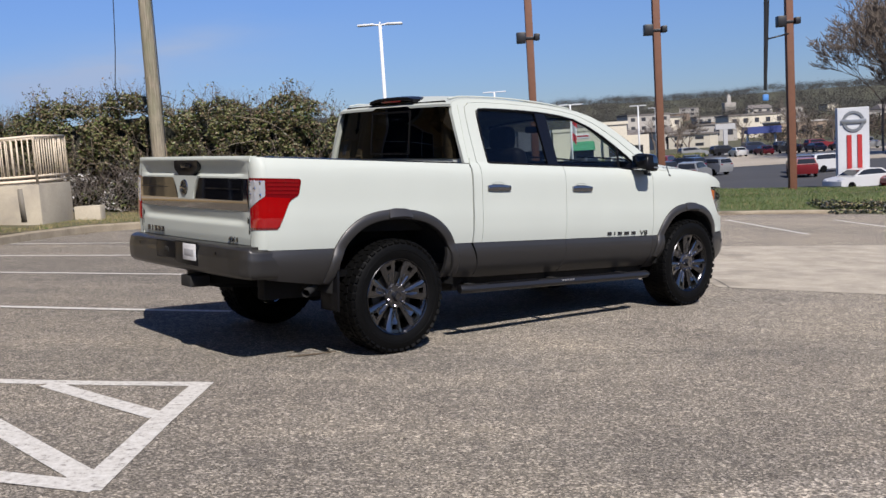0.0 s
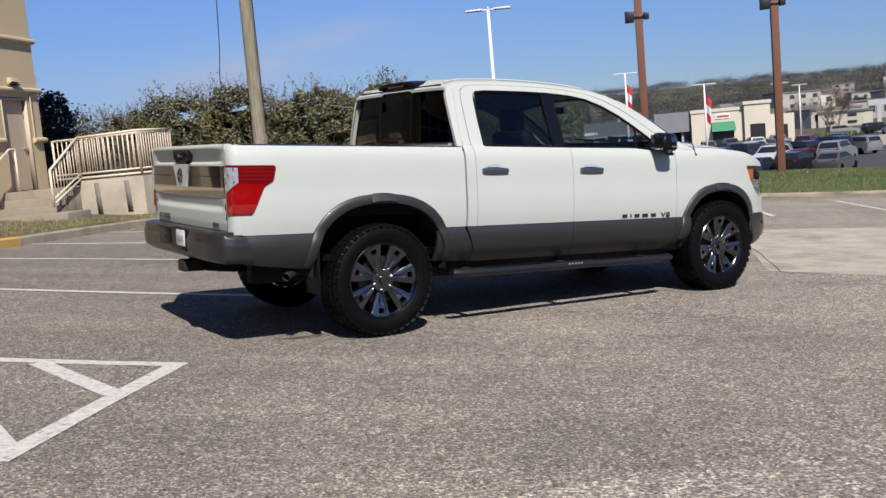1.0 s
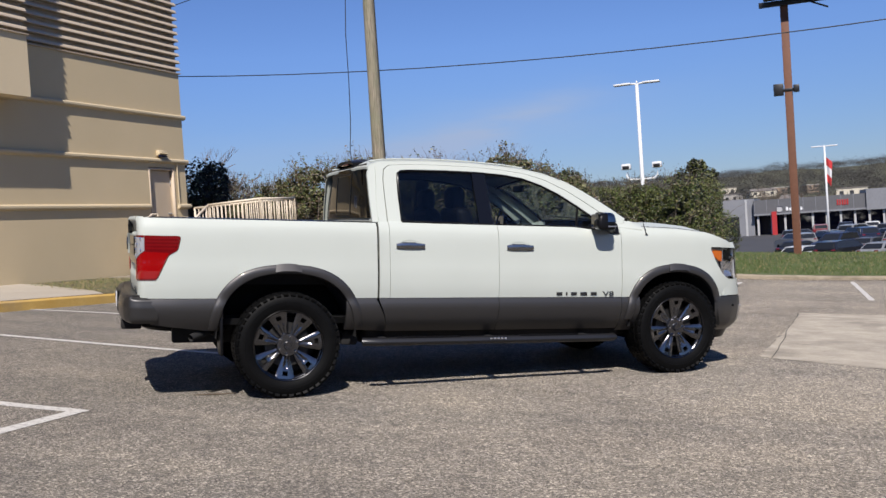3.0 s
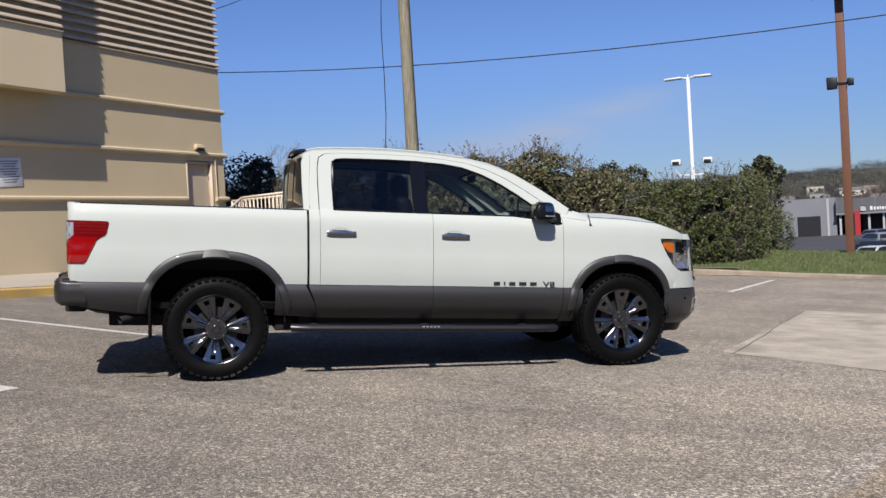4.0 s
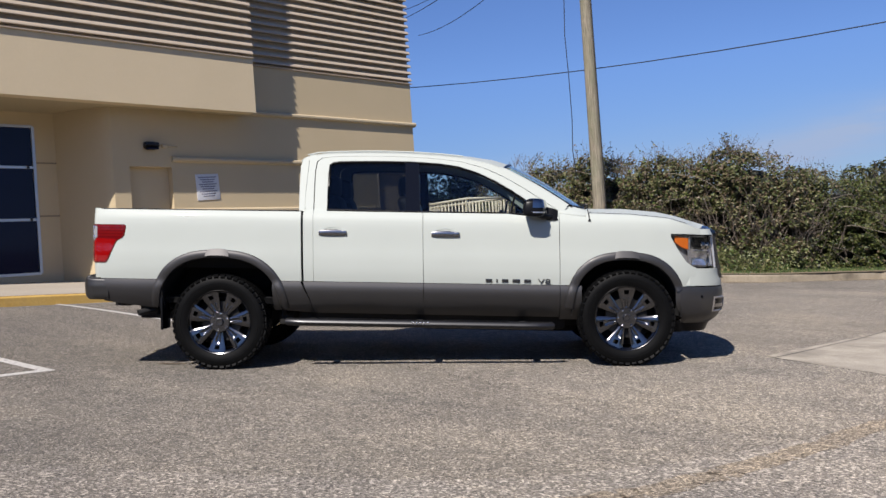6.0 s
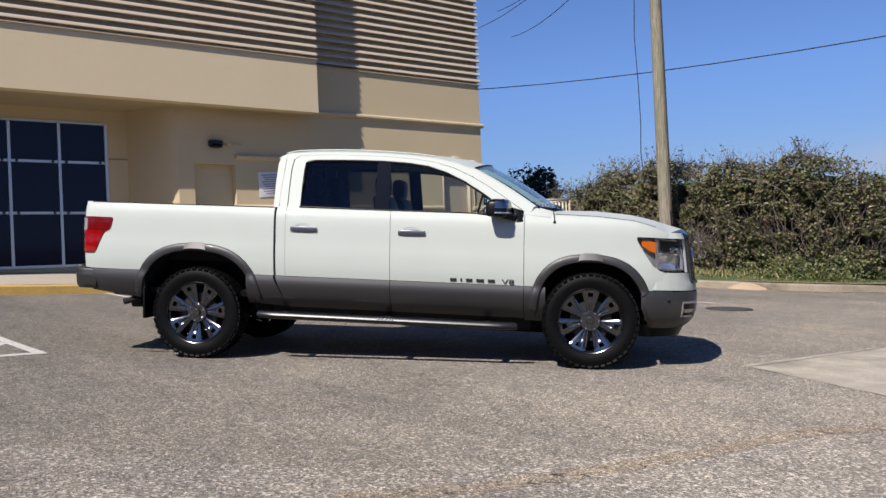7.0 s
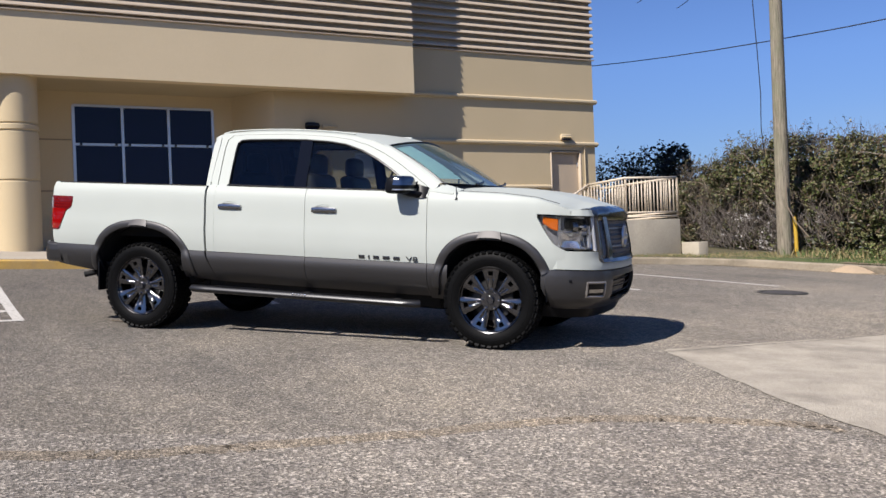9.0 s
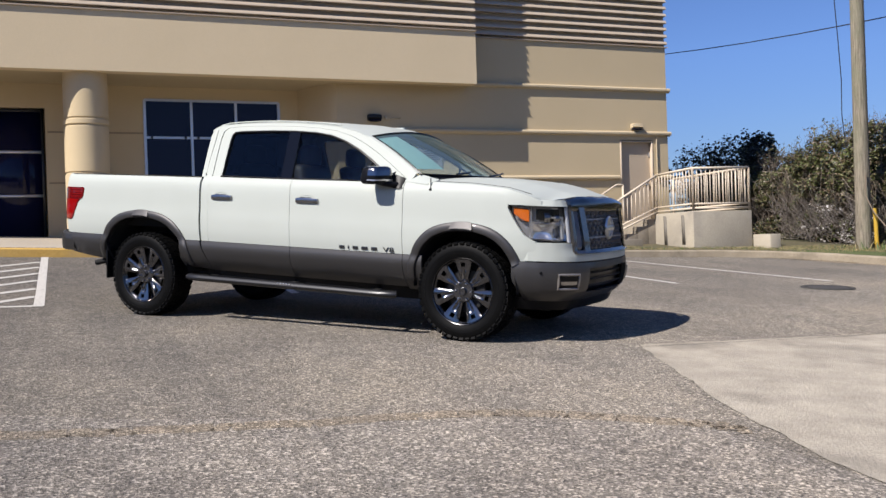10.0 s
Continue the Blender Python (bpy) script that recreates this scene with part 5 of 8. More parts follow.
        hx = [(math.cos(radians(60 * k + 30)) * 0.0525, math.sin(radians(60 * k + 30)) * 0.0275) for k in range(6)]
        f = [bm.verts.new((p[0] - 0.02, p[1] + q, p[2] + w)) for q, w in hx]
        g = [bm.verts.new((p[0], p[1] + q * 0.97, p[2] + w * 0.97)) for q, w in hx]
        o = [bm.verts.new((p[0] + 0.004, p[1] + q * 0.90, p[2] + w * 0.87)) for q, w in hx]
        h = [bm.verts.new((p[0] - 0.012, p[1] + q * 0.86, p[2] + w * 0.80)) for q, w in hx]
        for k in range(6):
            n2 = (k + 1) % 6
            bm.faces.new((f[k], f[n2], g[n2], g[k])), bm.faces.new((g[k], g[n2], o[n2], o[k])), bm.faces.new((o[k], o[n2], h[n2], h[k]))
tpart("grille_mesh", bm, M_MESH, "chrome honeycomb grille mesh", smooth=False)
tpart("grille_bar", nose_patch(g0, g1, 0.858, 0.886, 40, 2, 0.030, 0.05), M_GRILLE)
for zb_ in (0.985, 1.135):
    tpart("grille_bar", nose_patch(m0, m1, zb_ - 0.006, zb_ + 0.006, 30, 1, 0.016, 0.02), M_MESH)
# plain round emblem
bm = lathe([(0.072, 0.0), (0.078, 0.016), (0.095, 0.016), (0.101, 0.0)], 36)
box((0.22, 0.018, 0.035), (0, 0.012, 0), 0.005, bm)
lathe([(0.0, 0.004), (0.074, 0.004)], 30, bm=bm)
bm.transform(Matrix.Translation((4.480, 0, 1.06)) @ Matrix.Rotation(radians(-90), 4, "Z"))
tpart("emblem", bm, M_SATIN, "plain chrome ring emblem")

# front bumper
def bump_out(z):
    return 0.018 - 0.05 * ((z - 0.70) / 0.20) ** 2 - 0.05 * max(0.0, (0.56 - z) / 0.1) ** 2
b0 = s_of_y(-0.955)
def bumper_at(s0, s1, z0, z1, extra=0.0):
    return lambda u, v: nose(s0 + (s1 - s0) * u, z0 + (z1 - z0) * v, bump_out(z0 + (z1 - z0) * v) + extra)
iy = s_of_y(-0.50)
def bumper_end(flip):
    def at(u, v):
        z = 0.455 + 0.330 * v
        start = s_of_y(-0.946) + (s_of_y(-0.926) - s_of_y(-0.946)) * ss(0.66, 0.46, z)
        k = start + (iy - start) * u
        p = nose(1 - k if flip else k, z, bump_out(z))
        return p
    return skirt(grid(at, 24, 12), (-0.04, 0, 0))
fb = tpart("front_bumper", bumper_end(False), M_GREY, "dark grey front bumper")
tpart("bumper_end", bumper_end(True), M_GREY, parent=fb)
tpart("bumper_gap", nose_patch(s_of_y(-0.95), s_of_y(0.95), 0.770, 0.800, 50, 1, -0.012, 0.02), M_TRIMBLACK)
tpart("bumper_top", skirt(grid(bumper_at(iy, 1 - iy, 0.735, 0.785), 24, 4), (-0.05, 0, 0)), M_GREY, parent=fb)
tpart("bumper_lip", skirt(grid(bumper_at(iy, 1 - iy, 0.455, 0.535), 24, 4), (-0.05, 0, 0)), M_GREY, parent=fb)
tpart("bumper_intake", grid(bumper_at(iy - 0.01, 1 - iy + 0.01, 0.53, 0.74, -0.07), 24, 3), M_TRIMBLACK, "black lower intake", fb)
for k in range(3):
    tpart("intake_slat", tube([nose(iy + (1 - 2 * iy) * i / 20, 0.585 + 0.05 * k, -0.035) for i in range(21)], 0.007, 4), M_UNDER, parent=fb)
tpart("air_dam", skirt(grid(lambda u, v: nose(b0 + 0.02 + (1 - 2 * b0 - 0.04) * u, 0.385 + 0.10 * v, -0.09 - 0.05 * (1 - v)), 40, 3), (-0.05, 0, 0)), M_TRIMBLACK, "black air dam")
for s in (-1, 1):
    f0, f1 = s_of_y(-0.815), s_of_y(-0.655)
    def fog(off, q=0.0, zz0=0.572, zz1=0.69):
        def at(u, v):
            z = zz0 + q + (zz1 - zz0 - 2 * q) * v
            p = nose(f0 + q * 0.3 + (f1 - f0 - q * 0.6) * u, z, bump_out(z) + off)
            return (p[0], p[1] if s == -1 else -p[1], p[2])
        return at
    tpart("fog_lamp_recess", skirt(grid(fog(0.002), 8, 4), (-0.02, 0, 0)), M_TRIMBLACK, parent=fb)
    loop = [fog(0.003)(u, v) for u, v in [(i / 6, 0) for i in range(7)] + [(1, j / 4) for j in range(1, 5)] + [(1 - i / 6, 1) for i in range(1, 7)] + [(0, 1 - j / 4) for j in range(1, 4)]]
    tpart("fog_lamp_bezel", tube(loop, 0.010, 8, closed=True), M_MESH, "chrome fog lamp bezel", fb)
    tpart("fog_lamp", skirt(grid(fog(0.005, 0.030, 0.575, 0.665), 6, 3), (-0.01, 0, 0)), M_DCHROME, parent=fb)
    p = nose(s_of_y(-0.89), 0.70, bump_out(0.70) + 0.002)
    bm = lathe([(0.0, 0.004), (0.012, 0.003), (0.014, 0.0)], 12)
    bm.transform(Matrix.Translation((p[0], s * abs(p[1]), p[2])) @ Matrix.Rotation(radians(180), 4, "Z") if s == -1 else Matrix.Translation((p[0], s * abs(p[1]), p[2])))
    tpart("parking_sensor", bm, M_TRIMBLACK, parent=fb)

# tail: tailgate, lamps, bumper
GATE_Z = smooth_table([(0.80, -1.108), (0.86, -1.118), (0.94, -1.121), (0.975, -1.100), (1.035, -1.118), (1.27, -1.120), (1.285, -1.094), (1.345, -1.108), (1.372, -1.134), (1.39, -1.136), (1.405, -1.124)], 200, 2)
GATE_FLAT = smooth_table([(0.80, -1.108), (0.86, -1.118), (1.36, -1.122), (1.38, -1.127), (1.405, -1.120)], 200, 2)
def gate_x(y, z):
    k = ss(0.84, 0.70, abs(y))
    return lerp(GATE_Z, z) * k + lerp(GATE_FLAT, z) * (1 - k) - 0.02 * (1 - (y / 0.86) ** 2)
gate = tpart("tailgate", skirt(grid(lambda u, v: (gate_x(0.86 * (2 * u - 1), 0.815 + 0.59 * v), 0.874 * (2 * u - 1), 0.815 + 0.59 * v), 44, 60), (0.05, 0, 0)), M_WHITE, "white tailgate with dark chrome trim band")
tpart("gate_top", grid(lambda u, v: (gate_x(0.86 * (2 * u - 1), 1.405) + 0.07 * v, 0.874 * (2 * u - 1), 1.405), 30, 2), M_WHITE, parent=gate)
band_x = lambda y: -1.124 - 0.02 * (1 - (y / 0.86) ** 2)
M_BANDCHROME = mat("satin dark chrome", (0.42, 0.40, 0.37), 0.12, 1.0)
for s in (-1, 1):
    tpart("trim_band", skirt(grid(lambda u, v: (band_x(0.855 * u) - 0.010 + 0.012 * ss(0.25, 0.0, v), s * (0.855 * u), 1.040 + 0.215 * v), 14, 6), (0.03, 0, 0)), M_BANDCHROME, "dark chrome trim band", gate)
    tpart("trim_inset", skirt(grid(lambda u, v: (band_x(0.2 + 0.6 * u) - 0.014, s * (0.14 + 0.07 * v + (0.655 - 0.07 * v) * u), 1.108 + 0.148 * v), 12, 4), (0.02, 0, 0)), M_GLOSSBLACK, parent=gate)
    tpart("inset_rib", box((0.006, 0.56, 0.006), (band_x(0.5) - 0.015, s * 0.50, 1.185), 0.002), M_TRIMBLACK, parent=gate)
tpart("trim_centre", skirt(grid(lambda u, v: (band_x(0) - 0.020, (0.115 + 0.09 * v ** 1.6) * (2 * u - 1), 1.104 + 0.165 * v), 10, 6), (0.03, 0, 0)), M_WHITE, parent=gate)
bm = lathe([(0.036, 0.0), (0.040, 0.008), (0.052, 0.008), (0.057, 0.0)], 30)
lathe([(0.0, 0.002), (0.036, 0.002)], 30, bm=bm)
box((0.115, 0.010, 0.022), (0, 0.006, 0), 0.003, bm)
bm.transform(Matrix.Translation((band_x(0) - 0.021, 0.01, 1.185)) @ Matrix.Rotation(radians(90), 4, "Z"))
tpart("emblem", bm, M_DCHROME, "plain chrome ring emblem", gate)
hnd = tpart("gate_handle", skirt(grid(lambda u, v: (band_x(0) - 0.014 + 0.018 * math.sin(math.pi * u) * math.sin(math.pi * v), (0.118 + 0.068 * ss(0.0, 0.55, v)) * (2 * u - 1), 1.268 + 0.108 * v), 14, 8), (0.03, 0, 0)), M_TRIMBLACK, "black tailgate handle", gate)
tpart("handle_grip", box((0.018, 0.15, 0.028), (band_x(0) - 0.010, 0.0, 1.335), 0.008, seg=2), M_GLOSSBLACK, parent=hnd)
# unreadable dark lettering on the gate, as plain bars
for i, w in enumerate((0.050, 0.022, 0.050, 0.052, 0.052)):
    tpart("lettering_bar", box((0.003, w, 0.040), (gate_x(0.735 - 0.068 * i, 0.862) - 0.002, 0.735 - 0.068 * i, 0.862), 0.001), M_BADGE, parent=gate)


def tail_pt(l, z, out=0.0):
    """A place on the rear corner: l from the gate's edge round to the flank."""
    def at(q):
        h = hw(-1.05, z)
        if q < 0.025:
            return -1.122, h - 0.085 - (0.025 - q) * 0.9
        if q < 0.15:
            w = (0.15 - q) / 0.125 * math.pi / 2
            return -1.05 - 0.072 * math.sin(w), h - 0.085 * (1 - math.cos(w))
        x = -1.05 + (q - 0.15)
        return x, hw(x, z) + 0.002 * ss(0.15, 0.16, q)
    (xa, ya), (xb, yb), (x, y) = at(l - 0.006), at(l + 0.006), at(l)
    d = math.hypot(xb - xa, yb - ya)
    return x - (yb - ya) / d * out, y + (xb - xa) / d * out, z


for s in (-1, 1):
    def around(f, nu, nv, depth=0.0):
        bm = grid(lambda u, v: (lambda p: (p[0], s * p[1], p[2]))(f(u, v)), nu, nv)
        return skirt(bm, (0.012, -s * 0.012, 0)) if depth else bm
    tpart("bed_corner", around(lambda u, v: tail_pt(0.002 + 0.150 * u, 0.792 + 0.603 * v), 18, 14, 1), M_WHITE)
    tpart("corner_top", around(lambda u, v: (lambda a_, b_: tuple(a_[i] + (b_[i] - a_[i]) * v for i in range(3)))(tail_pt(0.002 + 0.160 * u, 1.395), (-1.03, 0.87, 1.402)), 14, 2), M_WHITE)
    # lamp: red lens wrapped round the corner, with a clear reversing segment
    lo_w = lambda l: lerp([(0.0, 0.924), (0.205, 0.927), (0.222, 0.945), (0.298, 1.105), (0.312, 1.122), (0.362, 1.150), (0.372, 1.165), (0.386, 1.235)], l)
    hi_w = lambda l: 1.262 - 0.012 * ss(0.375, 0.388, l)
    def lens_at(l0, l1, lo, hi, out):
        def f(u, v):
            l = l0 + (l1 - l0) * u
            a_, b_ = lo(l), hi(l)
            return tail_pt(l, a_ + (b_ - a_) * v, out)
        return f
    lmp = tpart("tail_lamp", around(lens_at(0.006, 0.387, lo_w, hi_w, 0.006), 44, 12, 1), M_REDDEEP, "red tail lamp with clear reversing segment")
    split = lambda l: lerp([(0.0, 1.05), (0.05, 1.085), (0.125, 1.145), (0.387, 1.135)], l)
    tpart("lamp_lower_lens", around(lens_at(0.012, 0.30, lambda l: lo_w(l) + 0.012, lambda l: max(split(l) - 0.006, lo_w(l) + 0.014), 0.009), 30, 8, 1), M_REDBRIGHT, "bright red brake lens", lmp)
    for k in range(4):
        tpart("lamp_stripe", around(lens_at(0.14, 0.372, lambda l: max(1.158 + 0.026 * k, lo_w(l) + 0.006), lambda l: max(1.158 + 0.026 * k, lo_w(l) + 0.006) + 0.014, 0.0085), 16, 2, 1), M_REDLENS, parent=lmp)
    rv = tpart("reversing_segment", around(lens_at(0.012, 0.128, split, lambda l: 1.245, 0.010), 12, 6, 1), M_SEGMENT, "clear silver reversing segment", lmp)
    for k in range(3):
        for j in range(4):
            if 1.105 + 0.042 * j > split(0.03 + 0.034 * k) + 0.012:
                q = tail_pt(0.03 + 0.034 * k, 1.105 + 0.042 * j, 0.010)
                bm = box((0.022, 0.022, 0.034), (q[0] + 0.007, s * (q[1] - 0.007), q[2]), 0.007)
                tpart("facet", bm, M_CHROME if (k + j) % 2 else M_SEGMENT, parent=rv)
    tpart("lamp_seam", tube([(lambda p: (p[0], s * p[1], p[2]))(tail_pt(0.0, 0.80 + 0.05 * i, -0.002)) for i in range(12)], 0.003, 5), M_TRIMBLACK)
# rear bumper
RB = [(-1.042, -0.984), (-1.12, -0.984), (-1.185, -0.965), (-1.225, -0.90), (-1.243, -0.78), (-1.255, -0.5), (-1.26, 0.0), (-1.255, 0.5), (-1.243, 0.78), (-1.225, 0.90), (-1.185, 0.965), (-1.12, 0.984), (-1.042, 0.984)]
RBS = np.cumsum([0] + [math.dist(p, q) for p, q in zip(RB, RB[1:])])
_rx = smooth_table(list(zip((RBS / RBS[-1]).tolist(), [p[0] for p in RB])), 300, 4)
_ry = smooth_table(list(zip((RBS / RBS[-1]).tolist(), [p[1] for p in RB])), 300, 4)
RB_IN = smooth_table([(0.0, 0.045), (0.10, 0.012), (0.22, 0.004), (0.60, 0.0), (0.70, 0.004), (0.80, 0.010), (0.90, 0.014), (0.96, 0.03), (1.0, 0.06)], 80, 1)
def rb_at(u, v, z0=0.597, z1=0.812):
    x, y = lerp(_rx, u), lerp(_ry, u)
    k = lerp(RB_IN, v)
    end = ss(0.93, 0.985, abs(y))
    return (x + k * (1 - end), y - math.copysign(k * 0.7 * end, y), z0 + (z1 - 0.020 * end - z0) * v)
rb = tpart("rear_bumper", skirt(grid(rb_at, 90, 20), (0.06, 0, 0)), M_BUMPER, "dark grey rear bumper")
tpart("bumper_step", box((0.13, 1.72, 0.016), (-1.135, 0, 0.800), 0.006), M_TRIMBLACK, parent=rb)
tpart("bumper_recess", box((0.020, 0.36, 0.165), (-1.250, -0.185, 0.725), 0.012), M_TRIMBLACK, parent=rb)
tpart("step_pocket", box((0.022, 0.32, 0.125), (-1.252, 0.14, 0.735), 0.018, seg=2), M_TRIMBLACK, parent=rb)
tpart("pocket_socket", box((0.010, 0.07, 0.035), (-1.262, 0.12, 0.735), 0.004), M_UNDER, parent=rb)
tpart("number_plate", box((0.006, 0.195, 0.115), (-1.264, -0.25, 0.738), 0.003), M_PLATE, "white number plate", rb)
tpart("plate_bar", box((0.003, 0.14, 0.045), (-1.2675, -0.25, 0.735), 0.001), mat("faded plate ink", (0.336, 0.336, 0.344), 0.6), parent=rb)
for y0 in (-0.62, 0.62):
    bm = lathe([(0.0, -0.004), (0.012, -0.003), (0.014, 0.0)], 12)
    bm.transform(Matrix.Translation((-1.253, y0, 0.755)) @ Matrix.Rotation(radians(-90), 4, "Z"))
    tpart("parking_sensor", bm, M_TRIMBLACK, parent=rb)
tpart("hitch_receiver", box((0.16, 0.15, 0.085), (-1.15, -0.10, 0.520), 0.012), M_UNDER)
tpart("hitch_bar", box((0.2, 0.9, 0.06), (-1.0, 0, 0.67), 0.015), M_UNDER)
tpart("exhaust_tip", tube([(-0.46, -0.66, 0.53), (-0.60, -0.82, 0.52), (-0.74, -0.92, 0.480)], 0.029, 14, cap=False), M_UNDER)

# cargo bed
tpart("bed_floor", box((1.84, 1.66, 0.03), (-0.20, 0, 0.90)), M_UNDER)
for s in (-1, 1):
    tpart("bed_inner_wall", box((1.84, 0.03, 0.48), (-0.20, s * 0.84, 1.13)), M_UNDER)
    tpart("bed_rail", skirt(grid(lambda u, v: (-1.03 + 1.758 * u, s * (hw(-1.03 + 1.758 * u, 1.38) - 0.012 - 0.12 * v), 1.392 + 0.014 * math.sin(math.pi * (0.15 + 0.7 * v))), 20, 6), (0, 0, -0.03)), M_TRIMBLACK, "black bed rail cap")
tpart("bed_front_wall", box((0.03, 1.66, 0.50), (0.715, 0, 1.14)), M_UNDER)

# black plate behind the gap between bed and cab, for its shade
tpart("bed_gap_shade", box((0.012, 1.90, 0.72), (0.7405, 0, 1.025)), M_UNDER)
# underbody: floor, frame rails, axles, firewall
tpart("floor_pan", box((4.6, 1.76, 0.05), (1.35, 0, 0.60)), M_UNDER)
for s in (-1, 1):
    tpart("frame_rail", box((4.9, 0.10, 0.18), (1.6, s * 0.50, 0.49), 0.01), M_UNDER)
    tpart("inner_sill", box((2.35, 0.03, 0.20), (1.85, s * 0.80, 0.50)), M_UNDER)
# unseen belly parts, added in near-black to darken the view underneath
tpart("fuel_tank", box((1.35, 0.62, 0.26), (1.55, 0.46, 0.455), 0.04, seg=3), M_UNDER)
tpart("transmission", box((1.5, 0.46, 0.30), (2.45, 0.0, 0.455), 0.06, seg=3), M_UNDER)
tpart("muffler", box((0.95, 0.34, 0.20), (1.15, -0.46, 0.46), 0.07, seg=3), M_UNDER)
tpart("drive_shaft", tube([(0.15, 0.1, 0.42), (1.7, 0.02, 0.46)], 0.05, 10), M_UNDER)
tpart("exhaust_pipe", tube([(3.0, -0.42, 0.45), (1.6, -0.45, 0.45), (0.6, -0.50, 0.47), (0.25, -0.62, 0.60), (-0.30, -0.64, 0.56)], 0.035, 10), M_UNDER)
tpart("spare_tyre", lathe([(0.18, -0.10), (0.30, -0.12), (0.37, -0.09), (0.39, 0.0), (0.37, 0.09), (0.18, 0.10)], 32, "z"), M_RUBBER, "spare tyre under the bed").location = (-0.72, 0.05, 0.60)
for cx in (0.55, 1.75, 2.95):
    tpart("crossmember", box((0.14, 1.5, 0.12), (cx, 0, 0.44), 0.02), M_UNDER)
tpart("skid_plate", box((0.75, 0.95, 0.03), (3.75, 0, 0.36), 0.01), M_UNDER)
tpart("rear_axle", tube([(0, -0.80, 0.415), (0, -0.12, 0.415), (0, 0.12, 0.415), (0, 0.80, 0.415)], 0.055, 12), M_UNDER, rake=False)
tpart("rear_differential", lathe([(0.0, -0.16), (0.10, -0.13), (0.15, 0.0), (0.10, 0.13), (0.0, 0.16)], 18), M_UNDER, rake=False).location = (0, 0.1, 0.415)
tpart("front_axle", tube([(WB, -0.80, 0.42), (WB, 0.80, 0.42)], 0.06, 12), M_UNDER, rake=False)
tpart("engine_block", box((1.0, 1.0, 0.85), (3.65, 0, 0.87), 0.05), M_UNDER)
tpart("firewall", box((0.05, 1.74, 0.75), (3.0, 0, 1.02)), M_UNDER)

# cabin
tpart("dashboard", box((0.42, 1.62, 0.30), (2.78, 0, 1.26), 0.07, seg=3), M_CABIN)
for y0 in (-0.40, 0.40):
    for x0, nm in ((1.95, "front_seat"), (1.28, "rear_seat")):
        st = tpart(nm, box((0.52, 0.56, 0.18), (x0 + 0.08, y0, 0.98), 0.06, seg=3), M_SEAT, "dark leather seat")
        bm = box((0.15, 0.52, 0.58), (x0 - 0.22, y0, 1.26), 0.06, seg=3)
        for v in bm.verts:
            v.co.x -= 0.22 * (v.co.z - 1.0)
            v.co.y = y0 + (v.co.y - y0) * (1 - 0.25 * max(0, v.co.z - 1.3))
        tpart("backrest", bm, M_SEAT, parent=st)
        bm = box((0.13, 0.27, 0.21), (x0 - 0.340, y0, 1.635), 0.062, seg=4)
        tpart("headrest", bm, M_SEAT, parent=st)
bm = bmesh.new()
tube([(0.185 * math.cos(2 * math.pi * i / 28), 0.185 * math.sin(2 * math.pi * i / 28), 0) for i in range(28)], 0.016, 8, bm, closed=True)
box((0.34, 0.06, 0.03), (0, 0, 0), 0.01, bm)
bm.transform(Matrix.Translation((2.44, 0.40, 1.28)) @ Matrix.Rotation(radians(-65), 4, "Y"))
tpart("steering_wheel", bm, M_CABIN)
tpart("headliner", grid(lambda u, v: (0.75 + 1.45 * u, 0.70 * (2 * v - 1), lerp(ZG, 0.75 + 1.45 * u) - 0.03), 12, 8), M_HEADLINER)
tpart("cabin_floor", box((2.3, 1.7, 0.03), (1.85, 0, 0.70)), M_CABIN)
for s in (-1, 1):
    tpart("door_card", box((2.0, 0.04, 0.66), (1.85, s * 0.89, 1.05), 0.015), M_CABIN)
tpart("inner_mirror", box((0.03, 0.22, 0.065), (2.42, 0, 1.76), 0.012), M_CABIN)
# pale teal sheet close behind the windscreen's right edge
bm = grid(lambda u, v: (lambda q: (q[0] - 0.02, q[1], q[2] - 0.012))(ws_at(0.02 + 0.20 * u, 0.05 + 0.80 * v)), 10, 10)
tpart("windscreen_teal_sheet", bm, worn("pale teal film", (0.24, 0.4, 0.368), (0.288, 0.448, 0.416), 0.5), "pale teal sheet inside the windscreen")

# side lettering: a plain bar for the model word, readable engine size
for s in (-1, 1):
    zL = 0.818
    wd = [0.056, 0.014, 0.056, 0.066, 0.060]
    x = 2.332
    for w in wd:
        tpart("lettering_bar", box((w, 0.004, 0.027), (x + w / 2, s * (hw(x, zL) + 0.003), zL), 0.001), M_BADGE, parent=doors["front_door", s])
        x += w + 0.035
    rot = Matrix.Rotation(radians(90), 4, "X") if s == -1 else Matrix.Rotation(radians(180), 4, "Z") @ Matrix.Rotation(radians(90), 4, "X")
    bm = join_text("V8", 0.058, 0.003, Matrix.Translation((2.838, s * (hw(2.84, zL) + 0.004), zL - 0.020)) @ rot @ Matrix.Diagonal((1.75, 1, 1, 1)))
    tpart("engine_letters", bm, M_BADGE, "dark chrome letters V8", doors["front_door", s], smooth=False)
bm = join_text("4X4", 0.052, 0.002, Matrix.Translation((gate_x(0.62, 0.85) - 0.005, -0.645, 0.828)) @ Matrix.Rotation(radians(-90), 4, "Z") @ Matrix.Rotation(radians(90), 4, "X") @ Matrix.Diagonal((1.55, 1, 1, 1)))
tpart("drive_letters", bm, M_BADGE, "dark chrome letters 4X4", gate, smooth=False)


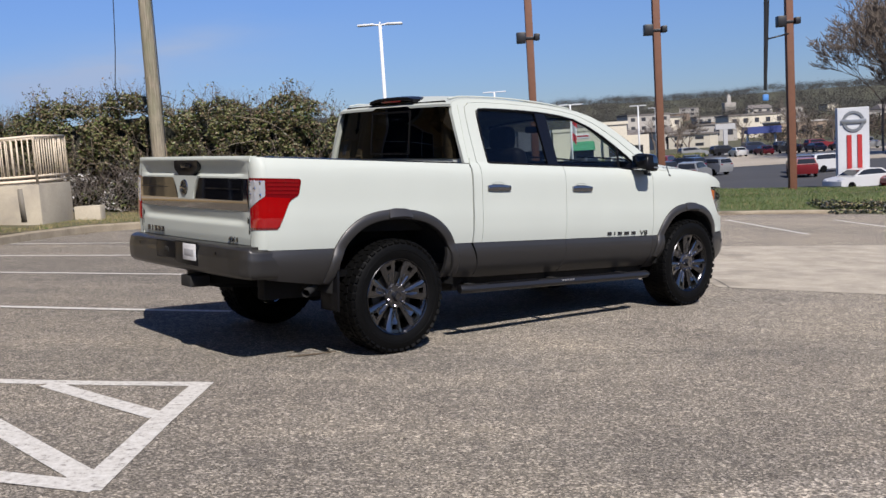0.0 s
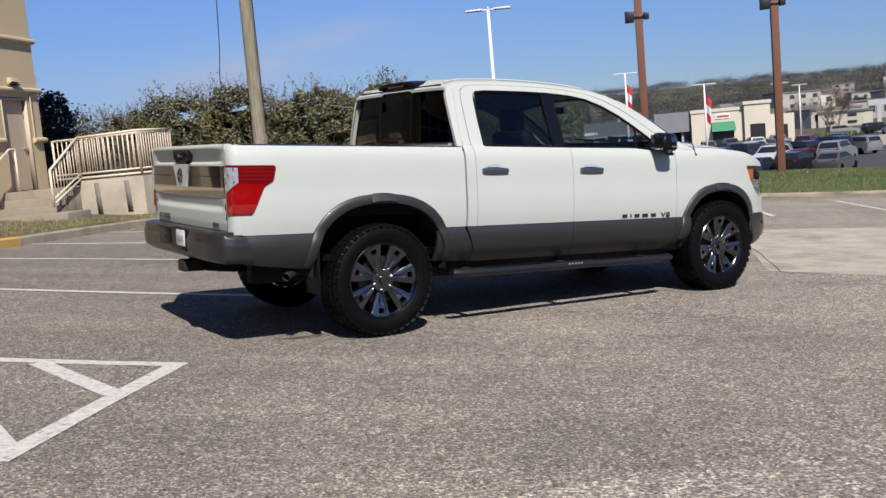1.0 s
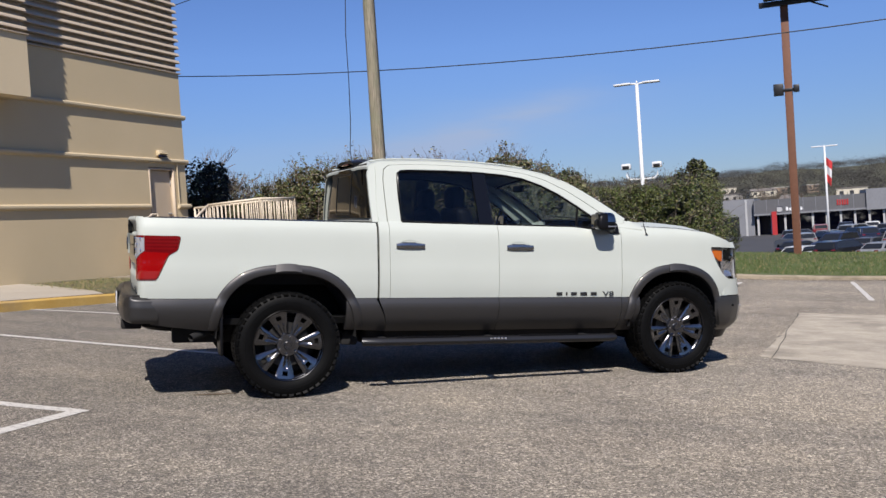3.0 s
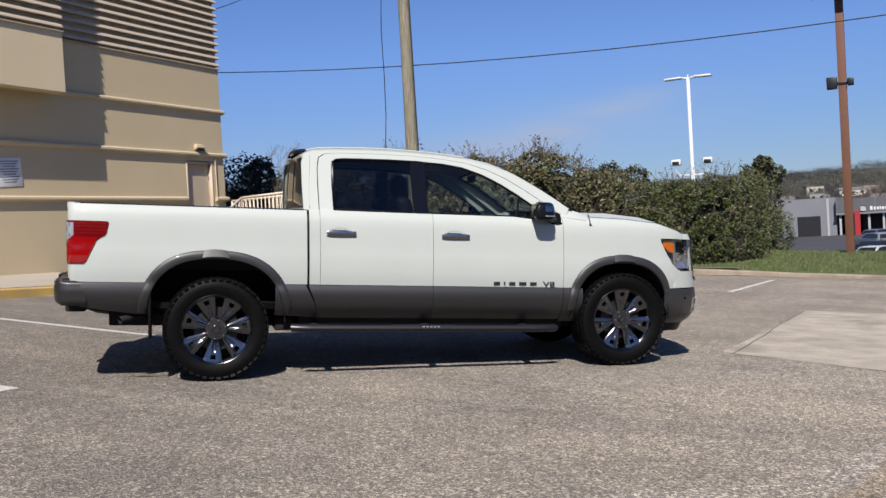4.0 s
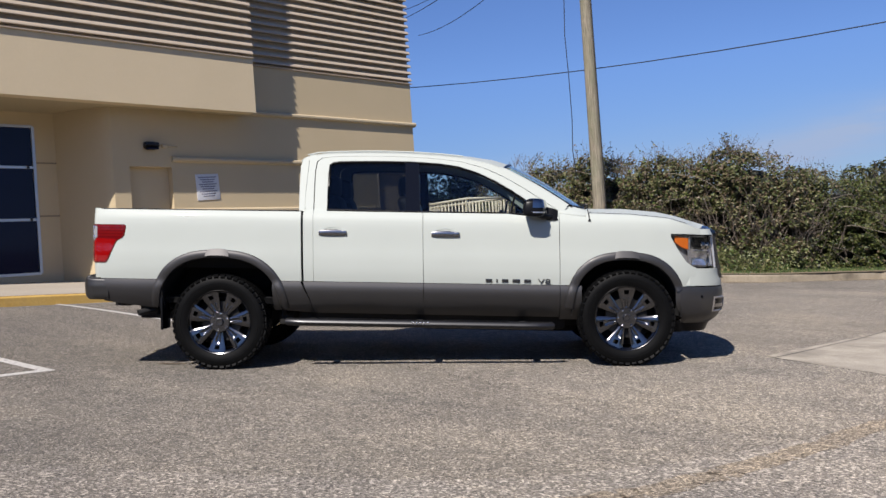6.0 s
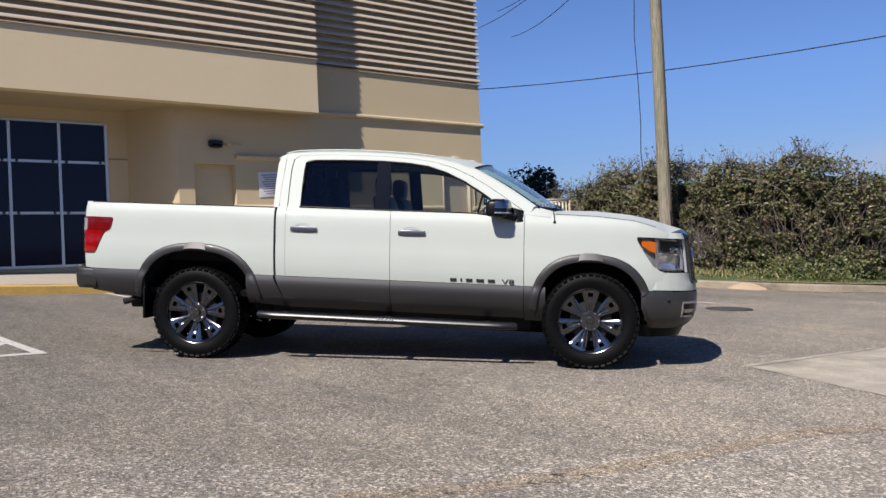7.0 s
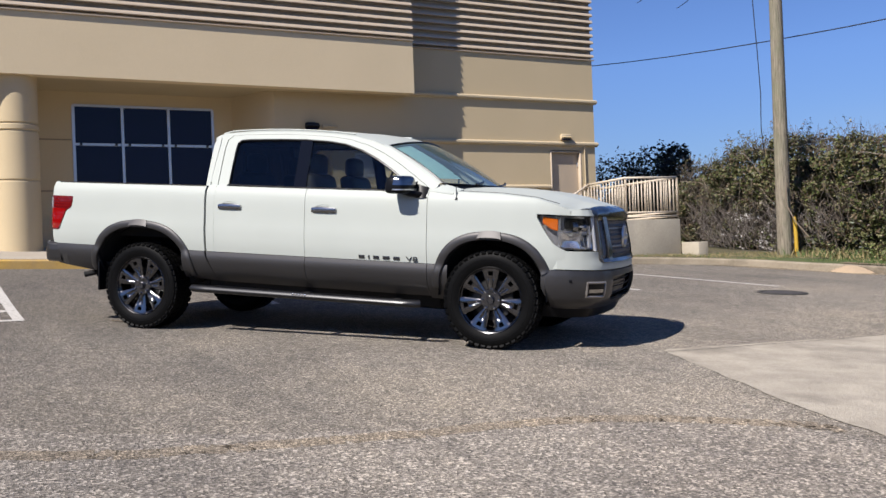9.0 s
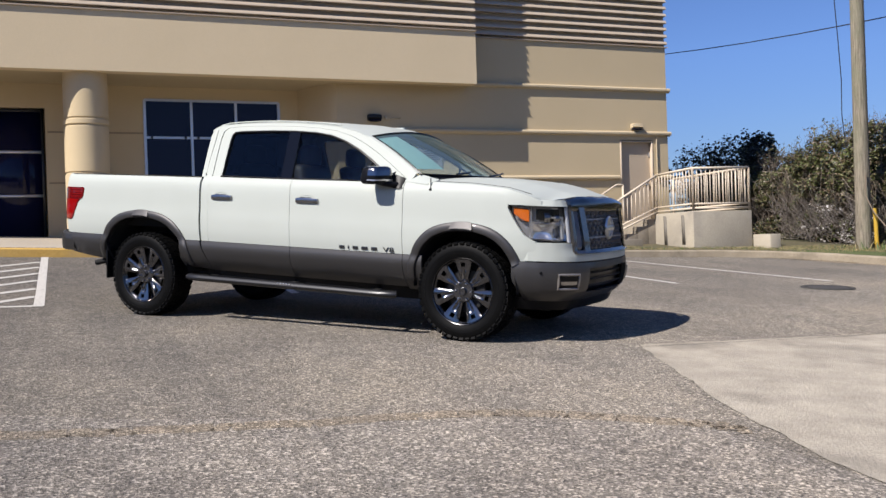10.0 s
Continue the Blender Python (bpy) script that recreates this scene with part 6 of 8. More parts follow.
# wheels
def tyre_mesh():
    prof = [(0.266, -0.105), (0.277, -0.126), (0.312, -0.143), (0.355, -0.145), (0.388, -0.133), (0.4065, -0.120), (0.411, -0.09), (0.411, 0.0),
            (0.411, 0.09), (0.4065, 0.120), (0.388, 0.133), (0.355, 0.145), (0.312, 0.143), (0.277, 0.126), (0.266, 0.105)]
    bm = lathe(prof, 72)
    for i in range(44):
        a = 2 * math.pi * i / 44
        for k, (y0, w, sh) in enumerate(((-0.103, 0.05, 0.0), (-0.05, 0.042, 0.4), (0.0, 0.045, 0.1), (0.05, 0.042, 0.6), (0.103, 0.05, 0.25))):
            m = Matrix.Rotation(-(a + sh * 2 * math.pi / 44), 4, "Y") @ Matrix.Translation((0.408 if abs(y0) < 0.08 else 0.405, y0, 0)) @ Matrix.Rotation(radians(12 * (1 if k % 2 else -1)), 4, "X")
            bmesh.ops.create_cube(bm, size=1, matrix=m @ Matrix.Diagonal((0.020, w, 0.044, 1)))
        for y0 in (-0.134, 0.134):
            m = Matrix.Rotation(-a, 4, "Y") @ Matrix.Translation((0.384, y0 * 0.935, 0)) @ Matrix.Rotation(radians(30 if y0 > 0 else -30), 4, "Z")
            bmesh.ops.create_cube(bm, size=1, matrix=m @ Matrix.Diagonal((0.048 if i % 2 else 0.036, 0.018, 0.036, 1)))
    # raised ring on the flank
    lathe([(0.335, -0.142), (0.338, -0.146), (0.345, -0.146), (0.348, -0.142)], 72, bm=bm)
    return bm


def rim_parts(parent, sgn):
    """Built for the right side, facing -y; turned by the parent for the left."""
    barrel = lathe([(0.270, -0.112), (0.268, -0.118), (0.258, -0.112), (0.248, -0.09), (0.240, 0.0), (0.252, 0.10)], 60)
    rim = tpart("rim", barrel, M_RIM, "dark chrome alloy rim", parent, rake=False)
    lip = lathe([(0.281, -0.116), (0.282, -0.130), (0.278, -0.134), (0.272, -0.131), (0.266, -0.118), (0.260, -0.104)], 72)
    tpart("rim_lip", lip, M_RIM, parent=parent, rake=False)
    for i in range(7):
        ang = 2 * math.pi * i / 7 + math.pi / 2
        # a pair of bars that spread towards the lip, a groove between them and a slot near the lip
        def blade(u, v):
            r = 0.050 + 0.216 * u
            half = 0.026 + 0.046 * ss(0.0, 1.0, u) + 0.016 * ss(0.82, 1.0, u)
            w = 2 * v - 1
            y = -0.092 - 0.030 * u ** 1.5 + 0.011 * math.exp(-(w / 0.30) ** 4) * ss(0.12, 0.22, u) * ss(0.66, 0.58, u) + 0.010 * abs(w) ** 4
            return (r, y, half * w)
        bm = grid(blade, 18, 20)
        bm.faces.ensure_lookup_table()
        gone = [f for f in bm.faces if 0.205 < f.calc_center_median().x < 0.238 and abs(f.calc_center_median().z) < 0.020]
        bmesh.ops.delete(bm, geom=gone, context="FACES")
        skirt(bm, (0, 0.034, 0))
        bm.transform(Matrix.Rotation(-ang, 4, "Y"))
        sp = tpart("spoke", bm, M_WHEEL, parent=parent, rake=False)
        for w_ in (-1, 1):
            bm = box((0.055, 0.006, 0.006), (0.150, -0.103, w_ * 0.021), 0.002)
            bm.transform(Matrix.Rotation(-ang, 4, "Y"))
            tpart("spoke_insert", bm, M_DCHROME, parent=sp, rake=False)
    hub = lathe([(0.0, -0.130), (0.020, -0.130), (0.024, -0.136), (0.031, -0.136), (0.035, -0.126), (0.037, -0.108), (0.085, -0.106), (0.095, -0.09), (0.09, -0.02)], 36)
    tpart("hub_cap", hub, M_WHEEL, parent=parent, rake=False)
    for i in range(6):
        a = 2 * math.pi * i / 6
        bm = lathe([(0.0, -0.127), (0.008, -0.126), (0.011, -0.120), (0.012, -0.09)], 8)
        bm.transform(Matrix.Translation((0.074 * math.cos(a), 0, 0.074 * math.sin(a))))
        tpart("lug_nut", bm, M_CHROME, parent=parent, rake=False)
    disc = lathe([(0.0, -0.045), (0.175, -0.045), (0.178, -0.035), (0.178, -0.015), (0.0, -0.015)], 40)
    tpart("brake_disc", disc, mat("cast iron disc", (0.05, 0.048, 0.046), 0.5, 0.8), parent=parent, rake=False)
    bm = box((0.09, 0.07, 0.20), (0.14, -0.03, 0.04), 0.02)
    tpart("caliper", bm, M_UNDER, parent=parent, rake=False)
    # black disc that stands in for the shade behind the spokes
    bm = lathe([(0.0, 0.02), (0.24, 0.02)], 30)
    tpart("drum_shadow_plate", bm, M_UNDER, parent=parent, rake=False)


tyre_bm = tyre_mesh()
for cx in (0.0, WB):
    for s in (-1, 1):
        w = new("wheel")
        w.parent = truck
        w.matrix_basis = pose(cx, s * 0.868, TYRE_R, 0, 0 if cx else -19, 0 if s == -1 else 180)
        tpart("tyre", tyre_bm.copy(), M_RUBBER, "black all-terrain tyre", w, rake=False)
        rim_parts(w, s)
tyre_bm.free()

# ---- building ----
bld = thing("building", Matrix(), "tan stucco commercial building with horizontal metal siding above", "building")
XF, XT, XW = -11.02, -11.65, -12.9     # fascia, tower wall, shop wall
YF, YC = 15.30, 21.03                  # fascia end, tower corner
ROOF = 10.4


def bpart(name, bm, material, label="", smooth=False):
    return part(name, bm, material, bld, label, smooth)


def cuboid(x0, x1, y0, y1, z0, z1, bev=0.0, bm=None):
    return box((x1 - x0, y1 - y0, z1 - z0), ((x0 + x1) / 2, (y0 + y1) / 2, (z0 + z1) / 2), bev, bm)


# tower wall with the side door's opening (y 19.56 to 20.56) and the recessed door near the shop
bm = cuboid(-12.05, XT, 13.42, 19.56, -0.2, 5.60)
cuboid(-12.05, XT, 20.56, YC, -0.2, 5.60, bm=bm)
cuboid(-12.05, XT, 19.56, 20.56, 3.16, 5.60, bm=bm)
cuboid(-12.05, XT, 12.42, 13.42, 3.15, 5.60, bm=bm)
bpart("tower_wall", bm, M_STUCCO)
bpart("tower_pier", cuboid(-12.6, XT, 12.05, 12.42, 0.2, 5.60), M_STUCCO)
bm = cuboid(-24.0, -12.05, 20.6, YC - 0.001, -0.5, 5.60)
bpart("side_wall", bm, M_STUCCO)
bpart("core_wall", cuboid(-24.0, -13.3, -14.0, 20.6, -0.5, ROOF - 0.4), M_STUCCO)
# curved return between tower and shop wall
bm = grid(lambda u, v: (XT - 0.002 - 1.278 * ss(0, 1, u) ** 0.8, 12.052 - 0.62 * math.sin(math.pi / 2 * u) , 0.2 + 4.2 * v), 14, 4)
bpart("curved_return", bm, M_STUCCO, smooth=True)
# shop wall round the window and the entrance
for y0, y1, z0, z1 in ((10.97, 12.1, 0.2, 4.45), (5.85, 7.93, 0.2, 4.45), (7.93, 10.97, 4.09, 4.45),
                       (7.93, 10.97, 0.2, 1.02), (-12.0, 2.2, 0.2, 4.45), (2.2, 5.85, 3.85, 4.45)):
    bpart("shop_wall", cuboid(-13.2, XW, y0, y1, z0, z1), M_STUCCO)
# horizontal grooves on the shop wall, their shade painted as slightly proud dark strips
M_GROOVE = worn("groove shade stucco", (0.24, 0.19, 0.12), (0.28, 0.22, 0.14), 0.92, 0.8, 120.0, 0.3, 0.003)
for y0, y1, z in ((10.99, 11.9, 3.33), (10.99, 11.9, 2.22), (5.9, 7.88, 3.33), (5.9, 7.88, 2.22)):
    bpart("wall_groove", cuboid(XW, XW + 0.010, y0, y1, z - 0.016, z + 0.016), M_GROOVE)
# fascia and soffit
bm = cuboid(XF - 0.3, XF, -14.0, YF, 4.36, 5.60)
cuboid(-12.2, XF - 0.3, YF - 0.3, YF, 4.5, 5.6, bm=bm)
bpart("fascia", bm, M_FASCIA)
# soffit colour darkened from the wall stucco to stand in for its shade
bpart("soffit", cuboid(-13.2, XF - 0.3, -14.0, YF - 0.002, 4.38, 4.5), worn("shade-dark soffit stucco", (0.37, 0.30, 0.185), (0.40, 0.325, 0.20), 0.92, 0.8, 120.0, 0.3, 0.003))

# ribbed siding above
PITCH = 0.185
def ribs(z0, n):
    prof = [(-0.085, z0)]
    for i in range(n):
        z = z0 + 0.128 + PITCH * i
        prof += [(-0.085, z - 0.046), (0.052, z - 0.046), (0.058, z - 0.042), (0.058, z - 0.036), (0.048, z - 0.008), (0.022, z + 0.030), (-0.012, z + 0.044), (-0.085, z + 0.050)]
    prof.append((-0.085, z0 + 0.128 + PITCH * (n - 0.5)))
    return prof


def siding(x, y0, y1, z0, n, back):
    bm = bmesh.new()
    pr = ribs(z0, n)
    a = [bm.verts.new((x + o, y0, z)) for o, z in pr]
    b = [bm.verts.new((x + o, y1, z)) for o, z in pr]
    for i in range(len(pr) - 1):
        bm.faces.new((a[i], a[i + 1], b[i + 1], b[i]))
    c = [bm.verts.new((x - back, y, z)) for y in (y0, y1) for z in (pr[0][1], pr[-1][1])]
    bm.faces.new([*b, c[3], c[2]])
    bm.faces.new([*a[::-1], c[0], c[1]])
    bm.faces.new((a[-1], b[-1], c[3], c[1]))
    bm.faces.new((a[0], b[0], c[2], c[0]))
    return bm


bpart("siding", siding(XF - 0.015, -14.0, YF, 5.602, 26, 0.4), M_SIDING, "ribbed tan metal siding")
bpart("siding", siding(XT - 0.015, YF - 0.3, YC + 0.05, 5.602, 26, 0.4), M_SIDING, "ribbed tan metal siding")
bm = siding(0, 0, 11.5, 5.602, 26, 0.4)
bm.transform(Matrix.Translation((-11.80, YC - 0.03, 0)) @ Matrix.Rotation(radians(90), 4, "Z"))
bpart("siding", bm, M_SIDING, "ribbed tan metal siding")
bpart("siding_flashing", cuboid(XT - 0.05, XT + 0.047, YF, YC + 0.06, 5.597, 5.617), M_SIDING)
bpart("siding_flashing", cuboid(XF - 0.05, XF + 0.047, -14, YF + 0.012, 5.597, 5.617), M_SIDING)
bpart("roof", cuboid(-24, -11.0, -14, 21.1, ROOF - 0.3, ROOF - 0.1), M_DARK)

# moulded bands on the tower
def band(y0, y1, z):
    bm = bmesh.new()
    pr = [(0.0, z - 0.07), (0.03, z - 0.055), (0.07, z - 0.045), (0.085, z - 0.02), (0.085, z + 0.02), (0.06, z + 0.045), (0.0, z + 0.06)]
    a = [bm.verts.new((XT + o, y0, q)) for o, q in pr]
    b = [bm.verts.new((XT + o, y1, q)) for o, q in pr]
    for i in range(len(pr) - 1):
        bm.faces.new((a[i], a[i + 1], b[i + 1], b[i]))
    bm.faces.new(a), bm.faces.new(b)
    return bm
for y0, y1, z in ((12.0, YC + 0.07, 4.47), (13.42, YC + 0.07, 3.33), (13.42, 19.50, 2.19), (20.62, YC + 0.07, 2.19), (12.0, 12.56, 2.19)):
    bpart("wall_moulding", band(y0, y1, z), M_TRIM, "cream moulded band")

# doors in the tower
for y0, y1, z0, z1, xx in ((19.56, 20.56, 1.06, 3.14, XT - 0.10), (12.42, 13.42, 0.66, 3.15, XT - 0.16)):
    bm = cuboid(xx - 0.05, xx, y0 + 0.05, y1 - 0.05, z0, z1 - 0.04)
    if y0 < 15:
        bm = cuboid(xx - 0.05, xx, y0, y1, z0, z1)
        dr = bpart("door", bm, M_STUCCO, "flush tan painted door")
        part("door_handle", box((0.07, 0.05, 0.12), (xx + 0.035, y1 - 0.09, 2.02), 0.01), M_ALU, dr)
        part("threshold", cuboid(xx - 0.02, XT + 0.01, y0 + 0.01, y1 - 0.01, 0.60, 0.715), M_TRIM, dr)
        continue
    dr = bpart("door", bm, M_TANDOOR, "tan painted steel door")
    bm = cuboid(xx - 0.02, XT + 0.008, y0, y0 + 0.05, z0, z1)
    cuboid(xx - 0.02, XT + 0.008, y1 - 0.05, y1, z0, z1, bm=bm)
    cuboid(xx - 0.02, XT + 0.008, y0 + 0.05, y1 - 0.05, z1 - 0.045, z1, bm=bm)
    part("door_frame", bm, M_TANDOOR, dr)
    part("door_handle", box((0.06, 0.12, 0.03), (xx + 0.03, y1 - 0.16, z0 + 0.95), 0.008), M_ALU, dr)
    part("hinge", box((0.03, 0.03, 0.12), (xx + 0.015, y1 - 0.07, z1 - 0.35), 0.005), M_ALU, dr)
# conduit beside the side door
bpart("conduit", tube([(XT + 0.03, 20.66, 2.25), (XT + 0.03, 20.66, 3.28)], 0.018, 8), M_TRIM)

# round column under the fascia
bm = lathe([(0.44, 0.6), (0.44, 2.28), (0.418, 2.295), (0.418, 2.325), (0.44, 2.34), (0.44, 3.26), (0.418, 3.275), (0.418, 3.30), (0.45, 3.315), (0.45, 3.40), (0.418, 3.415), (0.418, 3.44), (0.44, 3.455), (0.44, 4.40)], 36, "z")
bm.transform(Matrix.Translation((-11.58, 6.66, 0)))
bpart("column", bm, M_STUCCO, "round tan stucco column", True)

# shop window: three bays by three
win = new("window_1")
win.parent = bld
def wpart(name, bm, material, label=""):
    return part(name, bm, material, win, label, False)
WY, WZ = [7.93, 8.955, 9.965, 10.97], [1.03, 2.15, 3.235, 4.085]
for y in WY:
    wpart("mullion", cuboid(XW - 0.06, XW + 0.02, y - 0.03, y + 0.03, WZ[0], WZ[3]), M_ALU)
for z in WZ:
    wpart("transom", cuboid(XW - 0.06, XW + 0.014, WY[0], WY[-1], z - 0.027, z + 0.027), M_ALU)
for i in range(3):
    for j in range(3):
        bm = cuboid(XW - 0.035, XW - 0.025, WY[i] + 0.03, WY[i + 1] - 0.03, WZ[j] + 0.027, WZ[j + 1] - 0.027)
        wpart("pane", bm, M_NAVYGLASS, "dark navy tinted glass")
for j in (1, 2):
    for i in range(3):
        for f in (0.14, 0.86):
            y = WY[i] + (WY[i + 1] - WY[i]) * f
            wpart("clip", box((0.02, 0.055, 0.05), (XW + 0.024, y, WZ[j]), 0.004), M_BLACK)
# entrance: dark glass doors
ent = new("door_1")
ent.parent = bld
for y0, y1 in ((2.25, 3.45), (3.45, 4.65), (4.65, 5.82)):
    part("pane", cuboid(XW - 0.10, XW - 0.09, y0 + 0.05, y1 - 0.05, 0.95, 3.78), M_NAVYGLASS, ent, "dark glass")
    part("stile", cuboid(XW - 0.12, XW - 0.04, y1 - 0.06, y1, 0.9, 3.84), M_BLACK, ent)
    for z in (1.0, 1.95, 2.9, 3.8):
        part("rail", cuboid(XW - 0.12, XW - 0.05, y0, y1 - 0.06, z - 0.03, z + 0.03), M_ALU if z in (1.95, 2.9) else M_BLACK, ent)

# wall lamps and notice
def wall_lamp(x, y, z, dark):
    m_ = M_BLACK if dark else M_TRIM
    L = thing("wall_lamp", Matrix.Translation((x, y, z)), "dark wall pack lamp on the stucco wall" if dark else "tan wall pack lamp on the stucco wall", "wall lamp")
    bm = box((0.16, 0.34, 0.15), (0.08, 0, 0), 0.03)
    for v in bm.verts:
        if v.co.x > 0.1 and v.co.z < 0:
            v.co.z += 0.06
        if v.co.x > 0.1 and v.co.z > 0:
            v.co.x -= 0.05
    part("housing", bm, m_, L)
    part("lens", box((0.09, 0.28, 0.03), (0.085, 0, -0.07), 0.01), M_NAVYGLASS, L)
    part("back_plate", box((0.03, 0.20, 0.18), (0.015, 0, 0), 0.005), m_, L)
wall_lamp(XT, 12.93, 3.60, True)
wall_lamp(XT, 20.05, 3.50, False)
cj = thing("conduit_box", Matrix.Translation((XT, 13.25, 3.60)), "small tan junction box on the stucco wall", "junction box")
part("box", box((0.06, 0.12, 0.08), (0.03, 0, 0), 0.008), M_TRIM, cj)
part("pipe", tube([(0.03, 0.06, 0), (0.03, 0.32, 0)], 0.012, 8), M_TRIM, cj)
no = thing("notice", pose(XT, 14.3, 2.72, 2.5), "white printed paper notice taped to the wall", "notice")
part("sheet", box((0.012, 0.60, 0.58), (0.008, 0, 0), 0.003), M_PAPER, no)
for i in range(9):
    w = 0.46 - 0.08 * (i * 7 % 3)
    part("print_bar", box((0.004, w, 0.022), (0.016, 0, 0.22 - 0.052 * i), 0.0), M_INK, no)

# landing, steps, ramp and railings
land = thing("entrance_steps", Matrix(), "weathered concrete landing with three steps at the side door", "steps")
zb = 0.2
# stained concrete, darkened so that the shade on the steps is in its colour
M_STEP = worn("weathered shade-dark step concrete", (0.19, 0.16, 0.12), (0.29, 0.25, 0.19), 0.9, 2.0, 50.0, 0.6, 0.008, c3=(0.13, 0.11, 0.085))
part("landing", cuboid(XT, -9.95, 19.2, 21.0, zb, 1.05, 0.012), M_STEP, land)
for i in range(2):
    part("step", cuboid(-11.45, -9.95, 18.9 - 0.3 * i, 19.2 - 0.3 * i, zb, 0.88 - 0.17 * i, 0.012), M_STEP, land)
part("foot_slab", cuboid(-11.55, -9.3, 17.7, 18.6, zb, 0.58, 0.012), M_STEP, land)
M_RETAIN = worn("stained retaining concrete", (0.36, 0.315, 0.24), (0.44, 0.39, 0.30), 0.9, 1.2, 50.0, 0.4, 0.005, c3=(0.224, 0.2, 0.168))
M_WEEP = worn("damp concrete stain", (0.136, 0.12, 0.1), (0.176, 0.16, 0.132), 0.9, 4.0, 50.0)
rampw = thing("ramp_wall", Matrix(), "stained concrete retaining wall of the side ramp", "retaining wall")
part("wall", cuboid(-9.95, -8.45, 19.4, 21.04, 0.0, 1.17, 0.012), M_RETAIN, rampw)
for x in (-9.55, -8.85):
    part("weep_stain", prism([(-0.05, 1.1), (0.06, 1.1), (0.09, 0.42), (-0.03, 0.42)], 0, 0.004, to=lambda a, b, h, x=x: (x + a, 19.4 - 0.004 + h - 0.004, b)), M_WEEP, rampw)
part("end_block", cuboid(-8.44, -7.86, 21.05, 21.35, 0.0, 0.60, 0.012), M_RETAIN, rampw)


def railing(a, b, z_top, z_low, name="railing", posts=True, gap=0.115):
    """A railing of balusters between two ends on the ramp."""
    a, b = Vector(a), Vector(b)
    R_ = thing(name, Matrix(), "cream painted steel railing with upright balusters", "railing", "ramp railings")
    n = max(2, int((b - a).length / gap))
    za, zb_, la, lb = z_top[0], z_top[1], z_low[0], z_low[1]
    part("top_rail", tube([(*a, za), (*b, zb_)], 0.028, 8), M_RAIL, R_)
    part("low_rail", tube([(*a, la), (*b, lb)], 0.022, 8), M_RAIL, R_)
    part("foot_rail", tube([(*a, la - 0.10), (*b, lb - 0.10)], 0.022, 8), M_RAIL, R_)
    for e, z0, z1 in ((a, la - 0.16, za), (b, lb - 0.16, zb_)):
        part("post", tube([(*e, z0), (*e, z1)], 0.028, 8), M_RAIL, R_)
    for i in range(1, n):
        t = i / n
        p = a + (b - a) * t
        part("baluster", tube([(*p, la + (lb - la) * t), (*p, za + (zb_ - za) * t)], 0.012, 6), M_RAIL, R_)
    return R_


railing((-9.9, 19.43), (-8.48, 19.43), (2.10, 2.15), (1.32, 1.34))
railing((-8.48, 19.43), (-8.48, 21.0), (2.15, 2.17), (1.34, 1.34))
railing((-11.4, 20.98), (-8.48, 21.0), (2.12, 2.17), (1.32, 1.34))
railing((-9.9, 18.25), (-9.9, 19.43), (1.45, 2.10), (0.85, 1.32))
for x in (-11.4,):
    hr = thing("handrail", Matrix(), "cream painted steel stair handrail", "handrail", "stair handrails")
    part("rail", tube([(x, 18.35, 1.30), (x, 18.30, 1.42), (x, 18.42, 1.50), (x, 19.25, 1.98), (x, 19.45, 1.98)], 0.024, 8), M_RAIL, hr)
    part("post", tube([(x, 19.45, 1.0), (x, 19.45, 1.98)], 0.024, 8), M_RAIL, hr)
    part("post", tube([(x, 18.45, 0.5), (x, 18.45, 1.5)], 0.024, 8), M_RAIL, hr)
    part("loop", tube([(x, 18.35, 1.30), (x, 18.45, 1.27)], 0.024, 8), M_RAIL, hr)

# ---- poles, cables ----
up = thing("utility_pole", Matrix.Translation((-7.03, 22.98, 0.0)), "weathered wooden utility pole with green stains", "utility pole")
bm = tube([(0, 0, -0.2), (0.0, 0, 3.0), (0.0, 0, 6.0), (0.0, 0, 11.0)], 0.175, 16, r2=0.13)
part("pole", bm, M_WOODPOLE, up)
part("guy_guard", tube([(0.22, 0.16, -0.1), (0.20, 0.15, 0.9), (0.18, 0.14, 1.1)], 0.045, 10), worn("yellow plastic guard", (0.48, 0.288, 0.024), (0.528, 0.336, 0.04), 0.6), up, "yellow plastic guy guard")
part("pole_cable", tube([(0.176, 0.04, 0.4), (0.17, 0.04, 3.2), (0.155, 0.04, 6.0), (0.135, 0.04, 10.0)], 0.012, 6), M_CABLE, up)
part("loose_wire", tube([(0.17, 0, 3.05), (0.38, 0.05, 2.98), (0.5, 0.1, 2.9)], 0.008, 5), M_CABLE, up)
part("vine", tube([(0.2, -0.1, 1.9), (0.25, -0.18, 1.4), (0.5, -0.2, 1.0), (0.9, -0.2, 0.6)], 0.014, 6), mat("dry vine", (0.176, 0.136, 0.096), 0.9), up)


def cable(a, b, sag, name="cable", r=0.016, label="black cable strung over the lot"):
    a, b = Vector(a), Vector(b)
    pts = [a + (b - a) * (i / 24) - Vector((0, 0, sag * 4 * (i / 24) * (1 - i / 24))) for i in range(25)]
    return tagged(obj(name, tube(pts, r, 6), M_CABLE), label, "cable")


tagged(obj("cable", tube([(x, 24.0, 5.17 + 0.0034 * (x - 3.2) ** 2) for x in range(-34, 31, 2)], 0.014, 6), M_CABLE), "black cable strung over the hedge", "cable")
cable((-30, 40, 14.5), (-7.2, 23.3, 10.5), 0.5)
cable((-32, 40, 13.9), (-7.2, 23.1, 10.1), 0.5)
cable((-30, 41, 13.2), (-7.2, 23.2, 9.6), 0.6)
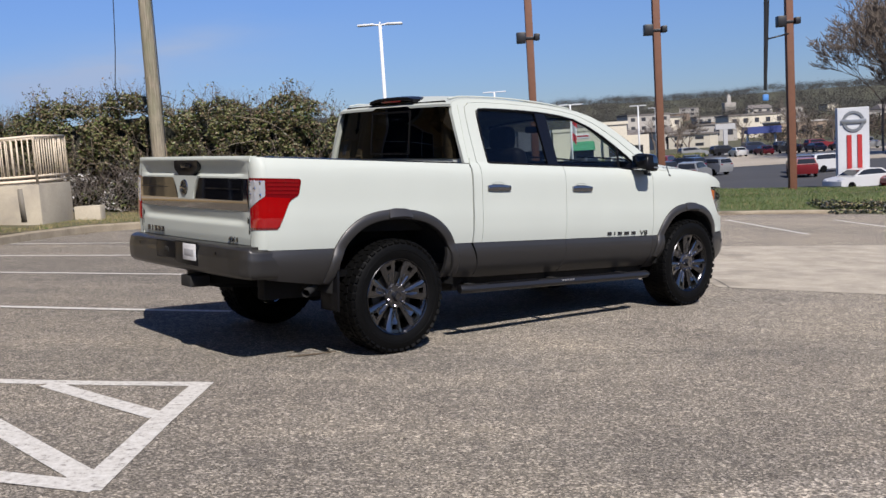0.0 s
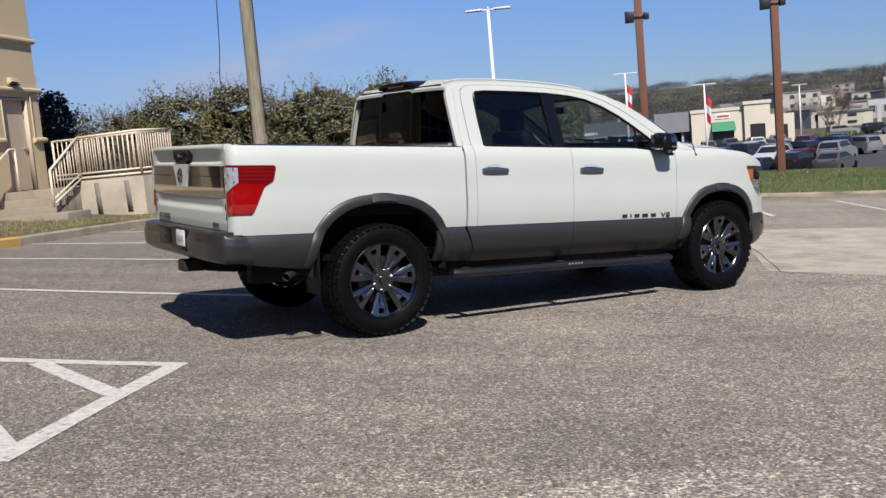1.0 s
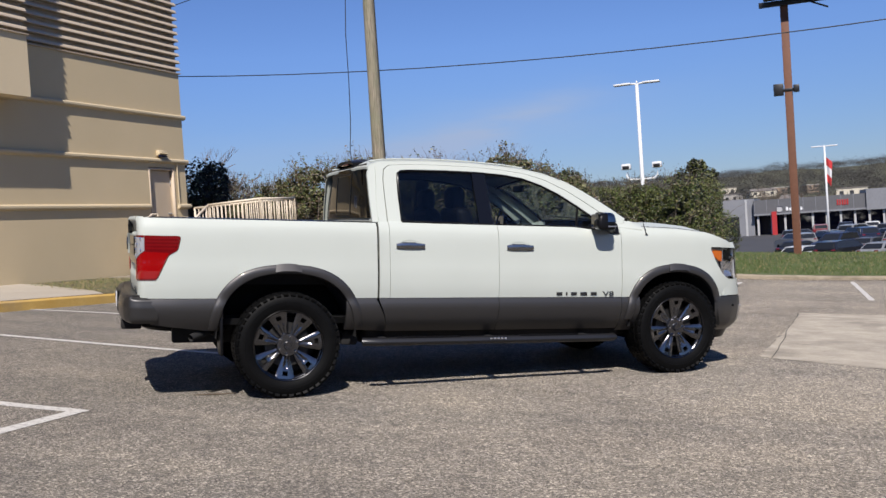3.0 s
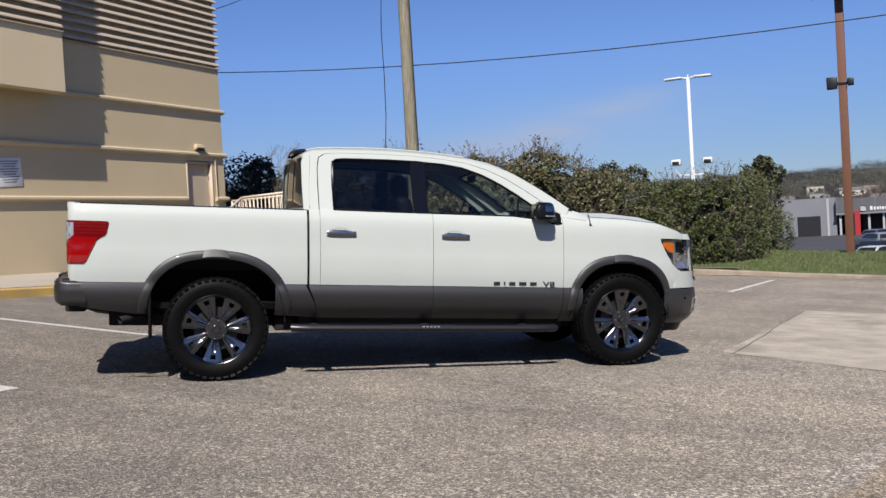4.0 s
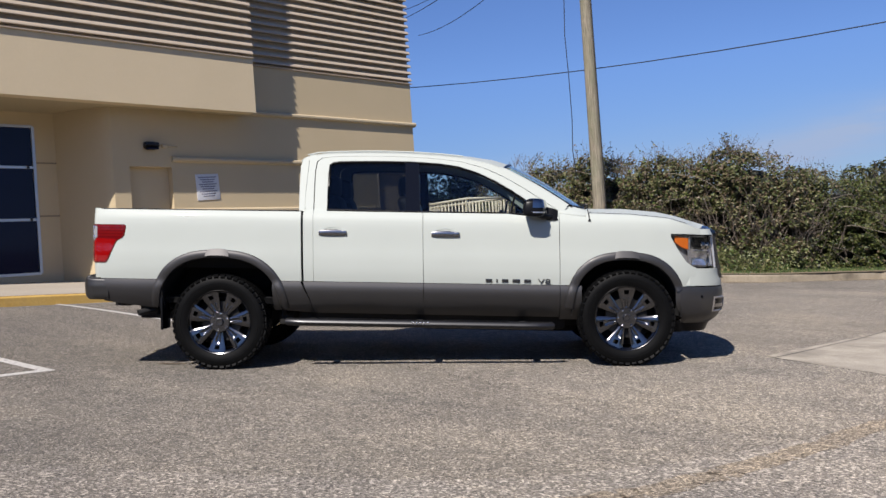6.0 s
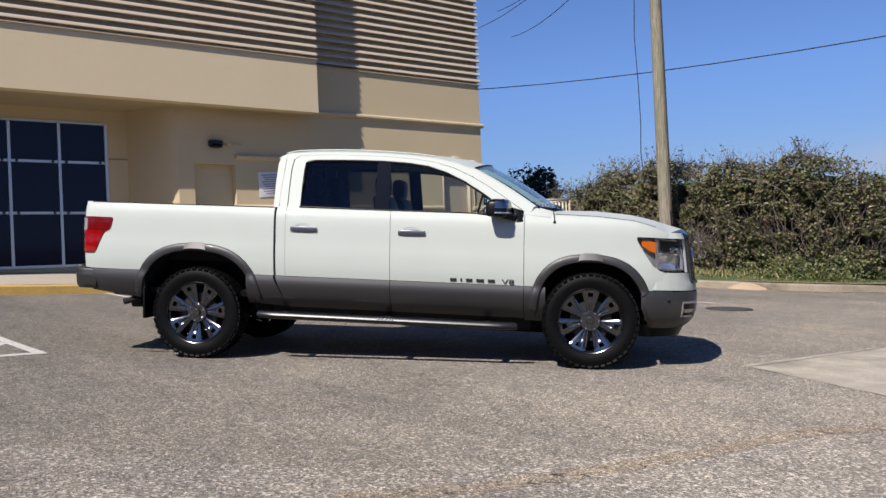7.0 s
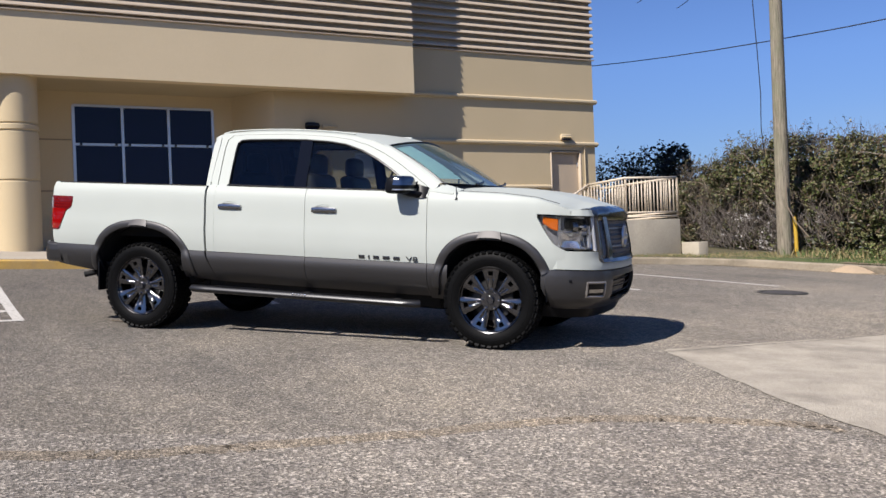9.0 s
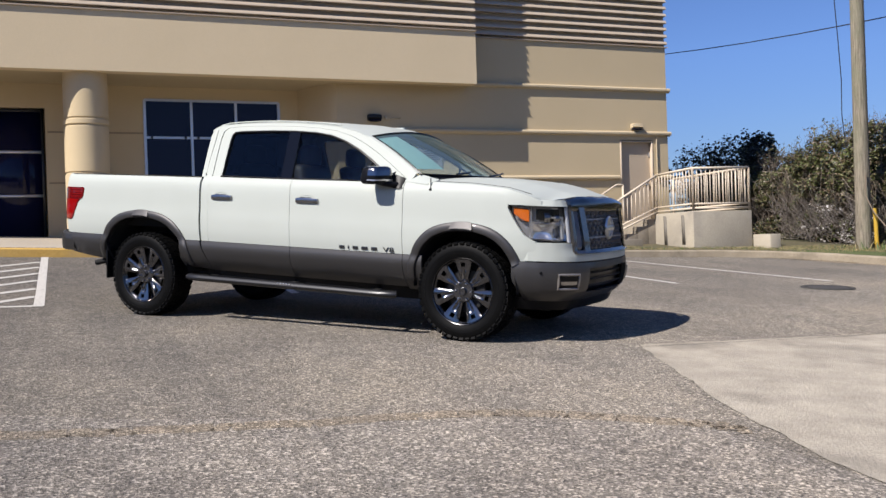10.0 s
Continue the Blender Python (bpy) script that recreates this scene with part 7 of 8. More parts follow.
# slack wire hanging down beside the pole
tagged(obj("cable", tube([(-7.5, 22.9, 9.5), (-7.75, 23.0, 6.4), (-7.85, 23.2, 5.2), (-7.98, 23.4, 4.2), (-8.1, 23.5, 3.4), (-8.06, 23.55, 2.6)], 0.011, 6), M_CABLE), "thin black wire hanging down to the hedge", "cable")


def mast(x, y, z0, z1, floods=False, flag=None, s=1.0, yaw=0):
    m = thing("street_lamp", pose(x, y, 0, 0, 0, yaw), "white twin-arm lot light on a tall pole", "street lamp", "lot lights")
    part("pole", tube([(0, 0, z0), (0, 0, z1)], 0.085 * s, 10, r2=0.06 * s), M_WHITEMETAL, m)
    for sd in (-1, 1):
        part("arm", tube([(0, 0, z1), (sd * 0.28 * s, 0, z1 + 0.03)], 0.035 * s, 8), M_WHITEMETAL, m)
        bm = box((0.62 * s, 0.30 * s, 0.07 * s), (sd * 0.52 * s, 0, z1 + 0.03), 0.025 * s)
        for v in bm.verts:
            v.co.z += 0.05 * s * (1 - ((abs(v.co.x) - 0.5 * s) / (0.35 * s)) ** 2) - 0.02 * s
        part("lamp_head", bm, M_WHITEMETAL, m)
    part("finial", tube([(0, 0, z1), (0, 0, z1 + 0.12)], 0.03 * s, 6), M_WHITEMETAL, m)
    if floods:
        for sd in (-1, 1):
            part("flood_arm", tube([(0, 0, 2.45), (sd * 0.45, 0, 2.48), (sd * 0.56, 0, 2.6), (sd * 0.56, 0, 2.75)], 0.035, 8), M_WHITEMETAL, m)
            part("flood_head", box((0.34, 0.22, 0.22), (sd * 0.56, -0.02, 2.95), 0.04), M_WHITEMETAL, m)
            part("flood_lens", box((0.24, 0.03, 0.12), (sd * 0.56, -0.135, 2.92), 0.01), M_BLACK, m)
    if flag:
        r = random.Random(flag)
        def fl(u, v):
            return (0.08 + 0.55 * u * (0.6 + 0.4 * v), 0.12 * math.sin(5 * u + 3 * v), z1 - 1.0 - 2.3 * (1 - v) - 0.5 * u)
        for k, mt in ((0, M_FLAGRED), (1, M_FLAGWHITE), (2, M_FLAGRED)):
            bm = grid(lambda u, v: fl(u, (k + v) / 3), 6, 4)
            skirt(bm, (0, 0.01, 0))
            part("flag", bm, mt, m, "red and white hanging flag")
    return m


M_FLAGRED = worn("red flag cloth", (0.44, 0.024, 0.024), (0.496, 0.04, 0.04), 0.8)
M_FLAGWHITE = worn("white flag cloth", (0.56, 0.56, 0.56), (0.624, 0.624, 0.624), 0.8)
mast(-2.35, 35.6, LOW + 0.5, 5.93, floods=True)

# brown posts of a large sign frame, with floodlights
for x, y, zb_, zt in ((2.87, 33.1, -0.6, 7.7), (7.2, 33.2, -0.75, 7.7), (11.7, 33.2, -1.0, 7.7)):
    b = thing("sign_post", Matrix.Translation((x, y, 0)), "rust-brown steel post with a black floodlight", "post", "brown sign posts")
    part("post", box((0.24, 0.24, zt - zb_), (0, 0, (zt + zb_) / 2), 0.01), M_RUST, b)
    for sd, sc in ((-1, 1.0), (1, 0.6)):
        fl = part("floodlight", box((0.30 * sc, 0.30, 0.36 * sc), (sd * (0.14 + 0.16 * sc), -0.1, 4.87), 0.02), M_BLACK, b, "black floodlight")
    part("clamp", box((0.34, 0.30, 0.08), (0, 0, 4.85), 0.01), M_BLACK, b)
    part("conduit", tube([(0.05, 0.14, 2.0), (0.05, 0.14, 7.4)], 0.02, 6), M_RUST, b)
sf = thing("billboard_beam", Matrix.Translation((2.87, 33.1, 7.6)), "dark steel beam and struts of a sign frame on the post", "sign frame")
part("beam", box((3.4, 0.16, 0.16), (0.95, -0.2, 0.0), 0.01), M_BLACK, sf)
part("walkway", box((3.2, 0.5, 0.05), (1.0, -0.5, 0.12), 0.01), M_BLACK, sf)
part("strut", tube([(0.6, -0.3, 0.0), (1.3, -0.4, -0.35)], 0.03, 6), M_BLACK, sf)
part("beam", box((7.5, 0.14, 0.14), (6.0, 0.2, 0.35), 0.01), M_BLACK, sf)
ch = thing("hanging_cable", Matrix.Translation((10.9, 33.0, 0)), "black cable bundle with a small blue tag", "cable")
part("cable_strand", tube([(0.0, 0, 8.0), (-0.05, 0, 5.0), (-0.12, 0, 2.6)], 0.06, 6), M_CABLE, ch)
part("cable_strand", tube([(0.12, 0, 8.0), (0.05, 0, 5.4), (-0.1, 0, 2.6)], 0.03, 6), M_CABLE, ch)
part("bracket", tube([(-0.05, 0, 4.3), (0.75, 0.1, 4.45)], 0.03, 6), M_BLACK, ch)
part("tag", box((0.20, 0.08, 0.22), (-0.12, 0, 2.35), 0.03), mat("blue tag", (0.064, 0.2, 0.48), 0.6), ch)

# ---- plants ----
def leaf_mat(name, c1, c2, c3):
    m = mat(name, c1, 0.44, spec=0.4)
    g = node(m, "ShaderNodeNewGeometry")
    col = ramp(m, g.outputs["Random Per Island"], [(0.0, c1), (0.5, c2), (1.0, c3)])
    base(m, col)
    bs = m.node_tree.nodes["Principled BSDF"]
    bs.inputs["Subsurface Weight"].default_value = 0.0
    return m


M_LEAF = leaf_mat("privet leaves", (0.037, 0.044, 0.015), (0.098, 0.105, 0.037), (0.215, 0.208, 0.096))
M_LEAF2 = leaf_mat("fresh green leaves", (0.036, 0.06, 0.0128), (0.072, 0.104, 0.0224), (0.128, 0.152, 0.04))
M_LEAFDEEP = leaf_mat("deep green leaves", (0.038, 0.046, 0.012), (0.082, 0.090, 0.024), (0.145, 0.145, 0.046))
M_LEAFBROWN = leaf_mat("bronze dry leaves", (0.062, 0.044, 0.026), (0.125, 0.088, 0.051), (0.195, 0.150, 0.094))
M_LEAFDARK = leaf_mat("dark evergreen leaves", (0.008, 0.0112, 0.008), (0.016, 0.0208, 0.0144), (0.032, 0.036, 0.024))
M_TWIG = worn("grey brown twigs", (0.085, 0.066, 0.05), (0.135, 0.108, 0.085), 0.9, 5.0)
M_VINE = worn("pale dry vine", (0.19, 0.155, 0.12), (0.24, 0.20, 0.16), 0.9, 5.0)
M_PALESTEM = worn("grey bare stems", (0.075, 0.062, 0.052), (0.20, 0.175, 0.155), 0.85, 5.0)
# the shade inside the hedge is put into this near-black colour
M_INNER = mat("shade-black hedge core", (0.016, 0.0176, 0.0096), 0.95)


def leaves(name, pts, size, mats, weights, seed, parent=None, label=""):
    """Many folded leaves round the points, joined into one mesh."""
    r = np.random.RandomState(seed)
    P = np.array(pts)
    n = len(P)
    d = r.normal(size=(n, 3))
    d[:, 2] = d[:, 2] * 0.6
    d /= np.linalg.norm(d, axis=1)[:, None]
    up_ = r.normal(size=(n, 3)) * 0.6 + np.array([0.1, -0.4, 0.8])
    s = np.cross(d, up_)
    s /= np.linalg.norm(s, axis=1)[:, None] + 1e-9
    nn = np.cross(s, d)
    L = (size * r.uniform(0.55, 1.4, n))[:, None]
    W = L * 0.30
    v0, v2 = P - d * L * 0.5, P + d * L * 0.5
    v1, v3 = P + s * W + nn * W * 0.35, P - s * W + nn * W * 0.35
    V = np.stack([v0, v1, v2, v3], 1).reshape(-1, 3)
    idx = np.arange(n) * 4
    F = np.concatenate([np.stack([idx, idx + 1, idx + 2], 1), np.stack([idx, idx + 2, idx + 3], 1)], 0)
    me = bpy.data.meshes.new(name)
    me.from_pydata(V.tolist(), [], F.tolist())
    for mt in mats:
        me.materials.append(mt)
    mi = r.choice(len(mats), n, p=np.array(weights) / sum(weights))
    me.polygons.foreach_set("material_index", np.concatenate([mi, mi]).astype(np.int32))
    ob = new(name, me)
    if parent:
        ob.parent = parent
    if label:
        ob["label"] = label
    return ob


def twig_mesh(starts, seed, length, r0, n=5, upward=0.6, out=None):
    """Crooked twigs from the starts, joined."""
    rr = random.Random(seed)
    bm = bmesh.new()
    for p in starts:
        q = Vector(p)
        d = Vector((rr.uniform(-1, 1), rr.uniform(-1, 1), rr.uniform(0, 1) * upward + 0.15)).normalized()
        if out:
            d = (d + Vector(out)).normalized()
        pts = [q.copy()]
        for _ in range(n):
            d = (d + Vector((rr.uniform(-0.5, 0.5), rr.uniform(-0.5, 0.5), rr.uniform(-0.25, 0.4)))).normalized()
            q = q + d * length / n * rr.uniform(0.6, 1.3)
            pts.append(q.copy())
        tube(pts, r0, 4, bm, r2=r0 * 0.35, cap=False)
    return bm


def hedge(name, x0, x1, front, top, depth, n, label, mats, weights, seed, twigs, base_z, bare=None, size=0.085, gap=0.27):
    """An overgrown hedge: stems, twigs and leaves with an uneven outline."""
    h = thing(name, Matrix(), label, "hedge")
    r = random.Random(seed)
    pts = []
    while len(pts) < n:
        x = r.uniform(x0, x1)
        zb_ = base_z(x)
        tp = top(x) + 0.36 * noise.noise((x * 0.9, 1.0, seed)) + 0.34 * noise.noise((x * 2.6, 4.0, seed)) + 0.12 * noise.noise((x * 7.0, 2.0, seed))
        z = zb_ + (tp - zb_) * (r.random() ** 0.85)
        rel = (z - zb_) / (tp - zb_)
        lump = 0.38 * noise.noise((x * 0.8, z * 0.9, seed + 3)) + 0.22 * noise.noise((x * 2.3, z * 2.3, seed + 5)) + 0.10 * noise.noise((x * 6, z * 6, seed + 8))
        round_ = 0.9 * max(0, rel - 0.65) ** 1.6 * 2.2
        yf = front(x) + lump + round_
        t = r.random() ** 2.2
        y = yf + t * depth * (0.30 if rel < 0.85 else 1.0)
        if noise.noise((x * 3.5, y * 3.5, z * 3.5)) > 0.30 or noise.noise((x * 1.7, z * 2.1, seed + 20)) - 0.25 * t > gap:
            continue
        if bare and r.random() < bare(x, z):
            continue
        pts.append((x, y, z))
    leaves("leaves", pts, size, mats, weights, seed, h)["kind"] = "stuff"
    # near-black shell inside, its colour stands in for shade between the leaves
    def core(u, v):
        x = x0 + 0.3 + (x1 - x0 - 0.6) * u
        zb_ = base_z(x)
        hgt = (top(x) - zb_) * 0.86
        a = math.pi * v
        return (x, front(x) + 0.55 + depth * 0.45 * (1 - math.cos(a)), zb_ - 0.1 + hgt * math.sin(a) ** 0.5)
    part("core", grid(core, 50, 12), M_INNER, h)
    st = [(x, front(x) + r.uniform(-0.05, 0.5), base_z(x) + r.uniform(0, 1.2)) for x in [r.uniform(x0, x1) for _ in range(twigs)]]
    part("twig_mass", twig_mesh(st, seed, 1.1, 0.009, upward=2.2), M_TWIG, h)["kind"] = "stuff"
    tp_ = [(x, front(x) + r.uniform(0.3, 1.2), top(x) - 0.2) for x in [r.uniform(x0, x1) for _ in range(twigs // 2)]]
    part("top_twig_mass", twig_mesh(tp_, seed + 1, 0.62, 0.005, 5, 1.8), M_TWIG, h)["kind"] = "stuff"
    # wispy leafy sprigs that stand out over the top
    sprig, tips = bmesh.new(), []
    for _ in range(int((x1 - x0) * 9)):
        x = r.uniform(x0 + 0.4, x1 - 0.5)
        q = Vector((x, front(x) + r.uniform(0.2, 1.0), top(x) + 0.36 * noise.noise((x * 0.9, 1.0, seed)) + 0.34 * noise.noise((x * 2.6, 4.0, seed)) - 0.15))
        d = Vector((r.uniform(-0.5, 0.5), r.uniform(-0.4, 0.4), 1.0)).normalized()
        pp = [q.copy()]
        for i in range(5):
            d = (d + Vector((r.uniform(-0.35, 0.35), r.uniform(-0.3, 0.3), r.uniform(-0.3, 0.1)))).normalized()
            q = q + d * r.uniform(0.06, 0.17)
            pp.append(q.copy())
            tips += [tuple(q + Vector((r.gauss(0, 0.035), r.gauss(0, 0.035), r.gauss(0, 0.03)))) for _ in range(r.randrange(1, 5))]
        tube(pp, 0.006, 4, sprig, r2=0.003, cap=False)
    part("sprig_mass", sprig, M_TWIG, h)["kind"] = "stuff"
    leaves("sprig_leaves", tips, size * 0.8, mats, weights, seed + 9, h)["kind"] = "stuff"
    # long bare vines trailing over the face
    vine = bmesh.new()
    for _ in range(twigs // 45):
        x, z = r.uniform(x0 + 1, x1 - 1), 0
        z = base_z(x) + (top(x) - base_z(x)) * r.uniform(0.35, 0.95)
        dx, sag = r.uniform(-1.6, 1.6), r.uniform(0.2, 0.9)
        pp = []
        for i in range(9):
            q = i / 8
            xx = x + dx * q
            pp.append(Vector((xx, front(xx) - 0.10 + 0.38 * noise.noise((xx * 0.8, z * 0.9, seed + 3)) + 0.05 * noise.noise((q * 5, x, 1)), z - sag * q * q + 0.08 * noise.noise((q * 3, x, 2)))))
        tube(pp, 0.009, 4, vine, r2=0.004, cap=False)
    part("vine_mass", vine, M_VINE, h)["kind"] = "stuff"
    return h


hz = lambda x: lot(x, 22.5) + 0.1
HT = [(-17.0, 2.7), (-14.0, 2.65), (-12.3, 2.80), (-11.2, 2.95), (-9.5, 3.15), (-8.2, 3.20), (-6.6, 2.70), (-5.7, 2.98), (-5.0, 2.60), (-4.2, 2.98), (-3.7, 2.95), (-3.0, 2.4), (-2.2, 2.1)]
hedge("hedge", -17.0, -2.2, lambda x: lerp([(-17, 25.6), (-12, 25.0), (-8.5, 24.2), (-6.0, 23.6), (-3.5, 23.6), (-2.2, 24.4)], x), lambda x: lerp(HT, x), 2.4, 105000,
      "overgrown privet hedge with bronze tips and bare stems below", [M_LEAF, M_LEAF2, M_LEAFBROWN, M_LEAFDARK], [0.44, 0.12, 0.32, 0.12], 11, 1500, hz, size=0.082, gap=0.20,
      bare=lambda x, z: 0.66 if (-11.8 < x < -6.3 and z < (1.55 if x < -8.0 else 1.15) + 0.4 * noise.noise((x, z, 1))) else 0.0)
thick_r = random.Random(29)
thicket = thing("thicket", Matrix(), "tangle of pale bare stems at the hedge foot", "thicket")
ts_ = [(x, lerp([(-12, 24.8), (-8.5, 24.0), (-6.0, 23.45)], x) + thick_r.uniform(-0.25, 0.25), hz(x) + thick_r.uniform(0.0, 0.9)) for x in [thick_r.uniform(-11.8, -6.2) for _ in range(420)]]
part("stem_mass", twig_mesh(ts_, 41, 0.75, 0.007, 5, 1.2), M_PALESTEM, thicket)["kind"] = "stuff"
# pale scraps painted for the bright ground glimpsed between the stems
scraps = []
while len(scraps) < 700:
    x, z_ = thick_r.uniform(-10.8, -6.6), thick_r.uniform(0.05, 1.0)
    if noise.noise((x * 2.2, z_ * 2.6, 12)) > 0.12:
        scraps.append((x, lerp([(-12, 24.8), (-8.5, 24.1), (-6.0, 23.55)], x) + thick_r.uniform(-0.05, 0.3), hz(x) + z_))
leaves("pale_gap_mass", scraps, 0.075, [leaf_mat("pale gap scraps", (0.26, 0.24, 0.22), (0.42, 0.40, 0.38), (0.58, 0.56, 0.55))], [1.0], 45, thicket)["kind"] = "stuff"
hz2 = lambda x: verge_z(x) + 0.05
hedge("hedge", -3.2, 0.85, lambda x: lerp([(-3.2, 25.2), (-0.4, 25.7), (0.3, 27.0), (0.7, 29.2), (1.0, 31.0)], x), lambda x: lerp([(-3.2, 2.2), (-1.5, 1.95), (-0.3, 2.0), (0.4, 2.15), (0.85, 1.9)], x), 2.6, 54000,
      "dense green hedge with a rounded end", [M_LEAFDEEP, M_LEAF2, M_LEAFBROWN, M_LEAFDARK], [0.46, 0.24, 0.06, 0.24], 23, 160, hz2, size=0.062, gap=0.42)


# weeds and low shoots at the hedge's foot
wd_ = random.Random(61)
shoots = [(x, lerp([(-8.5, 24.0), (-6.0, 23.3), (-3.5, 23.2), (-2.2, 24.2), (-1.0, 25.1), (2.0, 26.4)], x) + wd_.gauss(0.0, 0.28) - 0.1, 0.0) for x in [wd_.uniform(-7.5, -2.6) for _ in range(1100)]]
shoots = [(x, y, max(lot(x, y), verge_z(x) - 0.05) + 0.10) for x, y, _ in shoots]
blades("weeds", shoots, 0.22, [M_BLADE[1], M_BLADE[1], M_BLADE[0], M_BLADE[2]], "dry weeds and shoots along the hedge foot", 8, 0.7)
fb_ = thing("low_bush", Matrix(), "small green bush at the hedge foot", "bush")
leaves("leaves", [(x, y, z) for x, y, z in [(-3.4 + wd_.gauss(0, 0.75), 22.95 + wd_.gauss(0, 0.22), lot(-3.4, 22.9) + 0.12 + abs(wd_.gauss(0, 0.26))) for _ in range(3000)]], 0.06, [M_LEAF2, M_LEAF], [0.35, 0.65], 62, fb_)["kind"] = "stuff"

# ivy that spills over the kerb
ivy = thing("ivy_patch", Matrix(), "low dark ivy spilling over the kerb", "ivy")
ri = random.Random(77)
ip = []
for _ in range(5200):
    x = ri.uniform(9.9, 15.5)
    y = kerb_y(x) + ri.gauss(0.35, 0.5)
    hgt = 0.17 * max(0, noise.noise((x * 1.3, y * 1.3, 2)) + 0.45)
    ip.append((x, y, max(lot(x, y), lot(x, kerb_y(x)) + 0.13 if y > kerb_y(x) else -9) + ri.uniform(0.0, 1.0) * hgt + 0.02))
leaves("leaves", ip, 0.10, [M_LEAFDARK, M_LEAF, M_LEAFBROWN], [0.6, 0.25, 0.15], 77, ivy)["kind"] = "stuff"


def crown_tree(name, at, label, trunk_h, lobes, n, size, mats, weights, seed, tr=0.12):
    """A leafy tree: trunk, limbs and clumps of leaves with gaps between them."""
    t = thing(name, Matrix.Translation(at), label, "tree")
    r = random.Random(seed)
    part("trunk", tube([(0, 0, -0.3), (0.05, 0, trunk_h * 0.5), (0, 0.05, trunk_h)], tr, 8, r2=tr * 0.5), M_TWIG, t)
    bm = bmesh.new()
    for cx, cy, cz, rad in lobes:
        tube([(0, 0, trunk_h * 0.6), (cx * 0.5, cy * 0.5, (trunk_h * 0.6 + cz) / 2 + 0.1), (cx, cy, cz)], tr * 0.4, 5, bm, r2=0.02, cap=False)
    part("limbs", bm, M_TWIG, t)
    pts = []
    while len(pts) < n:
        cx, cy, cz, rad = r.choice(lobes)
        v = Vector((r.gauss(0, 1), r.gauss(0, 1), r.gauss(0, 1))).normalized() * rad * r.uniform(0.35, 1.0) ** 0.5
        p = Vector((cx, cy, cz)) + v * (1 + 0.3 * noise.noise((v.x * 2, v.y * 2, v.z * 2 + seed)))
        if noise.noise(p * (1.6 / max(0.6, rad)) * 2.0) > 0.28:
            continue
        pts.append(tuple(p))
    leaves("crown", pts, size, mats, weights, seed, t)["kind"] = "stuff"
    return t


crown_tree("evergreen_tree", (-15.4, 26.4, 0.2), "dark evergreen tree behind the building corner", 1.5,
           [(-1.2, 0, 2.2, 1.2), (0.2, 0, 2.6, 1.1), (1.2, -0.2, 2.2, 1.0), (-2.4, 0.3, 2.4, 1.3), (0.7, 0.2, 3.0, 0.6), (2.0, 0.0, 1.7, 0.8), (2.7, 0.4, 1.5, 1.0), (1.6, 0.6, 1.0, 1.1)], 12500, 0.12, [M_LEAFDARK, M_LEAF], [0.85, 0.15], 31)


def bare_tree(name, at, height, seed, label, depth=6, r0=0.25, mt=None, spread=0.55, only_mesh=False, thin=0.0):
    """A leafless tree: limbs that fork down to fine twigs."""
    rr = random.Random(seed)
    bm = bmesh.new()
    def grow(p, d, ln, rad, k):
        mid = p + d * ln * 0.5 + Vector((rr.uniform(-1, 1), rr.uniform(-1, 1), 0)) * ln * 0.06
        q = p + d * ln
        tube([p, mid, q], max(rad, thin), 5 if k > 3 else 3, bm, r2=max(rad * 0.65, thin * 0.8), cap=False)
        if k == 0:
            return
        for _ in range(3 if k > 1 else 4):
            nd = (d + Vector((rr.uniform(-1, 1), rr.uniform(-1, 1), rr.uniform(-0.25, 0.7))) * spread * 1.35).normalized()
            grow(q if rr.random() < 0.7 else mid, nd, ln * rr.uniform(0.62, 0.85), rad * 0.58, k - 1)
    grow(Vector((0, 0, 0)), Vector((0, 0, 1)), height * 0.27, r0, depth)
    if only_mesh:
        return bm
    t = thing(name, Matrix.Translation(at), label, "tree")
    part("crown", bm, mt or M_TWIG, t)["kind"] = "stuff"
    return t


M_BARK = worn("grey brown bark", (0.104, 0.08, 0.0624), (0.144, 0.116, 0.092), 0.9, 3.0)
for k, (bx, by, bh) in enumerate(((56.0, 118.0, 22.5), (61.5, 124.0, 21.0), (59.0, 132.0, 25.0), (66.0, 128.0, 23.0), (57.5, 121.0, 21.0), (59.5, 117.0, 20.0), (58.0, 125.0, 23.0), (62.5, 119.0, 22.0))):
    bare_tree("bare_tree", (bx, by, LOW), bh, 5 + 3 * k, "large leafless tree beyond the car lot", 7, 0.17, M_BARK, 0.56, thin=0.034)
crown_tree("shrub", (-1.0, 35.6, -0.7), "rounded dark green shrub at the end of the hedge", 1.2,
           [(-1.6, -1.6, 1.5, 1.25), (-0.6, -0.4, 1.6, 1.25), (0.35, 0.8, 1.35, 1.15), (0.9, 1.6, 0.9, 1.0), (-0.2, 0.3, 0.5, 1.2), (0.6, 1.2, 0.1, 1.0)], 30000, 0.075, [M_LEAFDEEP, M_LEAF2, M_LEAFDARK], [0.5, 0.2, 0.3], 53)
bare_tree("bare_tree", (-30.8, 52.0, -2.5), 10.5, 8, "leafless tree behind the hedge", 6, 0.16, M_BARK, thin=0.012)
crown_tree("evergreen_tree", (-17.0, 75.0, -3.2), "dark evergreen tree far behind the hedge", 6.0, [(-1.6, 0, 7.4, 1.2), (0.3, 0, 7.7, 1.1), (2.3, 0.3, 7.3, 1.1), (0.4, 0, 6.2, 2.0)], 5000, 0.22, [M_LEAFDARK, M_LEAFDEEP], [0.5, 0.5], 33)
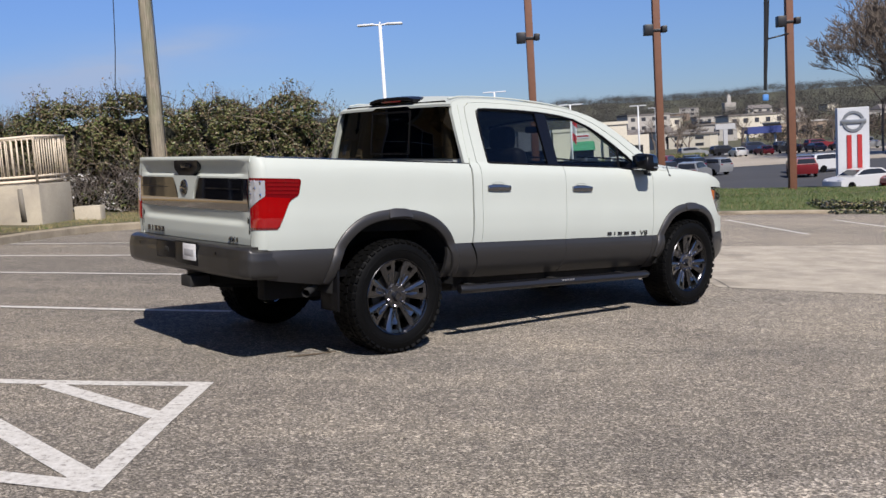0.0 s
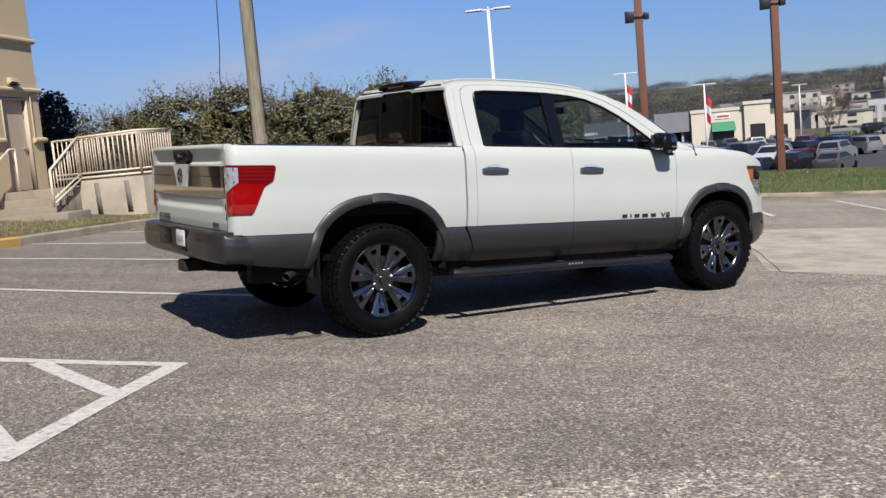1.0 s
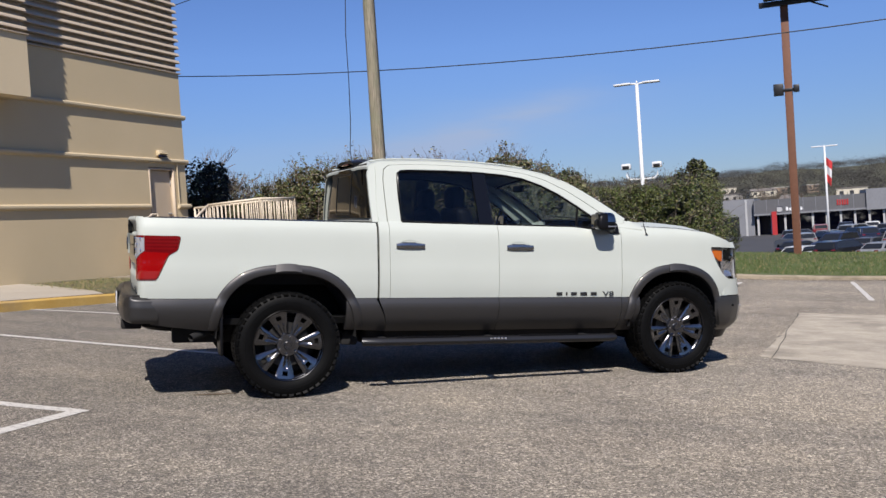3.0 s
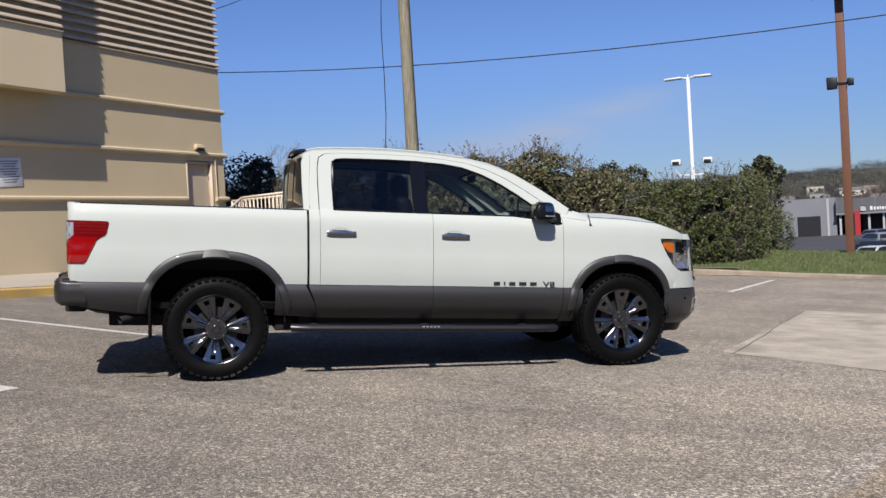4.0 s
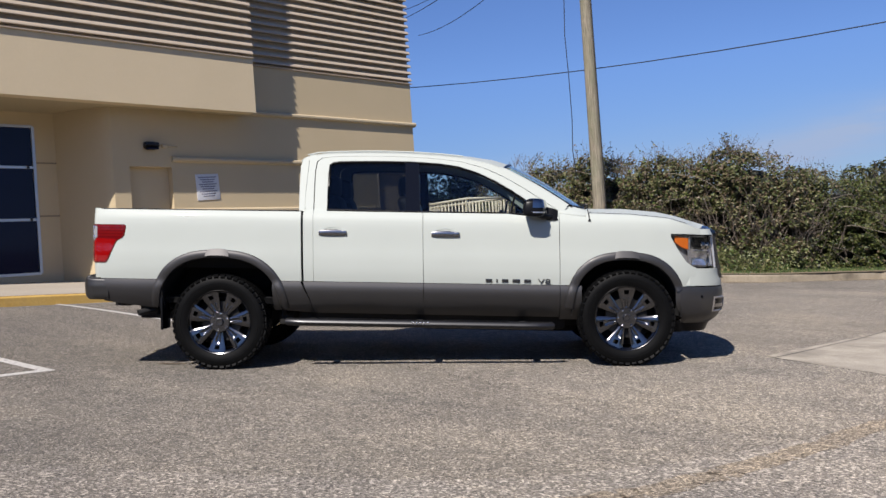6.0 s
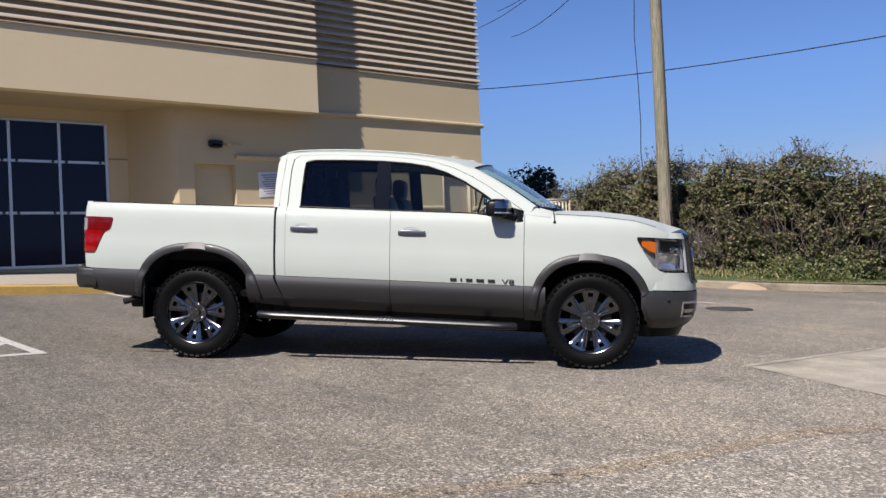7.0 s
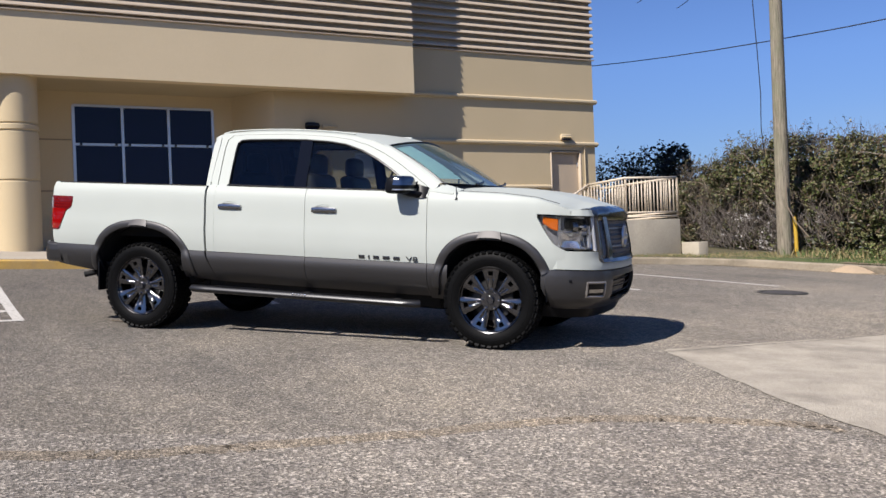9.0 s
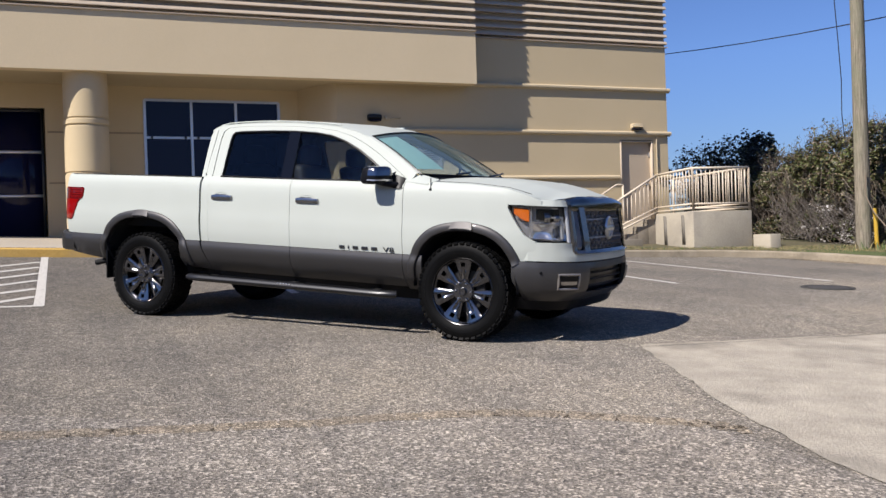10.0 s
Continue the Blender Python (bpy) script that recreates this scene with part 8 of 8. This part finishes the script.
crown_tree("evergreen_tree", (-3.1, 60.0, -3.3), "dark pine standing behind the hedge end", 5.0, [(0, 0, 7.05, 0.55), (0.5, 0, 6.35, 0.8), (-0.6, 0, 6.15, 0.9), (0, 0, 4.95, 1.3)], 3500, 0.2, [M_LEAFDARK, M_LEAFDEEP], [0.6, 0.4], 37)

# ---- the lower lot: dealership, cars, signs ----
M_PANEL = worn("grey metal cladding", (0.16, 0.164, 0.176), (0.192, 0.196, 0.208), 0.5, 0.5, 6.0, 0.1)
M_DARKPANEL = worn("dark grey cladding", (0.08, 0.08, 0.084), (0.104, 0.104, 0.108), 0.5, 0.5, 6.0, 0.1)
M_CREAM = worn("cream stucco", (0.50, 0.455, 0.36), (0.56, 0.51, 0.41), 0.9, 0.3, 5.0, 0.2)
M_REDPANEL = mat("red cladding", (0.336, 0.02, 0.02), 0.5)
M_GREENROOF = mat("green awning", (0.008, 0.176, 0.072), 0.6)
M_LETTER = mat("white letters", (0.64, 0.64, 0.64), 0.5)
M_PALECLAD = worn("pale cladding", (0.336, 0.336, 0.336), (0.384, 0.384, 0.384), 0.6)
M_SHADE = mat("dim shop window", (0.024, 0.024, 0.0256), 0.2)

YD = 150.0
def lowpart(name, bm, mt, parent, label=""):
    return part(name, bm, mt, parent, label, False)
deal = thing("car_dealership", Matrix.Translation((0, YD, LOW)), "low grey metal dealership building with a glass front", "building")
lowpart("wall", cuboid(-5.0, 10.4, 0, 20, 3.0, 5.3), M_DARKPANEL, deal)
lowpart("wall", cuboid(10.4, 15.5, -0.4, 20, 2.9, 5.9), M_PANEL, deal)
for i in range(9):
    lowpart("cladding_joint", cuboid(-4.9 + 1.7 * i, -4.84 + 1.7 * i, -0.05, 0, 3.3, 5.4), M_PANEL, deal)
lowpart("rear_wall", cuboid(-5.0, 15.5, 4.0, 4.5, 0, 3.6), M_NAVYGLASS, deal)
for i in range(11):
    lowpart("column", cuboid(-4.6 + 1.9 * i, -4.3 + 1.9 * i, 0.2, 0.5, 0, 3.3), M_PALECLAD, deal)
lowpart("soffit", cuboid(-5.0, 15.5, -0.3, 4.4, 3.0, 3.25), M_PANEL, deal)
lowpart("wall", cuboid(-12.5, -5.0, 1.0, 20, 0, 5.6), M_PANEL, deal)
lowpart("garage_door", cuboid(-10.4, -7.2, 0.94, 1.0, 0, 3.0), M_SHADE, deal)
lowpart("corner_strip", cuboid(-6.3, -6.0, 0.9, 1.0, 0, 5.5), M_PALECLAD, deal)
lowpart("entrance", cuboid(-2.5, -1.8, -0.7, 0.4, 0, 3.5), M_REDPANEL, deal)
for x_, w_, h_ in ((-0.32, 0.34, 0.56), (0.12, 0.28, 0.42), (0.54, 0.28, 0.42), (0.88, 0.16, 0.54), (1.22, 0.30, 0.42), (1.65, 0.28, 0.42)):
    lowpart("sign_bar", box((w_, 0.06, h_), (x_, -0.06, 3.50 + h_ / 2), 0.02), M_LETTER, deal, "white sign bar")
# the name beside it as plain red bars
for i in range(5):
    lowpart("sign_bar", box((0.22, 0.06, 0.8), (6.6 + 0.33 * i, -0.06, 4.25), 0.02), M_REDPANEL, deal)
lowpart("emblem", box((0.8, 0.06, 0.8), (-1.35, -0.06, 3.85), 0.2, seg=3), M_PALECLAD, deal)

store = thing("store_building", Matrix.Translation((16.2, YD + 3, LOW)), "cream stucco store with a green awning", "building")
lowpart("wall", cuboid(0, 8.4, 0, 20, 0, 5.7), M_CREAM, store)
lowpart("parapet", cuboid(-0.12, 8.5, -0.15, 20, 5.5, 6.0), M_CREAM, store)
lowpart("tower", cuboid(7.8, 11.6, -0.8, 8, 0, 6.4), M_CREAM, store)
lowpart("cornice", cuboid(7.6, 11.8, -1.0, 8.2, 6.2, 6.7), M_CREAM, store)
lowpart("wall", cuboid(11.6, 15.2, 0, 20, 0, 4.4), M_CREAM, store)
lowpart("awning", prism([(2.9, 2.5), (6.5, 2.5), (6.4, 3.9), (3.0, 3.9)], -1.2, -0.05, to=lambda a, b, h: (a, h * (1.0 if b < 3 else 0.15), b)), M_GREENROOF, store, "green canopy awning")
lowpart("sign_panel", cuboid(3.6, 5.8, -0.12, 0, 4.4, 5.1), M_LETTER, store)
lowpart("sign_bar", cuboid(3.8, 5.6, -0.16, -0.12, 4.62, 4.88), M_REDPANEL, store)
lowpart("shop_front", cuboid(3.1, 6.3, -0.05, 0.05, 0.1, 2.5), M_SHADE, store)
lowpart("shop_front", cuboid(8.6, 10.8, -0.86, -0.8, 0.1, 3.2), M_SHADE, store)
lowpart("shop_front", cuboid(12.4, 14.2, -0.05, 0.05, 0.1, 2.8), M_SHADE, store)
mast(4.6, 97.0, LOW, 6.3, flag=1, s=1.4)
mast(11.5, 92.0, LOW, 4.4, flag=2, s=1.3)
mast(23.0, 118.0, LOW, 4.6, s=1.2)
mast(26.8, 126.0, LOW, 4.4, s=1.1)


def car_mesh_parts(kind, paint):
    """A parked car far off: body, glasshouse, wheels, lamps."""
    L, W, H = {"sedan": (4.7, 1.8, 1.45), "suv": (4.8, 1.9, 1.72), "pickup": (5.5, 1.95, 1.8), "van": (4.9, 1.95, 1.95)}[kind]
    low = [(-0.5, 0.42), (-0.5, 0.60), (-0.46, 0.68), (-0.28, 0.70), (0.22, 0.68), (0.44, 0.60), (0.495, 0.50), (0.5, 0.30), (0.47, 0.18), (-0.47, 0.18)]
    if kind == "sedan":
        cab = [(-0.40, 0.68), (-0.27, 0.98), (-0.05, 1.0), (0.08, 0.97), (0.25, 0.68)]
    elif kind == "pickup":
        cab = [(-0.12, 0.66), (-0.10, 0.98), (0.08, 1.0), (0.14, 0.97), (0.26, 0.66)]
    else:
        cab = [(-0.49, 0.66), (-0.45, 0.96), (-0.2, 1.0), (0.06, 0.98), (0.25, 0.67)]
    c = thing("parked_car", Matrix(), "", "car", "parked cars")
    def out(pts, y0, y1, inset):
        bm = bmesh.new()
        rows = []
        for y, k in ((y0, 1 - inset), (y0 * 0.86, 1.0), (y1 * 0.86, 1.0), (y1, 1 - inset)):
            rows.append([bm.verts.new((px * L * (1 if k == 1.0 else 0.985), y, pz * H * (1.0 if k == 1.0 else 0.985) + (0 if k == 1 else 0.02))) for px, pz in pts])
        n = len(pts)
        for a, b in zip(rows, rows[1:]):
            for i in range(n):
                bm.faces.new((a[i], a[(i + 1) % n], b[(i + 1) % n], b[i]))
        bm.faces.new(rows[0]), bm.faces.new(rows[-1][::-1])
        return bm
    part("body", out(low, -W / 2, W / 2, 0.03), paint, c)
    zlo, zhi = cab[0][1] * H, H
    half = lambda z: W * (0.465 - 0.095 * (z - zlo) / (zhi - zlo))
    bm = bmesh.new()
    sides = [[bm.verts.new((px * L, sy * half(pz * H), pz * H)) for px, pz in cab] for sy in (-1, 1)]
    for i in range(len(cab) - 1):
        bm.faces.new((sides[0][i], sides[0][i + 1], sides[1][i + 1], sides[1][i]))
    bm.faces.new(sides[0][::-1]), bm.faces.new(sides[1])
    cabin = part("cabin", bm, paint, c)
    cx_, cz_ = sum(p[0] for p in cab) / len(cab), sum(p[1] for p in cab) / len(cab)
    for sy in (-1, 1):
        bm = bmesh.new()
        vs_ = [((cx_ + (px - cx_) * 0.84) * L, sy * (half((cz_ + (pz - cz_) * 0.74) * H) + 0.012), (cz_ + (pz - cz_) * 0.74) * H) for px, pz in cab]
        bm.faces.new([bm.verts.new(v) for v in vs_])
        part("side_window", skirt(bm, (0, -sy * 0.02, 0)), M_CARGLASS, cabin)
    for (xa, za), (xb, zb2), nm in ((cab[0], cab[1], "rear_window"), (cab[-1], cab[-2], "windscreen")):
        sg = -1 if nm == "rear_window" else 1
        def pane(u, v):
            k = 0.12 + 0.76 * v
            z = (za + (zb2 - za) * k) * H
            return ((xa + (xb - xa) * k) * L + sg * 0.014, (half(z) - 0.10) * (2 * u - 1), z + 0.012)
        part(nm, skirt(grid(pane, 4, 2), (-sg * 0.02, 0, 0)), M_CARGLASS, cabin)
    for sx in (-0.3, 0.31):
        for sy in (-1, 1):
            bm = lathe([(0.0, 0.1), (0.2, 0.1), (0.21, 0.12), (0.32, 0.12), (0.33, 0.1), (0.33, -0.1), (0.0, -0.1)], 16)
            bm.transform(Matrix.Translation((sx * L, sy * (W / 2 - 0.09), 0.33)) @ (Matrix() if sy > 0 else Matrix.Rotation(math.pi, 4, "Z")))
            part("wheel", bm, M_RUBBER, c)
    for sy in (-1, 1):
        part("tail_lamp", box((0.06, 0.28, 0.16), (-0.49 * L, sy * W * 0.36, 0.62 * H), 0.02), M_REDLENS, c)
        part("headlamp", box((0.10, 0.32, 0.12), (0.475 * L, sy * W * 0.36, 0.52 * H), 0.02), M_SILVER, c)
    return c


M_CARGLASS = mat("dark car glass", (0.016, 0.0176, 0.0192), 0.10, 0, 0.5)
PAINTS = {"white": (0.46, 0.46, 0.455), "silver": (0.20, 0.205, 0.21), "black": (0.012, 0.012, 0.014), "red": (0.15, 0.012, 0.016), "blue": (0.016, 0.022, 0.045), "grey": (0.075, 0.075, 0.08)}
protos = {}
rc = random.Random(12)


def car(kind, colour, x, y, yaw):
    key = (kind, colour)
    at = pose(x, y, LOW + 0.06, 0, 0, yaw)
    if key not in protos:
        protos[key] = car_mesh_parts(kind, carpaint(colour + " car paint", PAINTS[colour], 0.3, 0.25))
        tagged(protos[key], f"{colour} {kind} parked on the lower lot", "car")
        protos[key].matrix_world = at
    else:
        copy_thing(protos[key], at)


kinds = ["sedan", "suv", "sedan", "suv", "pickup", "van"]
# rows behind the verge, then towards the shops
cols = ["white", "silver", "black", "grey", "black", "red", "grey", "blue", "silver"]
for i in range(7):
    car(kinds[(i * 5) % 4], cols[(i * 4) % 9], 2.6 + 2.65 * i, 74.0 + rc.uniform(-0.3, 0.3), 58 + rc.uniform(-3, 3))
for i in range(8):
    car(kinds[(i * 3 + 2) % 6], cols[(i * 5 + 2) % 9], 2.2 + 2.7 * i, 84.0 + rc.uniform(-0.3, 0.3), 58 + rc.uniform(-3, 3) + (180 if i % 4 == 1 else 0))
for i in range(10):
    car(kinds[(i * 2 + 1) % 6], cols[(i * 3 + 1) % 9], 1.6 + 2.7 * i, 97.0 + rc.uniform(-0.3, 0.3), 120 + rc.uniform(-4, 4))
for i in range(10):
    car(kinds[(i * 5 + 1) % 6], cols[(i * 7 + 3) % 9], 2.0 + 2.8 * i, 110.0 + rc.uniform(-0.3, 0.3), 58 + rc.uniform(-4, 4))
for i in range(8):
    car(kinds[(i * 3 + 1) % 6], cols[(i * 2 + 5) % 9], 4.0 + 2.9 * i, 128.0 + rc.uniform(-0.3, 0.3), 90 + rc.uniform(-4, 4))
car("sedan", "white", 27.2, 64.5, 200)
car("sedan", "red", 30.6, 64.5, 190)
car("suv", "red", 30.6, 84.5, 80)
car("suv", "white", 35.6, 90.0, 5)
car("suv", "blue", 33.2, 92.0, 80)
for i in range(6):
    car(kinds[(i * 2) % 6], cols[(i * 5) % 8], 44.5 + 4.0 * i, 150.0, 90)
    car(kinds[(i * 2 + 1) % 6], cols[(i * 3 + 1) % 8], 40.0 + 5.6 * i, 160.0 + i, 10)

# pylon sign: white box with a plain ring and two red stripes
ps = thing("pylon_sign", pose(27.4, 66.0, LOW, 0, 0, -8), "white pylon sign with a plain ring and red stripes", "sign")
part("panel", cuboid(-1.03, 1.03, -0.3, 0.3, 0.0, 5.6, 0.03), worn("white sign cladding", (0.44, 0.45, 0.46), (0.50, 0.51, 0.52), 0.5, 0.8), ps, "", False)
for x in (-0.42, 0.26):
    part("stripe", cuboid(x - 0.02, x + 0.28, -0.36, -0.30, 0.4, 3.75), M_REDPANEL, ps, "red stripe", False)
bm = lathe([(0.50, 0.0), (0.54, 0.08), (0.70, 0.08), (0.74, 0.0)], 36)
box((1.66, 0.06, 0.30), (0, 0.06, 0), 0.02, bm)
bm.transform(Matrix.Translation((0, -0.30, 4.65)) @ Matrix.Rotation(math.pi, 4, "Z"))
part("ring", bm, mat("satin silver", (0.26, 0.27, 0.275), 0.35, 0.6), ps, "plain grey ring emblem")
rs = thing("road_sign", Matrix.Translation((46.9, 165.0, LOW)), "white roadside sign on a post", "sign")
part("panel", cuboid(-1.7, 1.7, -0.15, 0.15, 4.35, 5.3, 0.03), M_PALECLAD, rs, "", False)
part("post", cuboid(-0.35, 0.35, -0.15, 0.15, -0.3, 4.35), M_PALECLAD, rs, "", False)
# pale concrete road beyond the car lot, with a low green strip before it
bm = grid(lambda u, v: (24 + 50 * u + 22 * v, 112 + 44 * v, LOW + 0.09), 10, 6)
tagged(obj("road", bm, worn("pale tan concrete road", (0.288, 0.248, 0.192), (0.352, 0.304, 0.24), 0.9, 0.1, 4.0, c3=(0.24, 0.216, 0.176))), "pale tan concrete road beyond the car lot", "road", kind="structure")
strip_ = []
for _ in range(9000):
    u, w = rc.random(), rc.gauss(0, 0.5)
    strip_.append((22 + 20 * u + w, 150 + 10 * u + w * 2, LOW + 0.1))
blades("grass", strip_, 0.7, [M_BLADE[0], M_BLADE[2], M_BLADE[1]], "strip of tall green grass by the far road", 15)

# town on the rise: small flat-roofed and gabled blocks
M_BRICKISH = worn("pale brown masonry", (0.24, 0.176, 0.128), (0.288, 0.216, 0.16), 0.9, 0.3, 4.0)
M_PALE = worn("pale painted masonry", (0.32, 0.296, 0.264), (0.384, 0.36, 0.32), 0.9, 0.3, 4.0)
M_TOWNROOF = worn("grey brown roofing", (0.128, 0.112, 0.104), (0.176, 0.16, 0.144), 0.9, 0.3, 4.0)
M_SHADEGLASS = mat("dull dark window", (0.04, 0.04, 0.044), 0.3)
def flat(name, bm, mt, parent, label=""):
    return part(name, bm, mt, parent, label, False)
def town_house(x, y, w, d, h, mt, storeys, label, gable=False):
    z = terrain(x, y)
    b = thing("town_building", pose(x, y, z, 0, 0, rc.uniform(-30, 30)), label, "building", "town buildings")
    flat("wall", cuboid(-w / 2, w / 2, -d / 2, d / 2, -2, h), mt, b)
    if gable:
        flat("roof", prism([(-w / 2 - 0.4, h), (w / 2 + 0.4, h), (w / 2 - 1.0, h + 0.22 * d), (-w / 2 + 1.0, h + 0.22 * d)], -d / 2 - 0.4, d / 2 + 0.4, to=lambda a, b_, k: (a, k * (1.0 if b_ < h + 0.1 else 0.05), b_)), M_TOWNROOF, b)
    else:
        flat("roof", cuboid(-w / 2 - 0.25, w / 2 + 0.25, -d / 2 - 0.25, d / 2 + 0.25, h, h + 0.45), M_PALE if mt is M_BRICKISH else M_TOWNROOF, b)
    n = max(2, int(w / 3.4))
    for s_ in range(storeys):
        for i in range(n):
            xx = -w / 2 + w * (i + 0.5) / n
            zz = h * (s_ + 0.35) / storeys
            flat("window", cuboid(xx - w / n * 0.2, xx + w / n * 0.2, -d / 2 - 0.06, -d / 2, zz, zz + h / storeys * 0.42), M_SHADEGLASS, b)
def at_bearing(az, d):
    return d * math.sin(radians(az)), d * math.cos(radians(az))
TOWN = []
for az, d, w, dp, h, mt, st, lb in ((17.2, 300, 17, 10, 6.4, M_CREAM, 2, "cream stucco block on the rise"), (15.4, 285, 11, 9, 4.6, M_PALE, 1, "pale low shop on the rise"), (11.3, 330, 15, 9, 8.6, M_PALE, 3, "white hillside block with many windows"),
                                    (12.4, 345, 10, 9, 7.4, M_CREAM, 2, "cream hillside block with two storeys"), (13.0, 250, 14, 9, 4.0, M_PALE, 1, "long pale shop by the road"), (19.6, 270, 13, 9, 4.2, M_BRICKISH, 1, "brown shop by the road")):
    TOWN.append((*at_bearing(az, d), w, dp, h, mt, st, lb))
rt = random.Random(41)
for i in range(44):
    d = rt.uniform(235, 560)
    mt, wd_name = rt.choice([(M_PALE, "pale"), (M_CREAM, "cream"), (M_BRICKISH, "brown"), (M_PALE, "pale")])
    TOWN.append((*at_bearing(rt.uniform(-14, 30), d), rt.uniform(6, 14), rt.uniform(6, 9), rt.uniform(2.8, 5.0), mt, rt.choice([1, 1, 2]), f"small {wd_name} building among bare trees"))
for i, row in enumerate(TOWN):
    town_house(*row, gable=i > 6 and i % 3 == 0)
stp_ = thing("church_tower", Matrix.Translation((*at_bearing(16.1, 560), terrain(*at_bearing(16.1, 560)))), "small white tower on the wooded hill", "tower")
flat("wall", cuboid(-3.0, 3.0, -3, 3, -2, 6.0), M_PALE, stp_)
flat("belfry", cuboid(-1.0, 1.0, -1.0, 1.0, 6.0, 9.0), M_PALE, stp_)
flat("spire", lathe([(1.1, 9.0), (0.1, 11.0)], 8, "z"), M_PALE, stp_)
blue = thing("shop_canopy", pose(63, 196, LOW - 0.6), "blue shop canopy by the road", "canopy")
flat("canopy", cuboid(-3.4, 3.4, -2, 2, 3.6, 5.0), mat("blue sheet", (0.024, 0.04, 0.16), 0.6), blue)
for x in (-2.8, 2.8):
    part("post", cuboid(x - 0.2, x + 0.2, -0.2, 0.2, -1, 4.0), M_WHITEMETAL, blue)

# far woods: many small clumps on the rise and the hills
def woods_mat(name, c1, c2, c3):
    """Twigs and leaves that let half of the light through."""
    m = leaf_mat(name, c1, c2, c3)
    nt = m.node_tree
    bs = nt.nodes["Principled BSDF"]
    bs.inputs["Roughness"].default_value, bs.inputs["Specular IOR Level"].default_value = 1.0, 0.0
    tl, mx = nt.nodes.new("ShaderNodeBsdfTranslucent"), nt.nodes.new("ShaderNodeMixShader")
    nt.links.new(bs.inputs["Base Color"].links[0].from_socket, tl.inputs[0])
    nt.links.new(bs.outputs[0], mx.inputs[1]), nt.links.new(tl.outputs[0], mx.inputs[2])
    nt.links.new(mx.outputs[0], nt.nodes["Material Output"].inputs[0])
    return m


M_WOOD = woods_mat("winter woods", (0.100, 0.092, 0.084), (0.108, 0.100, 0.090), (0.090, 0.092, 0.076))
M_WOODNEAR = woods_mat("brown winter woods", (0.112, 0.088, 0.072), (0.152, 0.124, 0.1), (0.08, 0.084, 0.056))
M_WOODDARK = woods_mat("dark evergreen woods", (0.028, 0.0336, 0.02), (0.04, 0.0464, 0.0256), (0.056, 0.0576, 0.036))
rw_ = np.random.RandomState(7)


def woods(name, spots, material, label, K=90, tri=0.05, flat_=(0.40, 0.40, 0.17)):
    """Tree crowns as many small scraps round each spot (x, y, z, height)."""
    S_ = np.array(spots)
    C_ = np.repeat(S_[:, :3], K, 0)
    Z_ = np.repeat(S_[:, 3], K)[:, None]
    C_ = C_ + rw_.normal(size=C_.shape) * np.array(flat_) * Z_ + np.array([0, 0, 0.55]) * Z_
    V_ = (C_[:, None, :] + rw_.normal(size=(len(C_), 3, 3)) * (Z_ * tri)[:, None, :]).reshape(-1, 3)
    me = bpy.data.meshes.new(name)
    me.from_pydata(V_.tolist(), [], np.arange(len(V_)).reshape(-1, 3).tolist())
    me.materials.append(material)
    tagged(new(name, me), label, "woods", kind="stuff")


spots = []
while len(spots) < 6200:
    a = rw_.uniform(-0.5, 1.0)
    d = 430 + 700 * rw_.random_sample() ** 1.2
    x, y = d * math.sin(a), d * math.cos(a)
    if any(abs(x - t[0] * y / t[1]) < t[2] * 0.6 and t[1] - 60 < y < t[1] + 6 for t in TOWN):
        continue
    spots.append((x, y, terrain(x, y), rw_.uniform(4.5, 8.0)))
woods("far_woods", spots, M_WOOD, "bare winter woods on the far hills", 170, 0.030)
spots = []
while len(spots) < 2300:
    a = rw_.uniform(-0.45, 0.75)
    d = rw_.uniform(205, 440)
    x, y = d * math.sin(a), d * math.cos(a)
    if noise.noise((x / 40, y / 40, 5)) < -0.05 or any(abs(x - t[0] * y / t[1]) < t[2] * 0.5 and t[1] - 25 < y < t[1] + 6 for t in TOWN):
        continue
    spots.append((x, y, terrain(x, y), rw_.uniform(2.6, 5.2)))
woods("brown_woods", spots, M_WOODNEAR, "brown leafless trees between the town buildings", 90, 0.05)
# unseen evergreens added round the open side of the lot to darken reflections
spots = [(30 + rw_.uniform(-26, 55), -62 - rw_.uniform(0, 22), LOW - 1, rw_.uniform(9, 14)) for _ in range(90)] + [(rw_.uniform(-90, 10), -66 - rw_.uniform(0, 20), LOW, rw_.uniform(9, 14)) for _ in range(90)] + [(78 + rw_.uniform(0, 22), rw_.uniform(-75, 10), LOW - 1, rw_.uniform(9, 13)) for _ in range(70)]
woods("backdrop_woods", spots, M_WOODDARK, "unseen dark evergreen backdrop added to darken reflections", 420, 0.06, (0.30, 0.30, 0.24))
# nearer roadside trees below the lot
tw = bare_tree("", (0, 0, 0), 10.0, 21, "", 5, 0.2, only_mesh=True)
proto_tree = thing("bare_tree", Matrix.Translation((20.0, 165.0, LOW)), "leafless grey roadside tree", "tree", "roadside trees")
part("crown", tw, M_BARK, proto_tree)["kind"] = "stuff"
for i in range(26):
    x, y = rc.uniform(-30, 95), rc.uniform(172, 225)
    copy_thing(proto_tree, pose(x, y, terrain(x, y) - 0.2, 0, 0, rc.uniform(0, 360)) @ Matrix.Scale(rc.uniform(0.7, 1.3), 4))
